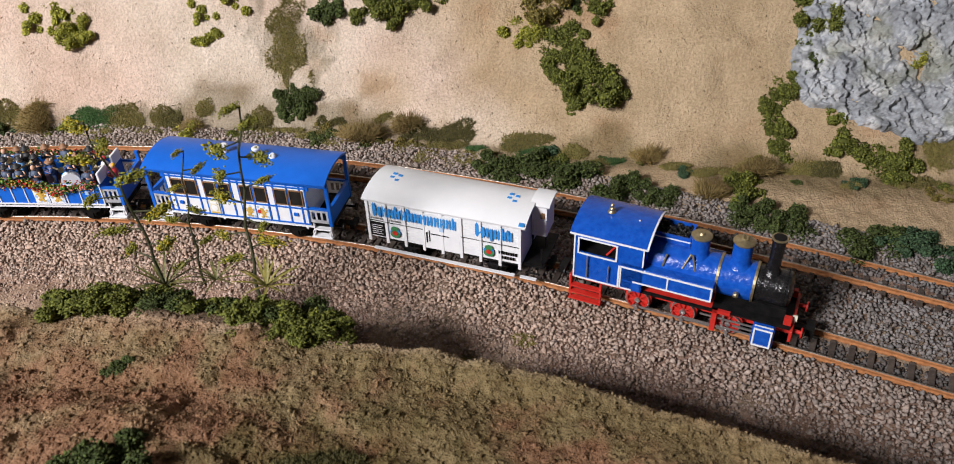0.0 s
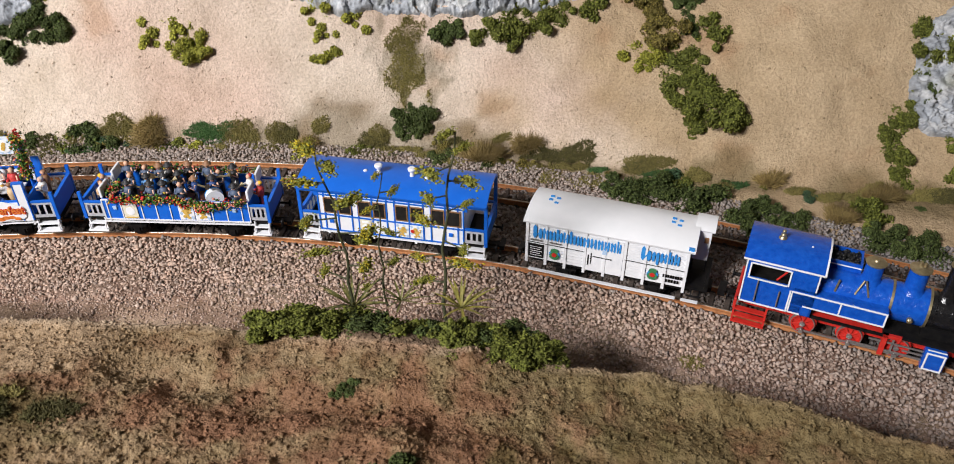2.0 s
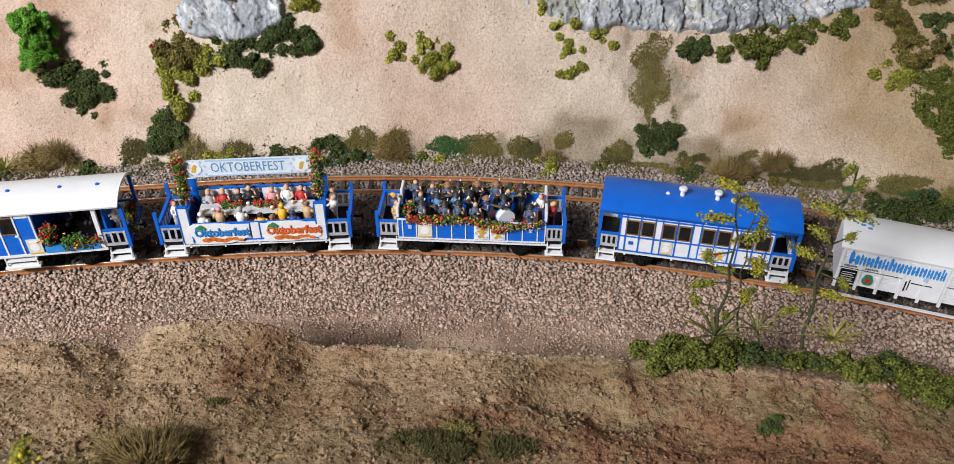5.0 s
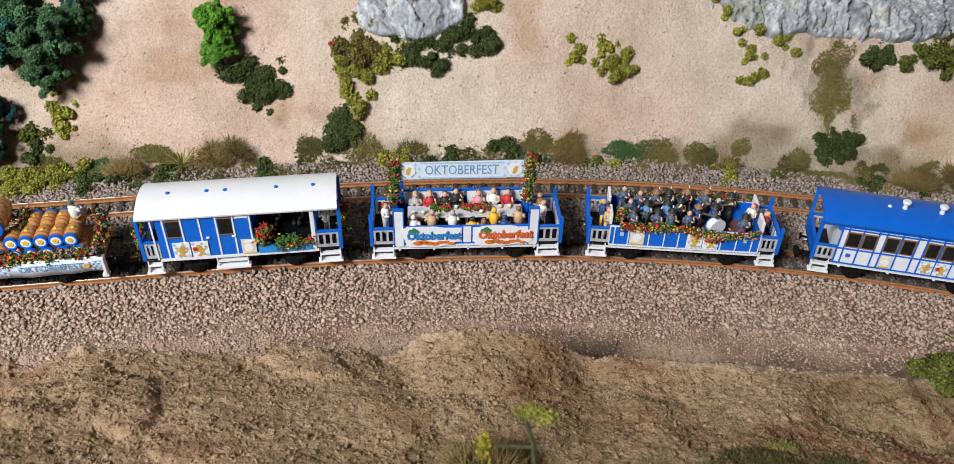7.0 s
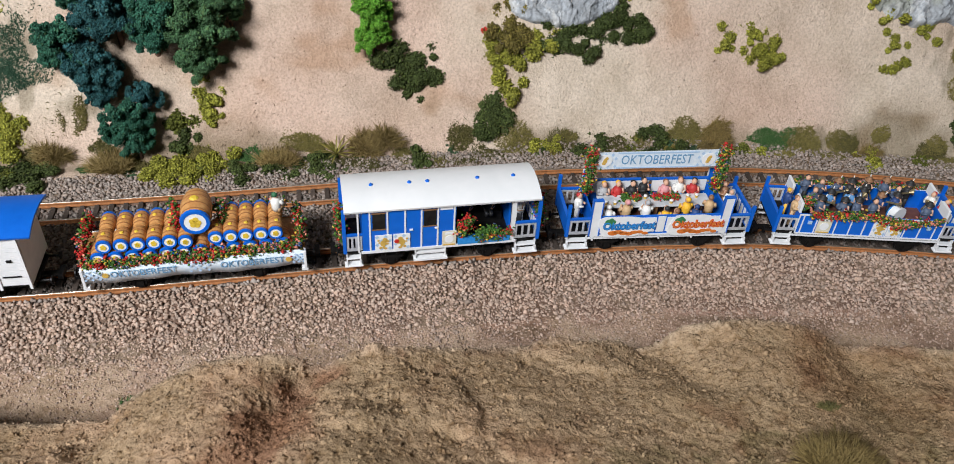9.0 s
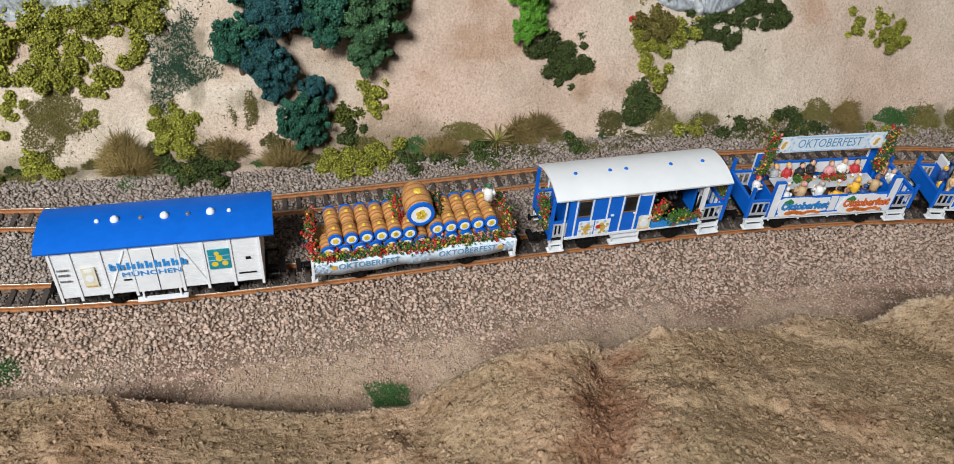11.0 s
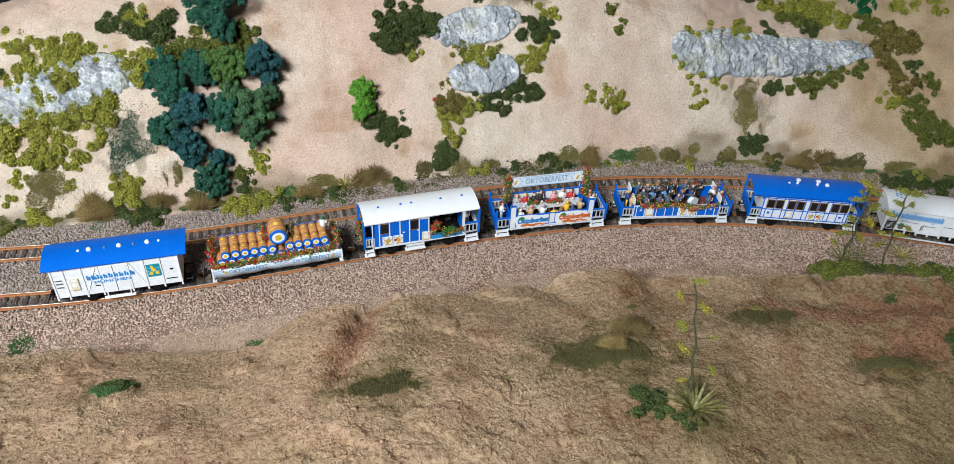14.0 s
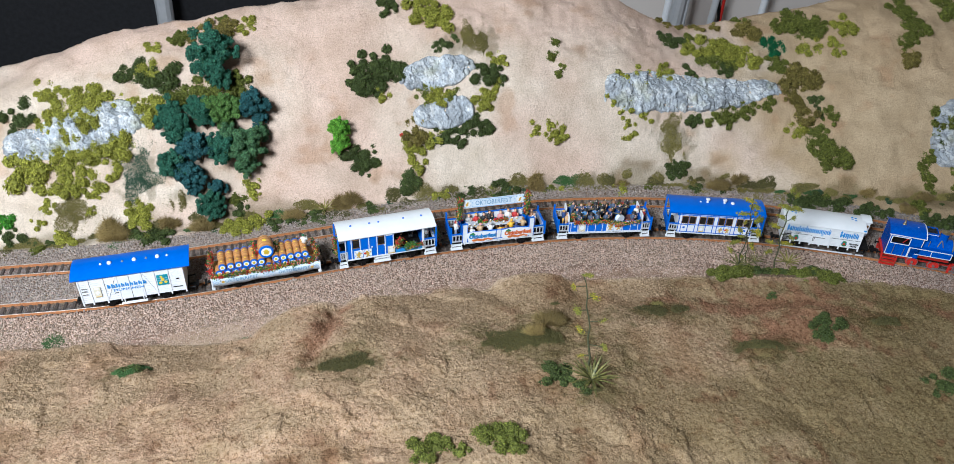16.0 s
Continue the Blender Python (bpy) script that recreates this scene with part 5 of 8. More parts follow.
    part("foot_board", boxes((a + 0.002, b - 0.004, -0.0160, -0.0140, 0.0046, 0.0052), (b - 0.001, b + 0.008, -0.0160, -0.0140, 0.0046, 0.0052)), WHITE, u, "white foot board")
    return car


def blue_roof_van():
    car = car_base("goods_van", "white planked goods van with glossy blue roof and blue lettering", "goods wagon", -0.7850, 0.1147, 1.3)
    a, b, y, z0, z1 = -0.0525, 0.0500, 0.0152, 0.0125, 0.0446
    body = part("body", boxes((a, b, -y, y, z0, z1)), WHITE, car)
    planked_side(body, a + 0.0003, b - 0.0003, y, z0, z1, 13, WHITE)
    roof = part("roof", arch_roof(-0.0573, 0.0572, 0.0179, 0.0456, 0.0032, 0.0012), BLUE, car, "glossy blue roof", True)
    for x, k, m in ((-0.0290, "small", WHITE), (-0.0205, "dome", WHITE), (-0.0080, "small", GREYM), (0.0035, "dome", WHITE), (0.0150, "small", GREYM), (0.0262, "dome", WHITE), (0.0355, "small", WHITE)):
        roof_vent(roof, x, 0.0489, k, m)
    xs = [a + 0.001, a + 0.0105, a + 0.0245, a + 0.0375, a + 0.0610, a + 0.0735, a + 0.0870, b - 0.0010]
    for side in (-1, 1):
        yy = side * (y + 0.0007)
        for x in xs:
            part("post", boxes((x - 0.0007, x + 0.0007, yy - 0.0005, yy + 0.0005, z0 - 0.0022, z1)), WHITE, body)
        for x0, x1 in ((xs[2] + 0.001, xs[3] - 0.0015), (xs[4] + 0.012, xs[4] + 0.0015)):
            bm = tube(bmesh.new(), (x0, yy, z0 + 0.003), (x1, yy, z1 - 0.003), 0.00045, None, 6)
            part("brace", bm, WHITE, body)
        dr = part("door", boxes((xs[3] + 0.0010, xs[4] - 0.0010, yy - 0.0002, yy + 0.0002, z0, z1 - 0.003)), WHITE, body, "white sliding door")
        for bar in (((xs[3] + xs[4]) / 2 - 0.0002, (xs[3] + xs[4]) / 2 + 0.0002, yy - 0.0004, yy + 0.0004, z0, z1 - 0.003), (xs[3] - 0.005, xs[3] + 0.001, yy - 0.0004, yy + 0.0004, 0.0215, 0.0220), (xs[6] + 0.0025, xs[7] - 0.003, yy - 0.0004, yy + 0.0004, 0.0185, 0.0190), (xs[6] + 0.007, xs[6] + 0.0095, yy - 0.0004, yy + 0.0004, 0.0285, 0.0297)):
            part("door_seam", boxes(bar), BLACK, dr)
    yn = -y - 0.0014
    painted_word([(w, 0.28, 0) for w in (0.0026, 0.0034, 0.0040, 0.0028, 0.0032, 0.0031, 0.0031, 0.0033, 0.0031)], a + 0.0275, 0.0292, 0.0050, yn, SKYBLUE, body, True)
    letters("lettering", "MÜNCHEN", 0.0044, a + 0.0470, yn, 0.0258, SKYBLUE, body, squeeze=1.35)
    bd = part("badge", boxes((a + 0.0755, a + 0.0865, yn - 0.0002, yn + 0.0003, 0.0240, 0.0375), bevel=0.0001), TEAL, body, "blue-green badge with yellow beast shape")
    part("beast_shape", disc_y(disc_y(disc_y(disc_y(bmesh.new(), a + 0.0810, yn - 0.0003, 0.0315, 0.0022, sx=0.8), a + 0.0800, yn - 0.0003, 0.0348, 0.0013), a + 0.0785, yn - 0.0003, 0.0275, 0.0015, sx=1.2), a + 0.0836, yn - 0.0003, 0.0278, 0.0016), YELLOWP, bd)
    part("pale_band", boxes((a + 0.0757, a + 0.0863, yn - 0.00025, yn, 0.0300, 0.0304), (a + 0.0757, a + 0.0863, yn - 0.00025, yn, 0.0330, 0.0333)), PALEBLUE, bd)
    crest_poster(body, xs[1] + 0.0035, xs[1] + 0.0100, 0.0200, 0.0330, yn)
    bar_word("small_mark", [0.0010] * 5, a + 0.003, 0.0320, 0.0012, yn, GREYM, body, gap=0.0001)
    bar_word("small_mark", [0.0012] * 4, a + 0.003, 0.0285, 0.0014, yn, GREYM, body, gap=0.0001)
    bar_word("small_mark", [0.0010] * 5, a + 0.003, 0.0245, 0.0012, yn, GREYM, body, gap=0.0001)
    u = underframe(car, 0.1070, 0.0122, 0.054)
    part("door_step", boxes((xs[3] - 0.001, xs[4] + 0.001, -0.0172, -0.0140, 0.0060, 0.0070), (xs[3] + 0.002, xs[3] + 0.003, -0.0160, -0.0150, 0.007, 0.0125), (xs[4] - 0.003, xs[4] - 0.002, -0.0160, -0.0150, 0.007, 0.0125), bevel=0.0001), WHITE, u, "white footstep below the door")
    return car


def barrel(r, length, name, label):
    """A lying barrel along y, its near head painted."""
    e = tagged(new(name), label, "barrel", "beer barrels")
    prof = [(r * (0.80 + 0.20 * math.sin(math.pi * k / 10)), -length / 2 + length * k / 10) for k in range(11)]
    part("barrel_body", lathe(bmesh.new(), prof, 18, Matrix.Rotation(radians(90), 4, "X")), WOODB, e, smooth=True)
    for u in (0.16, 0.36, 0.64, 0.84):
        z = -length / 2 + length * u
        rr = r * (0.80 + 0.20 * math.sin(math.pi * u)) + 0.00012
        part("hoop", lathe(bmesh.new(), [(rr - 0.0005, z - 0.0004), (rr, z - 0.0004), (rr, z + 0.0004), (rr - 0.0005, z + 0.0004)], 18, Matrix.Rotation(radians(90), 4, "X")), HOOP, e)
    z = length / 2
    part("blue_rim", lathe(bmesh.new(), [(r * 0.86, z - 0.0012), (r * 0.95, z - 0.0012), (r * 0.90, z + 0.0003), (r * 0.70, z + 0.0003), (r * 0.66, z - 0.0002)], 18, Matrix.Rotation(radians(90), 4, "X")), BLUE, e, "blue painted rim")
    part("head", lathe(bmesh.new(), [(0.0001, z - 0.0003), (r * 0.68, z - 0.0003), (r * 0.68, z), (0.0001, z + 0.0001)], 18, Matrix.Rotation(radians(90), 4, "X")), PAPER, e, "white barrel head")
    g = bmesh.new()
    for k in range(5):
        disc_y(g, r * 0.20 * math.cos(k * 1.3), -z - 0.0002, r * 0.24 * math.sin(k * 1.3), r * 0.19, 0.0003, 8)
    part("yellow_mark", g, YELLOWP, e)
    part("bung", tube(bmesh.new(), (0, 0, r - 0.0003), (0, 0, r + 0.0005), r * 0.3, r * 0.18, 8), YELLOWP, e)
    return e


def flat_wagon():
    car = car_base("flat_wagon", "flat wagon with festival cloth and flower garlands carrying barrels", "wagon", -0.6540, 0.1155)
    part("deck", boxes((-0.0570, 0.0570, -0.0155, 0.0155, 0.0185, 0.0205)), WOODB, car)
    part("side_beam", boxes((-0.0572, 0.0572, -0.0160, -0.0155, 0.0150, 0.0212), (-0.0572, 0.0572, 0.0155, 0.0160, 0.0150, 0.0212)), WHITE, car)
    xs = np.linspace(-0.0572, 0.0572, 40)
    V, F = [], []
    for k, x in enumerate(xs):
        w = 0.0004 * math.sin(k * 0.9)
        lo = 0.0128 - 0.0012 * abs(math.sin(k * 0.16 + 0.4))
        V += [(x, -0.0166 + w * 0.3, 0.0222), (x, -0.0172 + w, lo), (x, -0.0168 + w, lo), (x, -0.0162 + w * 0.3, 0.0222)]
    for k in range(39):
        for j in range(4):
            F.append((4 * k + j, 4 * k + (j + 1) % 4, 4 * k + 4 + (j + 1) % 4, 4 * k + 4 + j))
    cl = link_mesh("cloth_banner", mesh_np("cloth_banner", V, F), BANNER, car, "white festival cloth with blue lettering and lozenges")
    for cx in (-0.0265, 0.0290):
        letters("lettering", "OKTOBERFEST", 0.0058, cx, -0.0177, 0.0172, MIDBLUE, cl, squeeze=0.88)
    lz = bmesh.new()
    for c0, c1 in ((-0.0565, -0.0475), (-0.0040, 0.0075), (0.0500, 0.0568)):
        for i in range(5):
            for j in range(4):
                if (i + j) % 2 == 0:
                    cx, cz = c0 + (i + 0.5) * (c1 - c0) / 5, 0.0140 + (j + 0.5) * 0.0017
                    f = [lz.verts.new((cx + u * 0.0010, -0.0177, cz + v * 0.0009)) for u, v in ((0, 1), (-1, 0), (0, -1), (1, 0))]
                    lz.faces.new(f)
    tagged(part("lozenge", lz, PALEBLUE, cl), kind="stuff")
    for x in (-0.0455, 0.0480):
        part("medallion", disc_y(bmesh.new(), x, -0.0178, 0.0172, 0.0016), GOLD, cl)
    for sx in (-1, 1):
        part("end_bracket", boxes((min(sx * 0.0545, sx * 0.0580), max(sx * 0.0545, sx * 0.0580), -0.0176, -0.0140, 0.0080, 0.0100), (min(sx * 0.0560, sx * 0.0575), max(sx * 0.0560, sx * 0.0575), -0.0180, -0.0140, 0.0100, 0.0216), bevel=0.0002), WHITE, car, "white corner bracket")
    front = [(-0.054, -0.0160, 0.0240), (-0.036, -0.0165, 0.0242), (-0.018, -0.0165, 0.0245), (0.0, -0.0168, 0.0250), (0.02, -0.0165, 0.0245), (0.038, -0.0162, 0.0250), (0.055, -0.0160, 0.0260)]
    garland("flower_garland", car, front, 1150, (0.0012, 0.0011, 0.0017), 61, (2.0, 1.2, 2.4, 2.2, 0.8), "mixed flowers along the near edge")
    garland("flower_posy", car, [(0.0, -0.0170, 0.0235), (0.012, -0.0170, 0.0260)], 240, (0.0018, 0.0008, 0.0018), 62, (4, 0.3, 0.5, 0.6, 0.2), "red flowers over the cloth")
    garland("flower_garland", car, [(-0.0555, -0.0130, 0.0240), (-0.0560, -0.002, 0.0290), (-0.0540, 0.012, 0.0330)], 520, (0.0014, 0.0018, 0.0022), 63, (5, 0.2, 0.7, 1.0, 0.2), "red flowers at the wagon end")
    garland("flower_garland", car, [(0.0545, -0.0130, 0.0260), (0.0555, -0.002, 0.0280), (0.0535, 0.012, 0.0300)], 420, (0.0014, 0.0020, 0.0020), 64, (3.4, 0.8, 1.4, 1.6, 0.6), "red and orange flowers at the wagon end")
    garland("flower_garland", car, [(-0.020, 0.0150, 0.0310), (0.048, 0.0150, 0.0310)], 420, (0.002, 0.0012, 0.0018), 65, (2.2, 1.0, 2.2, 1.0, 1.0), "flowers along the far edge")
    garland("flower_garland", car, [(-0.0080, -0.0060, 0.0345), (-0.0085, 0.004, 0.0420), (-0.0100, 0.010, 0.0400)], 260, (0.0012, 0.0014, 0.0016), 66, (4, 0.3, 1.2, 0.6, 0.2), "red flowers beside the big barrel")
    garland("flower_garland", car, [(0.0150, -0.004, 0.0340), (0.0155, 0.008, 0.0390)], 220, (0.0012, 0.0016, 0.0018), 67, (1.0, 0.5, 2.6, 2.2, 0.3), "greenery beside the big barrel")
    underframe(car, 0.1155, 0.0165, 0.062)
    m = car.matrix_world.copy()
    small = barrel(0.0041, 0.0125, "beer_barrel", "small wooden beer barrel with blue rim, white head")
    small.matrix_world = m @ pose(-0.0437, -0.0078, 0.0330)
    xs_top = (-0.0437, -0.0352, -0.0270, -0.0190, -0.0112, -0.0034, 0.0118, 0.0195, 0.0272, 0.0350, 0.0426)
    for k, x in enumerate(xs_top):
        for y in (-0.0078, 0.0056):
            if (k, y) != (0, -0.0078) and not (k in (5, 6) and y > 0):
                copy_thing(small, m @ pose(x, y, 0.0330 if k != 5 else 0.0322, 0, random.uniform(-14, 14), 180 if y > 0 else 0))
    for k in range(12):
        copy_thing(small, m @ pose(-0.0478 + k * 0.0085, -0.0080, 0.0254, 0, random.uniform(-50, 50)))
    big = barrel(0.0082, 0.0215, "large_barrel", "large wooden beer barrel on top of the pile")
    big.matrix_world = m @ pose(0.0030, -0.0015, 0.0430)
    return car


def engine():
    car = car_base("steam_engine", "small blue tank steam engine with red chassis and black smokebox", "locomotive", 0.0920, 0.1150)
    B = BLUE_LOCO
    # chassis
    fr = part("frame", boxes((-0.0530, 0.0540, -0.0060, -0.0045, 0.0050, 0.0135), (-0.0530, 0.0540, 0.0045, 0.0060, 0.0050, 0.0135), (-0.0535, 0.0535, -0.0125, 0.0125, 0.0125, 0.0140)), RED, car, "red chassis frame")
    for x in (0.0535, -0.0550):
        part("buffer_beam", boxes((x, x + 0.0015, -0.0150, 0.0150, 0.0075, 0.0140), bevel=0.0003), RED, fr)
    for sx in (-1, 1):
        for sy in (-1, 1):
            b = tube(bmesh.new(), (sx * 0.0550, sy * 0.0100, 0.0108), (sx * 0.0585, sy * 0.0100, 0.0108), 0.0010)
            tube(b, (sx * 0.0585, sy * 0.0100, 0.0108), (sx * 0.0592, sy * 0.0100, 0.0108), 0.0026)
            part("buffer", b, BLACK if sx < 0 else RED, car)
        c = boxes((min(sx * 0.055, sx * 0.0625), max(sx * 0.055, sx * 0.0625), -0.0017, 0.0017, 0.0048, 0.0066), (min(sx * 0.0605, sx * 0.0645), max(sx * 0.0605, sx * 0.0645), -0.0042, 0.0042, 0.0045, 0.0085))
        part("coupling", c, BLACK, car)
    for x in (-0.0195, 0.0035, 0.0255):
        for sy in (-1, 1):
            m = Matrix.Translation((x, sy * 0.0088, 0.0058)) @ Matrix.Rotation(radians(90 * -sy), 4, "X")
            w = part("wheel", lathe(bmesh.new(), [(0.0064, 0), (0.0069, 0.0005), (0.0062, 0.0009), (0.0060, 0.0025), (0.0051, 0.0026), (0.0050, 0.0012), (0.0049, 0.0012)], 24, m), RED, car, "red spoked wheel")
            sp = bmesh.new()
            for k in range(9):
                a = k * 2 * math.pi / 9
                tube(sp, m @ Vector((0.0008 * math.cos(a), 0.0008 * math.sin(a), 0.0019)), m @ Vector((0.0052 * math.cos(a), 0.0052 * math.sin(a), 0.0019)), 0.00042, None, 6)
            part("spoke", sp, RED, w)
            part("hub", tube(bmesh.new(), m @ Vector((0, 0, 0.001)), m @ Vector((0, 0, 0.0032)), 0.0014, None, 10), GREYM, w)
            part("tyre", lathe(bmesh.new(), [(0.0060, 0.0009), (0.0062, 0.0009), (0.0061, 0.0026), (0.0057, 0.0026), (0.0057, 0.0010), (0.0002, 0.0010)], 24, m), GREYM, w)
    for sy in (-1, 1):
        rods = boxes((-0.0215, 0.0275, sy * 0.0126 - 0.0003, sy * 0.0126 + 0.0003, 0.0022, 0.0031), (0.0035, 0.0400, sy * 0.0135 - 0.0003, sy * 0.0135 + 0.0003, 0.0040, 0.0050))
        for x in (-0.0195, 0.0035, 0.0255):
            tube(rods, (x, sy * 0.0118, 0.0027), (x, sy * 0.0142, 0.0027), 0.0012, None, 10)
        part("coupling_rod", rods, GREYM, car)
        part("valve_gear", boxes((0.0120, 0.0400, sy * 0.0128 - 0.0003, sy * 0.0128 + 0.0003, 0.0088, 0.0096), (0.0225, 0.0235, sy * 0.0128 - 0.0003, sy * 0.0128 + 0.0003, 0.0035, 0.0125), (0.0280, 0.0400, sy * 0.0132 - 0.0004, sy * 0.0132 + 0.0004, 0.0066, 0.0074)), GREYM, car)
        part("guide_bracket", boxes((0.0175, 0.0200, sy * 0.0135 - 0.0008, sy * 0.0135 + 0.0008, 0.0015, 0.0150), (0.0175, 0.0260, sy * 0.0135 - 0.0008, sy * 0.0135 + 0.0008, 0.0130, 0.0150)), RED, car)
        y0, y1 = sorted((sy * 0.0105, sy * 0.0168))
        cy = part("cylinder", boxes((0.0372, 0.0475, y0, y1, 0.0008, 0.0135), bevel=0.0010), B, car, "blue cylinder block with white edge")
        ring = sy * 0.0169
        part("white_edge", boxes((0.0380, 0.0467, ring - 0.0002, ring + 0.0002, 0.0118, 0.0126), (0.0380, 0.0467, ring - 0.0002, ring + 0.0002, 0.0018, 0.0026), (0.0380, 0.0388, ring - 0.0002, ring + 0.0002, 0.0026, 0.0118), (0.0459, 0.0467, ring - 0.0002, ring + 0.0002, 0.0026, 0.0118), (0.0380, 0.0467, *sorted((sy * 0.0155, sy * 0.0162)), 0.0135, 0.0138)), WHITE, cy)
        lad = boxes((-0.0545, -0.0535, sy * 0.0150 - 0.0006, sy * 0.0150 + 0.0006, -0.0005, 0.0130), (-0.0385, -0.0375, sy * 0.0150 - 0.0006, sy * 0.0150 + 0.0006, -0.0005, 0.0130))
        for z in (-0.0005, 0.0038, 0.0080):
            box(lad, -0.0545, -0.0375, *sorted((sy * 0.0135, sy * 0.0165)), z, z + 0.0010)
        part("cab_step", lad, RED, car, "red cab steps")
        part("foot_plate", boxes((-0.0540, 0.0180, *sorted((sy * 0.0125, sy * 0.0138)), 0.0128, 0.0140)), BLACK, car)
    # cab
    z0, zr, y = 0.0140, 0.0430, 0.0152
    x0, x1 = -0.0530, -0.0175
    cab = part("cab", boxes((x0, x0 + 0.001, -y, y, z0, zr), (x1 - 0.001, x1, -y, y, z0, zr), (x0, x1, -0.0095, 0.0095, z0, z0 + 0.001)), B, car, "blue driver's cab")
    for sy in (-1, 1):
        yy = sorted((sy * y, sy * (y - 0.0010)))
        part("cab_side", boxes((x0, -0.0502, *yy, z0, zr), (-0.0502, -0.0315, *yy, z0, 0.0305), (-0.0502, -0.0315, *yy, 0.0392, zr), (-0.0315, x1, *yy, z0, zr)), B, cab)
        f = sy * (y + 0.0002)
        rim = bmesh.new()
        for c in ((-0.0510, -0.0502, 0.0300, 0.0397), (-0.0315, -0.0307, 0.0300, 0.0397), (-0.0502, -0.0315, 0.0392, 0.0399), (-0.0502, -0.0315, 0.0298, 0.0305)):
            box(rim, c[0], c[1], f - 0.0003, f + 0.0003, c[2], c[3])
        part("window_rim", rim, WHITE, cab, "white window border")
        part("white_line", boxes((x0, x1, f - 0.0002, f + 0.0002, zr - 0.0016, zr - 0.0008), (x0, x0 + 0.0007, f - 0.0002, f + 0.0002, z0, zr), (x0, -0.030, f - 0.0002, f + 0.0002, z0, z0 + 0.0008), (x1 - 0.0007, x1, f - 0.0002, f + 0.0002, 0.0305, zr), (-0.0298, -0.0290, f - 0.0002, f + 0.0002, z0, 0.0280)), WHITE, cab, "white lining")
        part("grab_rail", tube(tube(bmesh.new(), (-0.0455, sy * (y + 0.0012), 0.0165), (-0.0455, sy * (y + 0.0012), 0.0300), 0.00035, None, 6), (-0.0345, sy * (y + 0.0012), 0.0165), (-0.0345, sy * (y + 0.0012), 0.0265), 0.00035, None, 6), GREYM, cab)
    part("cab_interior", boxes((-0.0500, -0.0200, -0.0100, 0.0100, z0 + 0.001, 0.0290), (-0.0225, -0.0200, -0.0120, 0.0120, 0.029, 0.040)), BLACK, cab)
    part("lever", tube(bmesh.new(), (-0.0370, -0.0120, 0.0300), (-0.0315, -0.0110, 0.0380), 0.0005, None, 6), RED, cab)
    roof = part("cab_roof", arch_roof(-0.0548, -0.0158, 0.0168, 0.0432, 0.0046, 0.0011), B, car, "brush-painted blue cab roof", True)
    part("whistle", lathe(bmesh.new(), [(0.0022, 0.0), (0.0020, 0.0008), (0.0013, 0.0016), (0.0014, 0.0026), (0.0009, 0.0032), (0.0010, 0.0046), (0.0005, 0.0052)], 14, Matrix.Translation((-0.0392, 0, 0.0474))), BRASS, roof, "brass whistle", True)
    part("roof_edge", arch_roof(-0.0163, -0.0154, 0.0170, 0.0431, 0.0049, 0.0012), WHITE, roof, "worn white roof edge")
    for sy in (-1, 1):
        part("roof_edge", boxes((-0.0548, -0.0160, *sorted((sy * 0.0165, sy * 0.0171)), 0.0420, 0.0429)), WHITE, roof, "worn white roof edge")
    part("rivet", lathe(bmesh.new(), [(0.0006, 0), (0.0004, 0.0007)], 8, Matrix.Translation((-0.0245, -0.002, 0.0474))), WHITE, roof)
    # tanks
    for sy in (-1, 1):
        yy = sorted((sy * 0.0080, sy * 0.0152))
        t = part("side_tank", boxes((-0.0290, 0.0165, *yy, 0.0195, 0.0285), (-0.0290, -0.0225, *yy, 0.0140, 0.0195), (-0.0290, -0.0175, *yy, 0.0285, 0.0306), bevel=0.0004), B, car, "blue side tank with white lining")
        f = sy * 0.0154
        part("white_line", boxes((-0.0288, 0.0163, f - 0.0002, f + 0.0002, 0.0274, 0.0282), (-0.0222, 0.0163, f - 0.0002, f + 0.0002, 0.0197, 0.0204), (-0.0288, -0.0281, f - 0.0002, f + 0.0002, 0.0145, 0.0274), (0.0155, 0.0163, f - 0.0002, f + 0.0002, 0.0204, 0.0274), (-0.0055, -0.0048, f - 0.0002, f + 0.0002, 0.0204, 0.0274), (-0.0281, -0.0225, f - 0.0002, f + 0.0002, 0.0142, 0.0149)), WHITE, t)
    # boiler
    zc, r = 0.0265, 0.0098
    mx = Matrix.Translation((0, 0, zc)) @ Matrix.Rotation(radians(90), 4, "Y")
    part("boiler", lathe(bmesh.new(), [(r, -0.0180), (r, 0.0340), (r - 0.0006, 0.0342)], 30, mx), B, car, "brush-painted blue boiler", True)
    part("smokebox", lathe(bmesh.new(), [(r - 0.0007, 0.0340), (r - 0.0007, 0.0490), (r - 0.002, 0.0500), (0.0060, 0.0506), (0.0015, 0.0512)], 30, mx), GLOSS_BLACK, car, "black smokebox with rivets", True)
    for x in (0.0165, 0.0335):
        part("boiler_band", lathe(bmesh.new(), [(r + 0.0001, x - 0.0006), (r + 0.0004, x - 0.0006), (r + 0.0004, x + 0.0006), (r + 0.0001, x + 0.0006)], 30, mx), BRASS, car, "worn brass boiler band")
    part("saddle", boxes((0.0335, 0.0500, -0.0085, 0.0085, 0.0135, 0.0210), (0.0170, 0.0535, -0.0135, 0.0135, 0.0135, 0.0148)), BLACK, car)
    rv = bmesh.new()
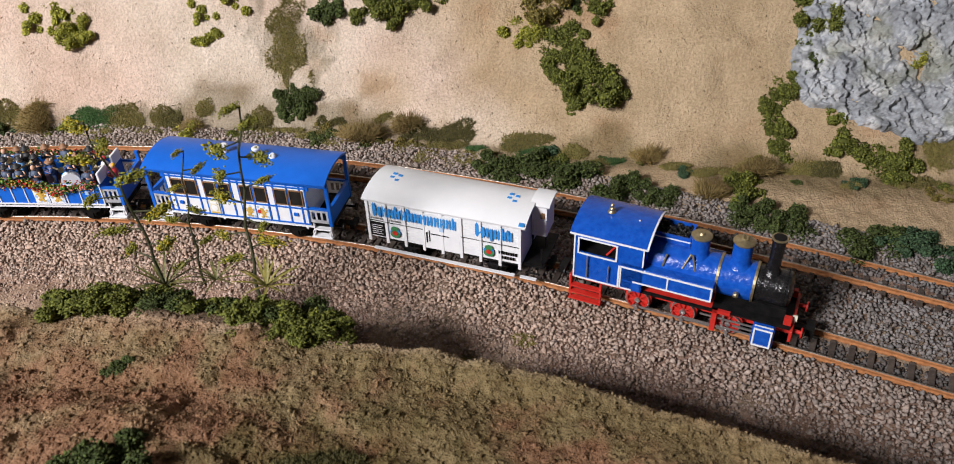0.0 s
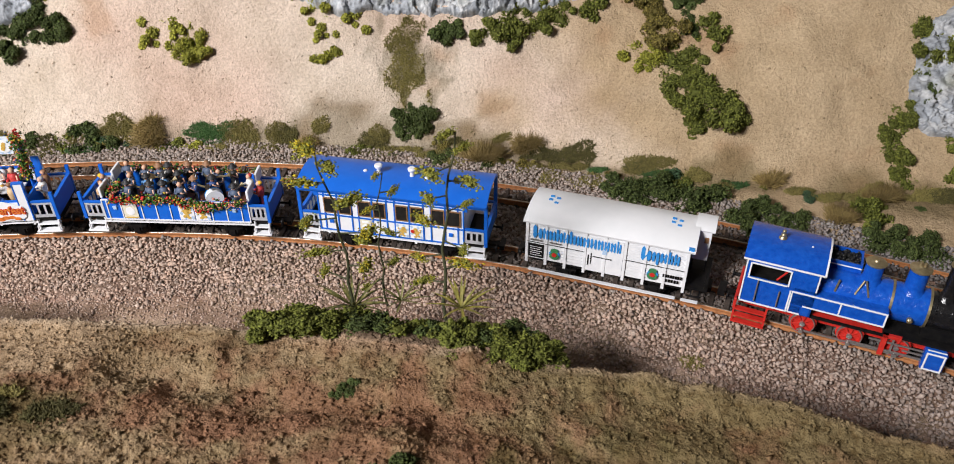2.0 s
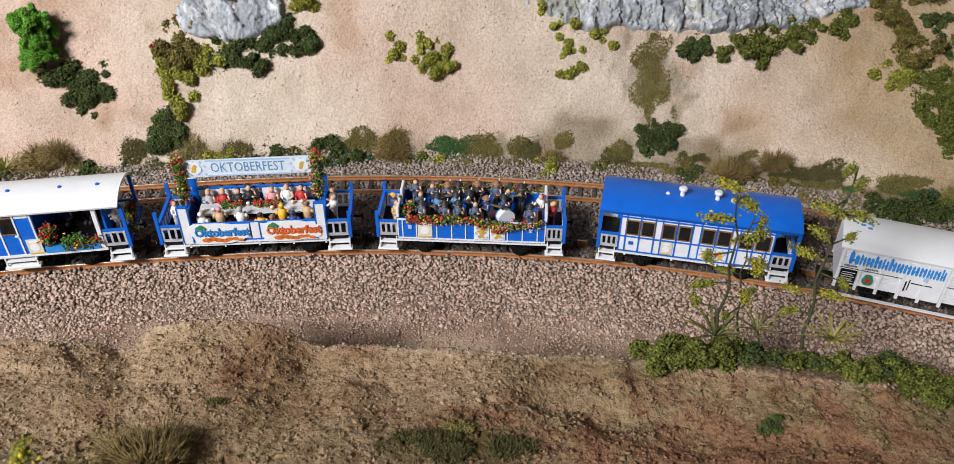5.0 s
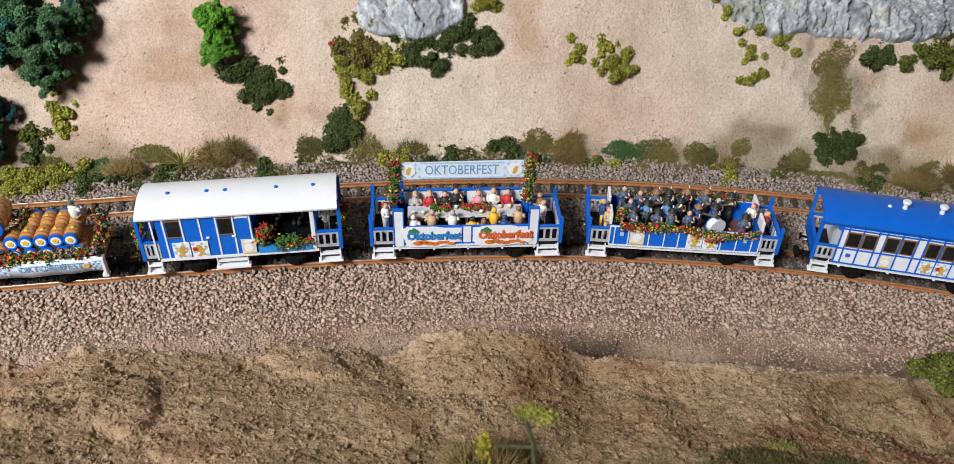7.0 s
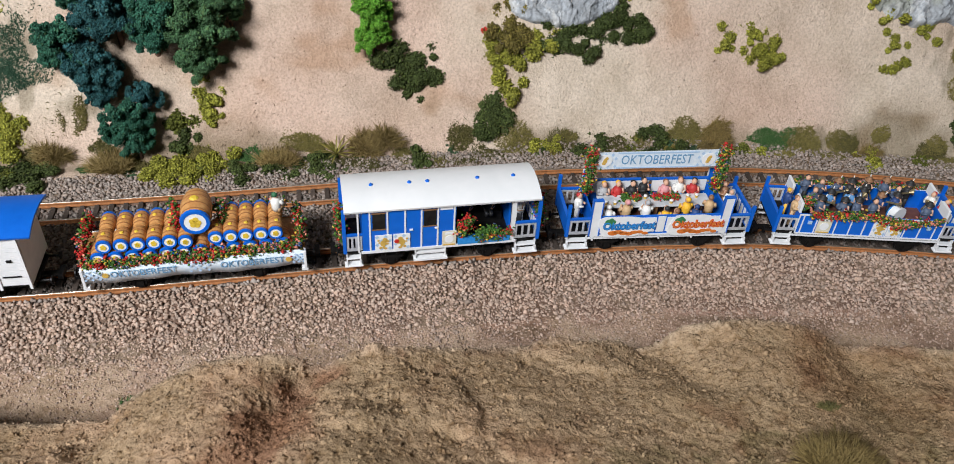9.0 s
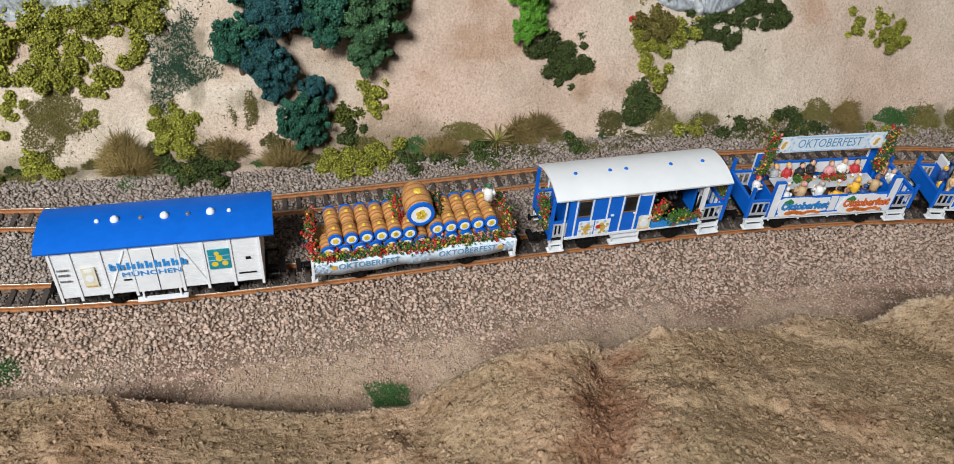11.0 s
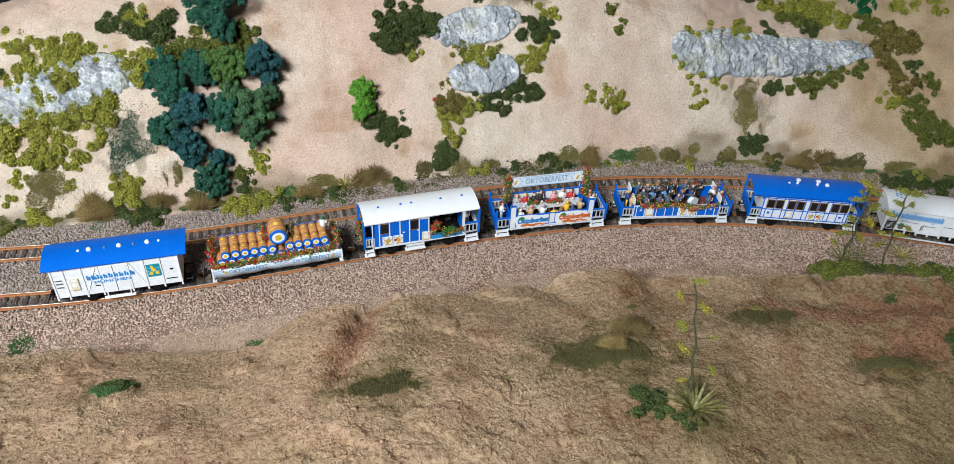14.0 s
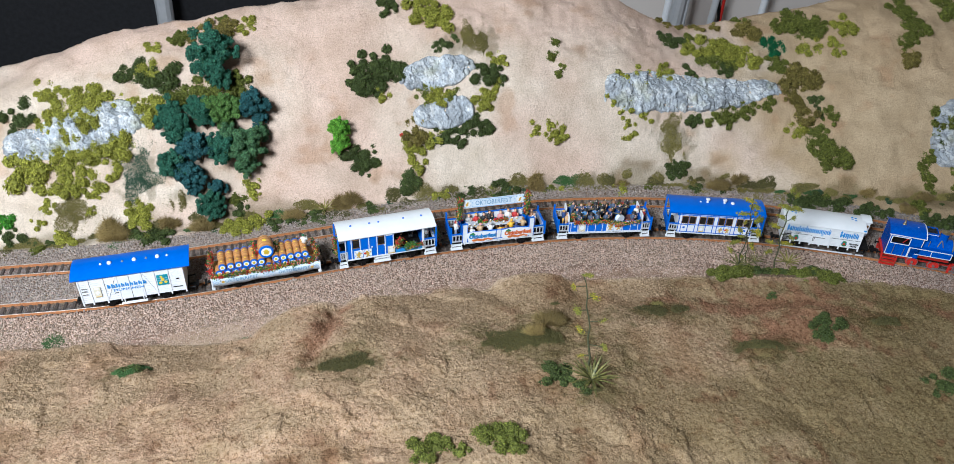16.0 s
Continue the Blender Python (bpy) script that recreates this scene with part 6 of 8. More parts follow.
    for k in range(22):
        a = -1.9 + 3.8 * k / 21
        for x in (0.0365, 0.0475):
            p = Vector((x, math.sin(a) * (r - 0.0006), zc + math.cos(a) * (r - 0.0006)))
            box(rv, p.x - 0.0003, p.x + 0.0003, p.y - 0.0003, p.y + 0.0003, p.z - 0.0003, p.z + 0.0003)
    part("rivet_row", rv, BLACK, car)
    part("chimney", lathe(bmesh.new(), [(0.0050, 0.0340), (0.0036, 0.0362), (0.0029, 0.0380), (0.0031, 0.0520), (0.0037, 0.0535), (0.0037, 0.0545), (0.0028, 0.0545), (0.0026, 0.0500)], 20, Matrix.Translation((0.0400, 0, 0))), GLOSS_BLACK, car, "tall black chimney", True)
    part("chimney_rim", lathe(bmesh.new(), [(0.0030, 0.0544), (0.0038, 0.0544), (0.0038, 0.0550), (0.0030, 0.0550)], 20, Matrix.Translation((0.0400, 0, 0))), BRASS, car)
    # solid black disc that stands in for the dark hollow of the chimney
    part("chimney_mouth", lathe(bmesh.new(), [(0.0029, 0.0540), (0.0030, 0.0552)], 20, Matrix.Translation((0.0400, 0, 0))), BLACK, car)
    for x, z0d, z1d, rd in ((0.0055, 0.0345, 0.0455, 0.0044), (0.0250, 0.0345, 0.0478, 0.0046)):
        d = part("dome", lathe(bmesh.new(), [(rd + 0.0016, z0d), (rd + 0.0003, z0d + 0.0020), (rd, z0d + 0.0030), (rd, z1d)], 22, Matrix.Translation((x, 0, 0))), B, car, "blue boiler dome", True)
        part("dome_cap", lathe(bmesh.new(), [(rd + 0.0004, z1d), (rd + 0.0007, z1d + 0.0008), (rd - 0.0002, z1d + 0.0013), (rd - 0.0026, z1d + 0.0017), (0.0012, z1d + 0.0024)], 22, Matrix.Translation((x, 0, 0))), BRASS, d, "worn brass cap", True)
    part("safety_valve", tube(tube(bmesh.new(), (0.0242, 0, 0.0500), (0.0242, 0, 0.0522), 0.0010, 0.0007, 10), (0.0262, 0, 0.0500), (0.0262, 0, 0.0520), 0.0009, 0.0006, 10), BRASS, car)
    p = bmesh.new()
    for s in (-1, 1):
        tube(p, (0.0030 + s * 0.0004, -0.0060, 0.0380), (0.0030 + s * 0.0032, -0.0088, 0.0305), 0.0005, None, 6)
    tube(p, (-0.0085, -0.0075, 0.0360), (-0.0095, -0.0098, 0.0300), 0.0005, None, 6)
    part("sand_pipe", p, BRASS, car, "brass sand pipes")
    bk = part("coal_bunker", boxes((-0.0172, 0.0005, 0.0015, 0.0025, 0.0340, 0.0408), (-0.0172, 0.0005, 0.0140, 0.0150, 0.0290, 0.0408), (-0.0005, 0.0005, 0.0025, 0.0140, 0.0290, 0.0408)), B, car, "blue coal bunker with white edge")
    part("white_line", boxes((-0.0172, 0.0003, 0.0012, 0.0015, 0.0385, 0.0391)), WHITE, bk)
    rng = np.random.default_rng(5)
    Q = np.stack([rng.uniform(-0.0165, -0.001, 160), rng.uniform(0.003, 0.0135, 160), rng.uniform(0.0385, 0.0405, 160)], 1)
    V, F, _ = scatter(rng, Q, 0.0009 * (0.7 + rng.random(160)), 0.9, 0.4, "oct")
    link_mesh("coal", mesh_np("coal", V, F), COAL, bk, "black coal")
    part("coal_base", boxes((-0.0172, -0.0005, 0.0025, 0.0140, 0.0300, 0.0385)), BLACK, bk)
    part("steam_fitting", lathe(bmesh.new(), [(0.0014, 0), (0.0014, 0.0018), (0.0006, 0.0024)], 10, Matrix.Translation((0.0265, -r - 0.0002, 0.0245)) @ Matrix.Rotation(radians(90), 4, "X")), BRASS, car)
    part("lamp", lathe(bmesh.new(), [(0.0013, 0), (0.0016, 0.0006), (0.0016, 0.0022)], 12, Matrix.Translation((0.0535, -0.0075, 0.0165)) @ Matrix.Rotation(radians(90), 4, "Y")), CREAM, car)
    part("front_bracket", boxes((0.0500, 0.0535, -0.0120, -0.0095, 0.0148, 0.0190), (0.0500, 0.0535, 0.0095, 0.0120, 0.0148, 0.0190)), RED, car)
    return car


for k, f in (("van_b", blue_roof_van), ("flat", flat_wagon), ("coach_w", white_roof_coach), ("feast", feast_coach), ("band", band_coach), ("coach_b", blue_roof_coach), ("van_w", brewery_van), ("engine", engine)):
    TRAIN[k] = f()


# ---- figurines and the things round them ----
def flat_color(name, c):
    return mat(name, c, tuple(min(1, v * 1.3 + 0.01) for v in c), 800, 0.55, bump=0.1, dist=0.0002)


SKIN = flat_color("painted_skin_tone", (0.58, 0.34, 0.23))
COATS = {k: flat_color(k + "_paint", c) for k, c in (("slate", (0.07, 0.095, 0.15)), ("white", (0.68, 0.67, 0.64)), ("yellow", (0.72, 0.40, 0.03)), ("red", (0.42, 0.03, 0.03)), ("brown", (0.24, 0.12, 0.06)), ("black", (0.02, 0.02, 0.022)),
         ("pink", (0.60, 0.27, 0.28)), ("sky", (0.10, 0.25, 0.48)), ("tan", (0.48, 0.32, 0.17)), ("grey", (0.36, 0.36, 0.37)), ("navy", (0.02, 0.05, 0.16)), ("green", (0.03, 0.13, 0.06)))}


def figurine(coat, legs, top, plume, seated, lift):
    """One plain painted doll shape, a single mesh, standing or sitting on z = 0."""
    bm = bmesh.new()

    def put(idx, make):
        n = len(bm.faces)
        make()
        bm.faces.ensure_lookup_table()
        for f in bm.faces[n:]:
            f.material_index, f.smooth = idx, True

    h = 0.0 if seated else 0.0085
    if seated:
        put(1, lambda: (box(bm, -0.0019, -0.0003, -0.0050, 0.0012, 0.0000, 0.0018), box(bm, 0.0003, 0.0019, -0.0050, 0.0012, 0.0000, 0.0018)))
    else:
        put(1, lambda: (tube(bm, (-0.0010, 0, 0), (-0.0009, 0, h + 0.0008), 0.0010, 0.0012, 8), tube(bm, (0.0010, 0, 0), (0.0009, 0, h + 0.0008), 0.0010, 0.0012, 8)))
    put(0, lambda: lathe(bm, [(0.0017, h), (0.0021, h + 0.002), (0.0024, h + 0.0045), (0.0019, h + 0.0060), (0.0008, h + 0.0067)], 10))
    for s in (-1, 1):
        put(0, lambda: (tube(bm, (s * 0.0023, 0, h + 0.0056), (s * 0.0030, -0.0009, h + 0.0032), 0.0008, 0.0007, 6), tube(bm, (s * 0.0030, -0.0009, h + 0.0032), (s * (0.0014 - lift * 0.0004), -0.0034, h + 0.0034 + lift * 0.0014), 0.0007, 0.0006, 6)))
    put(2, lambda: bmesh.ops.create_icosphere(bm, subdivisions=2, radius=0.0015, matrix=Matrix.Translation((0, -0.0002, h + 0.0082)) @ Matrix.Diagonal((0.9, 1, 1.1, 1))))
    if plume:
        put(3, lambda: lathe(bm, [(0.0025, h + 0.0088), (0.0025, h + 0.0092), (0.0014, h + 0.0094), (0.0012, h + 0.0106), (0.0002, h + 0.0108)], 12))
        put(4, lambda: tube(bm, (0.0008, 0.0009, h + 0.0096), (0.0013, 0.0015, h + 0.0116), 0.0004, 0.0002, 6))
    else:
        put(3, lambda: bmesh.ops.create_icosphere(bm, subdivisions=1, radius=0.0015, matrix=Matrix.Translation((0, 0.0005, h + 0.0088)) @ Matrix.Diagonal((1, 1, 0.9, 1))))
    me = bpy.data.meshes.new("figurine")
    bm.to_mesh(me)
    bm.free()
    for m in (COATS[coat], COATS[legs], SKIN, COATS[top], COATS["white"]):
        me.materials.append(m)
    return me


def place_figures(car, rows, group, words):
    m = TRAIN[car].matrix_world
    for x, y, z, turn, coat, legs, top, plume, seated, lift in rows:
        ob = new("figurine", figurine(coat, legs, top, plume, seated, lift))
        tagged(ob, "painted figurine in %s %s" % (coat, words), "figurine", group)
        k = 1.22 if seated else 1.10
        ob.matrix_world = m @ pose(x, y, z, 0, 0, turn) @ Matrix.Diagonal((k, k, k * (0.96 + 0.08 * ((x * 7919) % 1)), 1))


# guests at the table
T1 = [(-0.0300, 0.0085, 0.0240, 0, "grey", "black", "yellow", 0, 1, 1), (-0.0215, 0.0085, 0.0240, 5, "red", "brown", "yellow", 0, 1, 0), (-0.0125, 0.0085, 0.0245, -5, "black", "black", "black", 0, 1, 1), (-0.0060, 0.0090, 0.0258, 20, "black", "black", "black", 0, 1, 1),
      (0.0075, 0.0085, 0.0245, 0, "pink", "brown", "brown", 0, 1, 0), (0.0165, 0.0090, 0.0255, -10, "white", "sky", "brown", 0, 1, 0), (0.0250, 0.0085, 0.0245, -20, "red", "brown", "black", 0, 1, 0)]
T2 = [(-0.0310, -0.0105, 0.0215, 160, "white", "brown", "white", 0, 1, 0), (-0.0205, -0.0100, 0.0240, 190, "tan", "brown", "pink", 0, 1, 1), (-0.0085, -0.0100, 0.0235, 175, "white", "white", "grey", 0, 1, 1), (0.0030, -0.0115, 0.0200, 180, "yellow", "navy", "black", 0, 1, 0),
      (0.0095, -0.0115, 0.0185, 180, "tan", "brown", "brown", 0, 1, 0), (0.0155, -0.0095, 0.0245, 185, "yellow", "black", "yellow", 0, 1, 0), (0.0215, -0.0105, 0.0205, 170, "navy", "black", "navy", 0, 1, 0), (0.0300, -0.0080, 0.0245, 150, "tan", "brown", "brown", 0, 1, 0)]
T3 = [(-0.0475, -0.0030, 0.0158, 60, "white", "white", "red", 0, 0, 0), (0.0450, -0.0020, 0.0158, -60, "white", "brown", "grey", 0, 0, 0), (0.0440, 0.0060, 0.0158, -90, "brown", "brown", "brown", 0, 0, 0)]
place_figures("feast", T1 + T2, "guests at the festival table", "sitting at the festival table")
place_figures("feast", T3, "guests on the coach platforms", "standing on the coach platform")

# musicians
BAND = []
brow = random.Random(11)
for k in range(8):
    BAND.append((-0.0350 + k * 0.0092 + brow.uniform(-0.0022, 0.0022), 0.0080 + brow.uniform(-0.002, 0.002), 0.0170 + brow.uniform(0, 0.004), brow.uniform(-50, 50), brow.choice(("slate", "slate", "navy", "black")), "black", brow.choice(("black", "black", "brown")), brow.random() < 0.7, 0, brow.choice((0, 1, 2))))
for k in range(6):
    BAND.append((-0.0300 + k * 0.0100 + brow.uniform(-0.0025, 0.0025), 0.0005 + brow.uniform(-0.002, 0.002), 0.0155 + brow.uniform(0, 0.002), brow.uniform(-60, 60), brow.choice(("slate", "slate", "navy", "sky")), "black", brow.choice(("black", "brown", "black")), brow.random() < 0.7, 0, brow.choice((1, 2))))
for x in (-0.0300, -0.0165, -0.0085, 0.0015, 0.0335):
    BAND.append((x, -0.0080 + brow.uniform(-0.001, 0.001), 0.0160, brow.uniform(-60, 60), "slate", "black", "black", brow.random() < 0.6, 0, 1))
place_figures("band", BAND, "brass band musicians", "with plumed hat playing music")
place_figures("band", [(-0.0475, -0.0010, 0.0158, 90, "navy", "yellow", "yellow", 0, 0, 0), (-0.0450, -0.0080, 0.0158, 40, "tan", "brown", "brown", 0, 0, 0), (0.0470, -0.0030, 0.0158, -80, "red", "black", "yellow", 0, 0, 0), (0.0400, 0.0020, 0.0165, -60, "white", "black", "red", 0, 0, 0)], "guests on the coach platforms", "standing on the open coach")
place_figures("flat", [(0.0440, 0.0000, 0.0378, 150, "white", "tan", "green", 0, 1, 1)], "barrel riders", "riding on the barrel pile")
place_figures("coach_w", [(0.0170, 0.0060, 0.0215, 0, "navy", "black", "brown", 0, 1, 0), (0.0300, 0.0060, 0.0215, 0, "black", "black", "brown", 0, 1, 0), (0.0475, -0.0020, 0.0160, -60, "white", "black", "brown", 0, 0, 0)], "saloon guests", "in the open coach saloon")

# table with cloth, bouquets and mugs
mfe = TRAIN["feast"].matrix_world
tb = tagged(new("festival_table"), "long table with pale grey cloth in open coach", "table")
tb.matrix_world = mfe
part("tabletop", boxes((-0.0345, 0.0330, -0.0055, 0.0060, 0.0268, 0.0278), bevel=0.0002), mat("grey_white_cloth", (0.42, 0.45, 0.50), (0.72, 0.73, 0.75), 140, 0.7), tb, "pale mottled tablecloth")
for x in (-0.028, 0.0, 0.027):
    part("trestle", boxes((x - 0.0008, x + 0.0008, -0.004, 0.004, 0.0160, 0.0268)), BROWN, tb)
for y in (-0.0095, 0.0095):
    bn = tagged(new("bench"), "plain brown wooden bench beside the festival table", "bench", "festival benches")
    bn.matrix_world = mfe
    part("seat", boxes((-0.0345, 0.0330, y - 0.002, y + 0.002, 0.0205, 0.0213)), BROWN, bn)
    for x in (-0.026, 0.025):
        part("leg", boxes((x - 0.0006, x + 0.0006, y - 0.0015, y + 0.0015, 0.0160, 0.0205)), BROWN, bn)
for k, (x, mix) in enumerate(((-0.0185, (0, 0.2, 4, 0, 0)), (-0.0120, (3, 0.5, 1, 0, 0)), (0.0000, (4, 0.2, 0.3, 0.4, 0)), (0.0060, (4, 0, 0.5, 0, 0)), (0.0115, (3, 0.2, 1, 0.6, 0)))):
    bq = tagged(new("bouquet"), "small basket of bright flowers on the festival table", "bouquet", "table bouquets")
    bq.matrix_world = mfe @ pose(x, 0.0005, 0.0278)
    part("basket", lathe(bmesh.new(), [(0.0012, 0), (0.0017, 0.0014)], 10), WOODB, bq)
    garland("blossoms", bq, [(0, -0.0008, 0.0020), (0, 0.001, 0.0026)], 90, (0.0011, 0.0009, 0.0007), 80 + k, mix, "", 0.0007)
for k, x in enumerate((-0.0255, -0.0060, 0.0085, 0.0200, -0.0310, 0.0255)):
    mg = tagged(new("beer_mug"), "tiny amber beer mug with white froth", "mug", "beer mugs")
    mg.matrix_world = mfe @ pose(x, -0.003 + 0.005 * (k % 2), 0.0278)
    part("glass", lathe(bmesh.new(), [(0.0009, 0), (0.0011, 0.0018)], 10), GOLD, mg)
    part("froth", lathe(bmesh.new(), [(0.0011, 0.0018), (0.0010, 0.0024), (0.0003, 0.0027)], 10), PAPER, mg)

# instruments
mba = TRAIN["band"].matrix_world
dr = tagged(new("bass_drum"), "white bass drum with blue hoops among the band", "drum")
dr.matrix_world = mba @ pose(0.0190, -0.0035, 0.0240, 0, 0, 25)
part("shell", tube(bmesh.new(), (0, -0.0022, 0), (0, 0.0022, 0), 0.0050, None, 24), PAPER, dr)
for y in (-0.0022, 0.0022):
    part("hoop", tube(bmesh.new(), (0, y - 0.0003, 0), (0, y + 0.0003, 0), 0.0053, None, 24), SKYBLUE if y > 0 else PAPER, dr)
part("stand", boxes((-0.002, 0.002, -0.0015, 0.0015, -0.0082, -0.0048)), BLACK, dr)
for k in range(7):
    tr = tagged(new("trombone"), "tiny brass slide trombone held by a musician", "instrument", "brass instruments")
    x, y = -0.026 + k * 0.0098, 0.0040 if k % 2 else -0.0045
    tr.matrix_world = mba @ pose(x, y, 0.0306 + 0.0015 * (k % 3), 0, 0, -30 + 37 * (k % 4))
    part("slide", tube(tube(bmesh.new(), (-0.0035, 0, 0), (0.0040, 0, 0.0008), 0.0003, None, 6), (-0.0035, 0, -0.0007), (0.0040, 0, 0.0001), 0.0003, None, 6), BRASS, tr)
    part("bell", tube(bmesh.new(), (0.0030, 0, 0.0006), (0.0052, 0, 0.0010), 0.0004, 0.0018, 10), BRASS, tr)
for k, (x, y) in enumerate(((-0.0215, 0.0035), (0.0125, 0.0060))):
    tu = tagged(new("tuba"), "tiny shining brass tuba held by a musician", "instrument", "brass instruments")
    tu.matrix_world = mba @ pose(x, y, 0.0270, 0, 15, 40 * k)
    part("coil", tube(tube(bmesh.new(), (0, 0, -0.0025), (0, 0, 0.0025), 0.0014, None, 10), (0.0016, 0, -0.002), (0.0016, 0, 0.002), 0.0006, None, 8), BRASS, tu)
    part("bell", lathe(bmesh.new(), [(0.0008, 0.0020), (0.0013, 0.0040), (0.0027, 0.0056), (0.0029, 0.0060), (0.0020, 0.0056)], 14), BRASS, tu)


# ---- rocks ----
def crag(x, q, fx, fq, seed):
    """Tilted facets with sharp steps between them: height, nearness to a crack (1 on it) and a random tone for each facet."""
    u, v = x * fx + 0.25 * q * fx, q * fq
    ui, vi = np.floor(u), np.floor(v)
    d1, d2 = np.full(u.shape, 9.0), np.full(u.shape, 9.0)
    h, tone = np.zeros(u.shape), np.zeros(u.shape)

    def rnd(a, b, k):
        return (np.sin(a * 127.1 + b * 311.7 + (seed + k) * 74.7) * 43758.5453) % 1.0

    for a in (-1, 0, 1):
        for b in (-1, 0, 1):
            ca, cb = ui + a, vi + b
            du, dv = u - ca - rnd(ca, cb, 1), v - cb - rnd(ca, cb, 2)
            d = np.hypot(du, dv)
            near = d < d1
            d2 = np.where(near, d1, np.minimum(d2, d))
            h = np.where(near, rnd(ca, cb, 3) + (rnd(ca, cb, 4) - 0.5) * 1.3 * du + (rnd(ca, cb, 5) - 0.8) * 1.0 * dv, h)
            tone = np.where(near, rnd(ca, cb, 6), tone)
            d1 = np.where(near, d, d1)
    return h, np.clip(1 - (d2 - d1) / 0.16, 0, 1), tone


def rock(cx, cy, rx, ry, ang, lift, seed, label, tint=1.0):
    """A craggy outcrop that follows the hillside and stands a little proud of it."""
    nx, ny = int(rx * 2.6 / 0.00075), int(ry * 2.6 / 0.0005)
    U, W = np.meshgrid(np.linspace(-1.3, 1.3, nx), np.linspace(-1.3, 1.3, ny))
    c, s = math.cos(math.radians(ang)), math.sin(math.radians(ang))
    x, y = cx + U * rx * c - W * ry * s, cy + U * rx * s + W * ry * c
    x, y = x.ravel(), y.ravel()
    r = (np.abs(U) ** 2.6 + np.abs(W) ** 2.6).ravel() ** (1 / 2.6) + 0.11 * fbm(x, y, 60, 3, seed)
    m = ease((1.12 - r) / 0.16)
    z = land(x, y)
    q = y * 1.0 + z * 0.8
    wx, wq = x + 0.0030 * fbm(x, q, 120, 2, seed + 1), q + 0.0030 * fbm(x, q, 120, 2, seed + 2)
    h1, c1, t1 = crag(wx, wq, 115, 32, seed)
    h2, c2, t2 = crag(wx + 0.002 * fbm(x, q, 400, 2, seed + 4), wq, 300, 120, seed + 9)
    h = m * lift * (0.3 + 0.4 * fbm(x, q, 35, 2, seed + 5)) + 0.0010 * m + m * (0.0042 * h1 + 0.0026 * h2 + 0.0008 * fbm(x, q, 500, 2, seed + 6)) - 0.004 * (1 - m) - 0.0015
    V = np.stack([x, y - 0.75 * h, z + 0.66 * h], 1)
    i = np.arange(nx * ny).reshape(ny, nx)
    F = np.stack([i[:-1, :-1], i[:-1, 1:], i[1:, 1:], i[1:, :-1]], -1).reshape(-1, 4)
    keep = m[F].max(1) > 0.02
    me = mesh_np("rock_outcrop", V, F[keep])
    n = fbm(x, q, 70, 4, seed + 21)
    col = np.array((0.34, 0.37, 0.41)) * (0.72 + 0.35 * t1 + 0.25 * t2)[:, None]
    pale = np.maximum(c1 * (t1 > 0.3), np.maximum(c2 * (t2 > 0.35), ease(2.0 * fbm(x + 0.3 * q, 0.5 * q, 160, 3, seed + 41) - 0.35)))
    col = lerp(col, (0.66, 0.68, 0.70), 0.9 * pale * ease(0.7 + n))
    col = lerp(col, (0.10, 0.115, 0.13), 0.7 * np.maximum(c1 * (t1 < 0.22), 0.7 * c2 * (t2 < 0.2)))
    col = lerp(col, (0.27, 0.28, 0.15), 0.45 * ease(fbm(x, q, 45, 3, seed + 31) - 0.2))
    pigment(me, np.clip(col * tint, 0.02, 0.8))
    return tagged(link_mesh("rock_outcrop", me, ROCK), label, "rock", "rock outcrops")


rock(-0.103, 0.583, 0.122, 0.0165, 0, 0.004, 11, "long pale grey crumpled rock outcrop on hillside")
rock(-0.868, 0.573, 0.085, 0.0175, 3, 0.003, 23, "pale grey rock slab between light green bushes")
rock(-0.440, 0.608, 0.044, 0.0120, 0, 0.003, 37, "small grey rock face high on the hillside")
rock(-0.436, 0.577, 0.036, 0.0090, 0, 0.003, 41, "small grey rock face above the bushes")
rock(0.268, 0.487, 0.066, 0.0370, -14, 0.003, 53, "large blue-grey craggy rock wall beside sand", 0.8)

# ---- plants ----
LEAF = pigment_mat("foliage_foam", 0.75, 700.0, 0.4, 0.0004, 0.2)
TONES = {"dg": (0.072, 0.100, 0.030), "mg": (0.140, 0.160, 0.032), "lg": (0.31, 0.315, 0.052), "bg": (0.052, 0.100, 0.052), "ol": (0.20, 0.165, 0.045), "br": (0.07, 0.27, 0.03), "em": (0.012, 0.13, 0.05),
         "tg": (0.040, 0.150, 0.100), "tb": (0.036, 0.128, 0.142), "tm": (0.085, 0.190, 0.090), "tl": (0.115, 0.230, 0.062), "tz": (0.16, 0.42, 0.05)}
WORDS = {"dg": "dark green", "mg": "mid green", "lg": "yellowish green", "bg": "bluish green", "ol": "olive brown", "br": "bright green", "em": "emerald green", "tg": "deep green", "tb": "blue-green", "tm": "deep green", "tl": "fresh green", "tz": "bright green"}
BARK = mat("tree_bark", (0.09, 0.05, 0.035), (0.16, 0.09, 0.06), 500, 0.85)


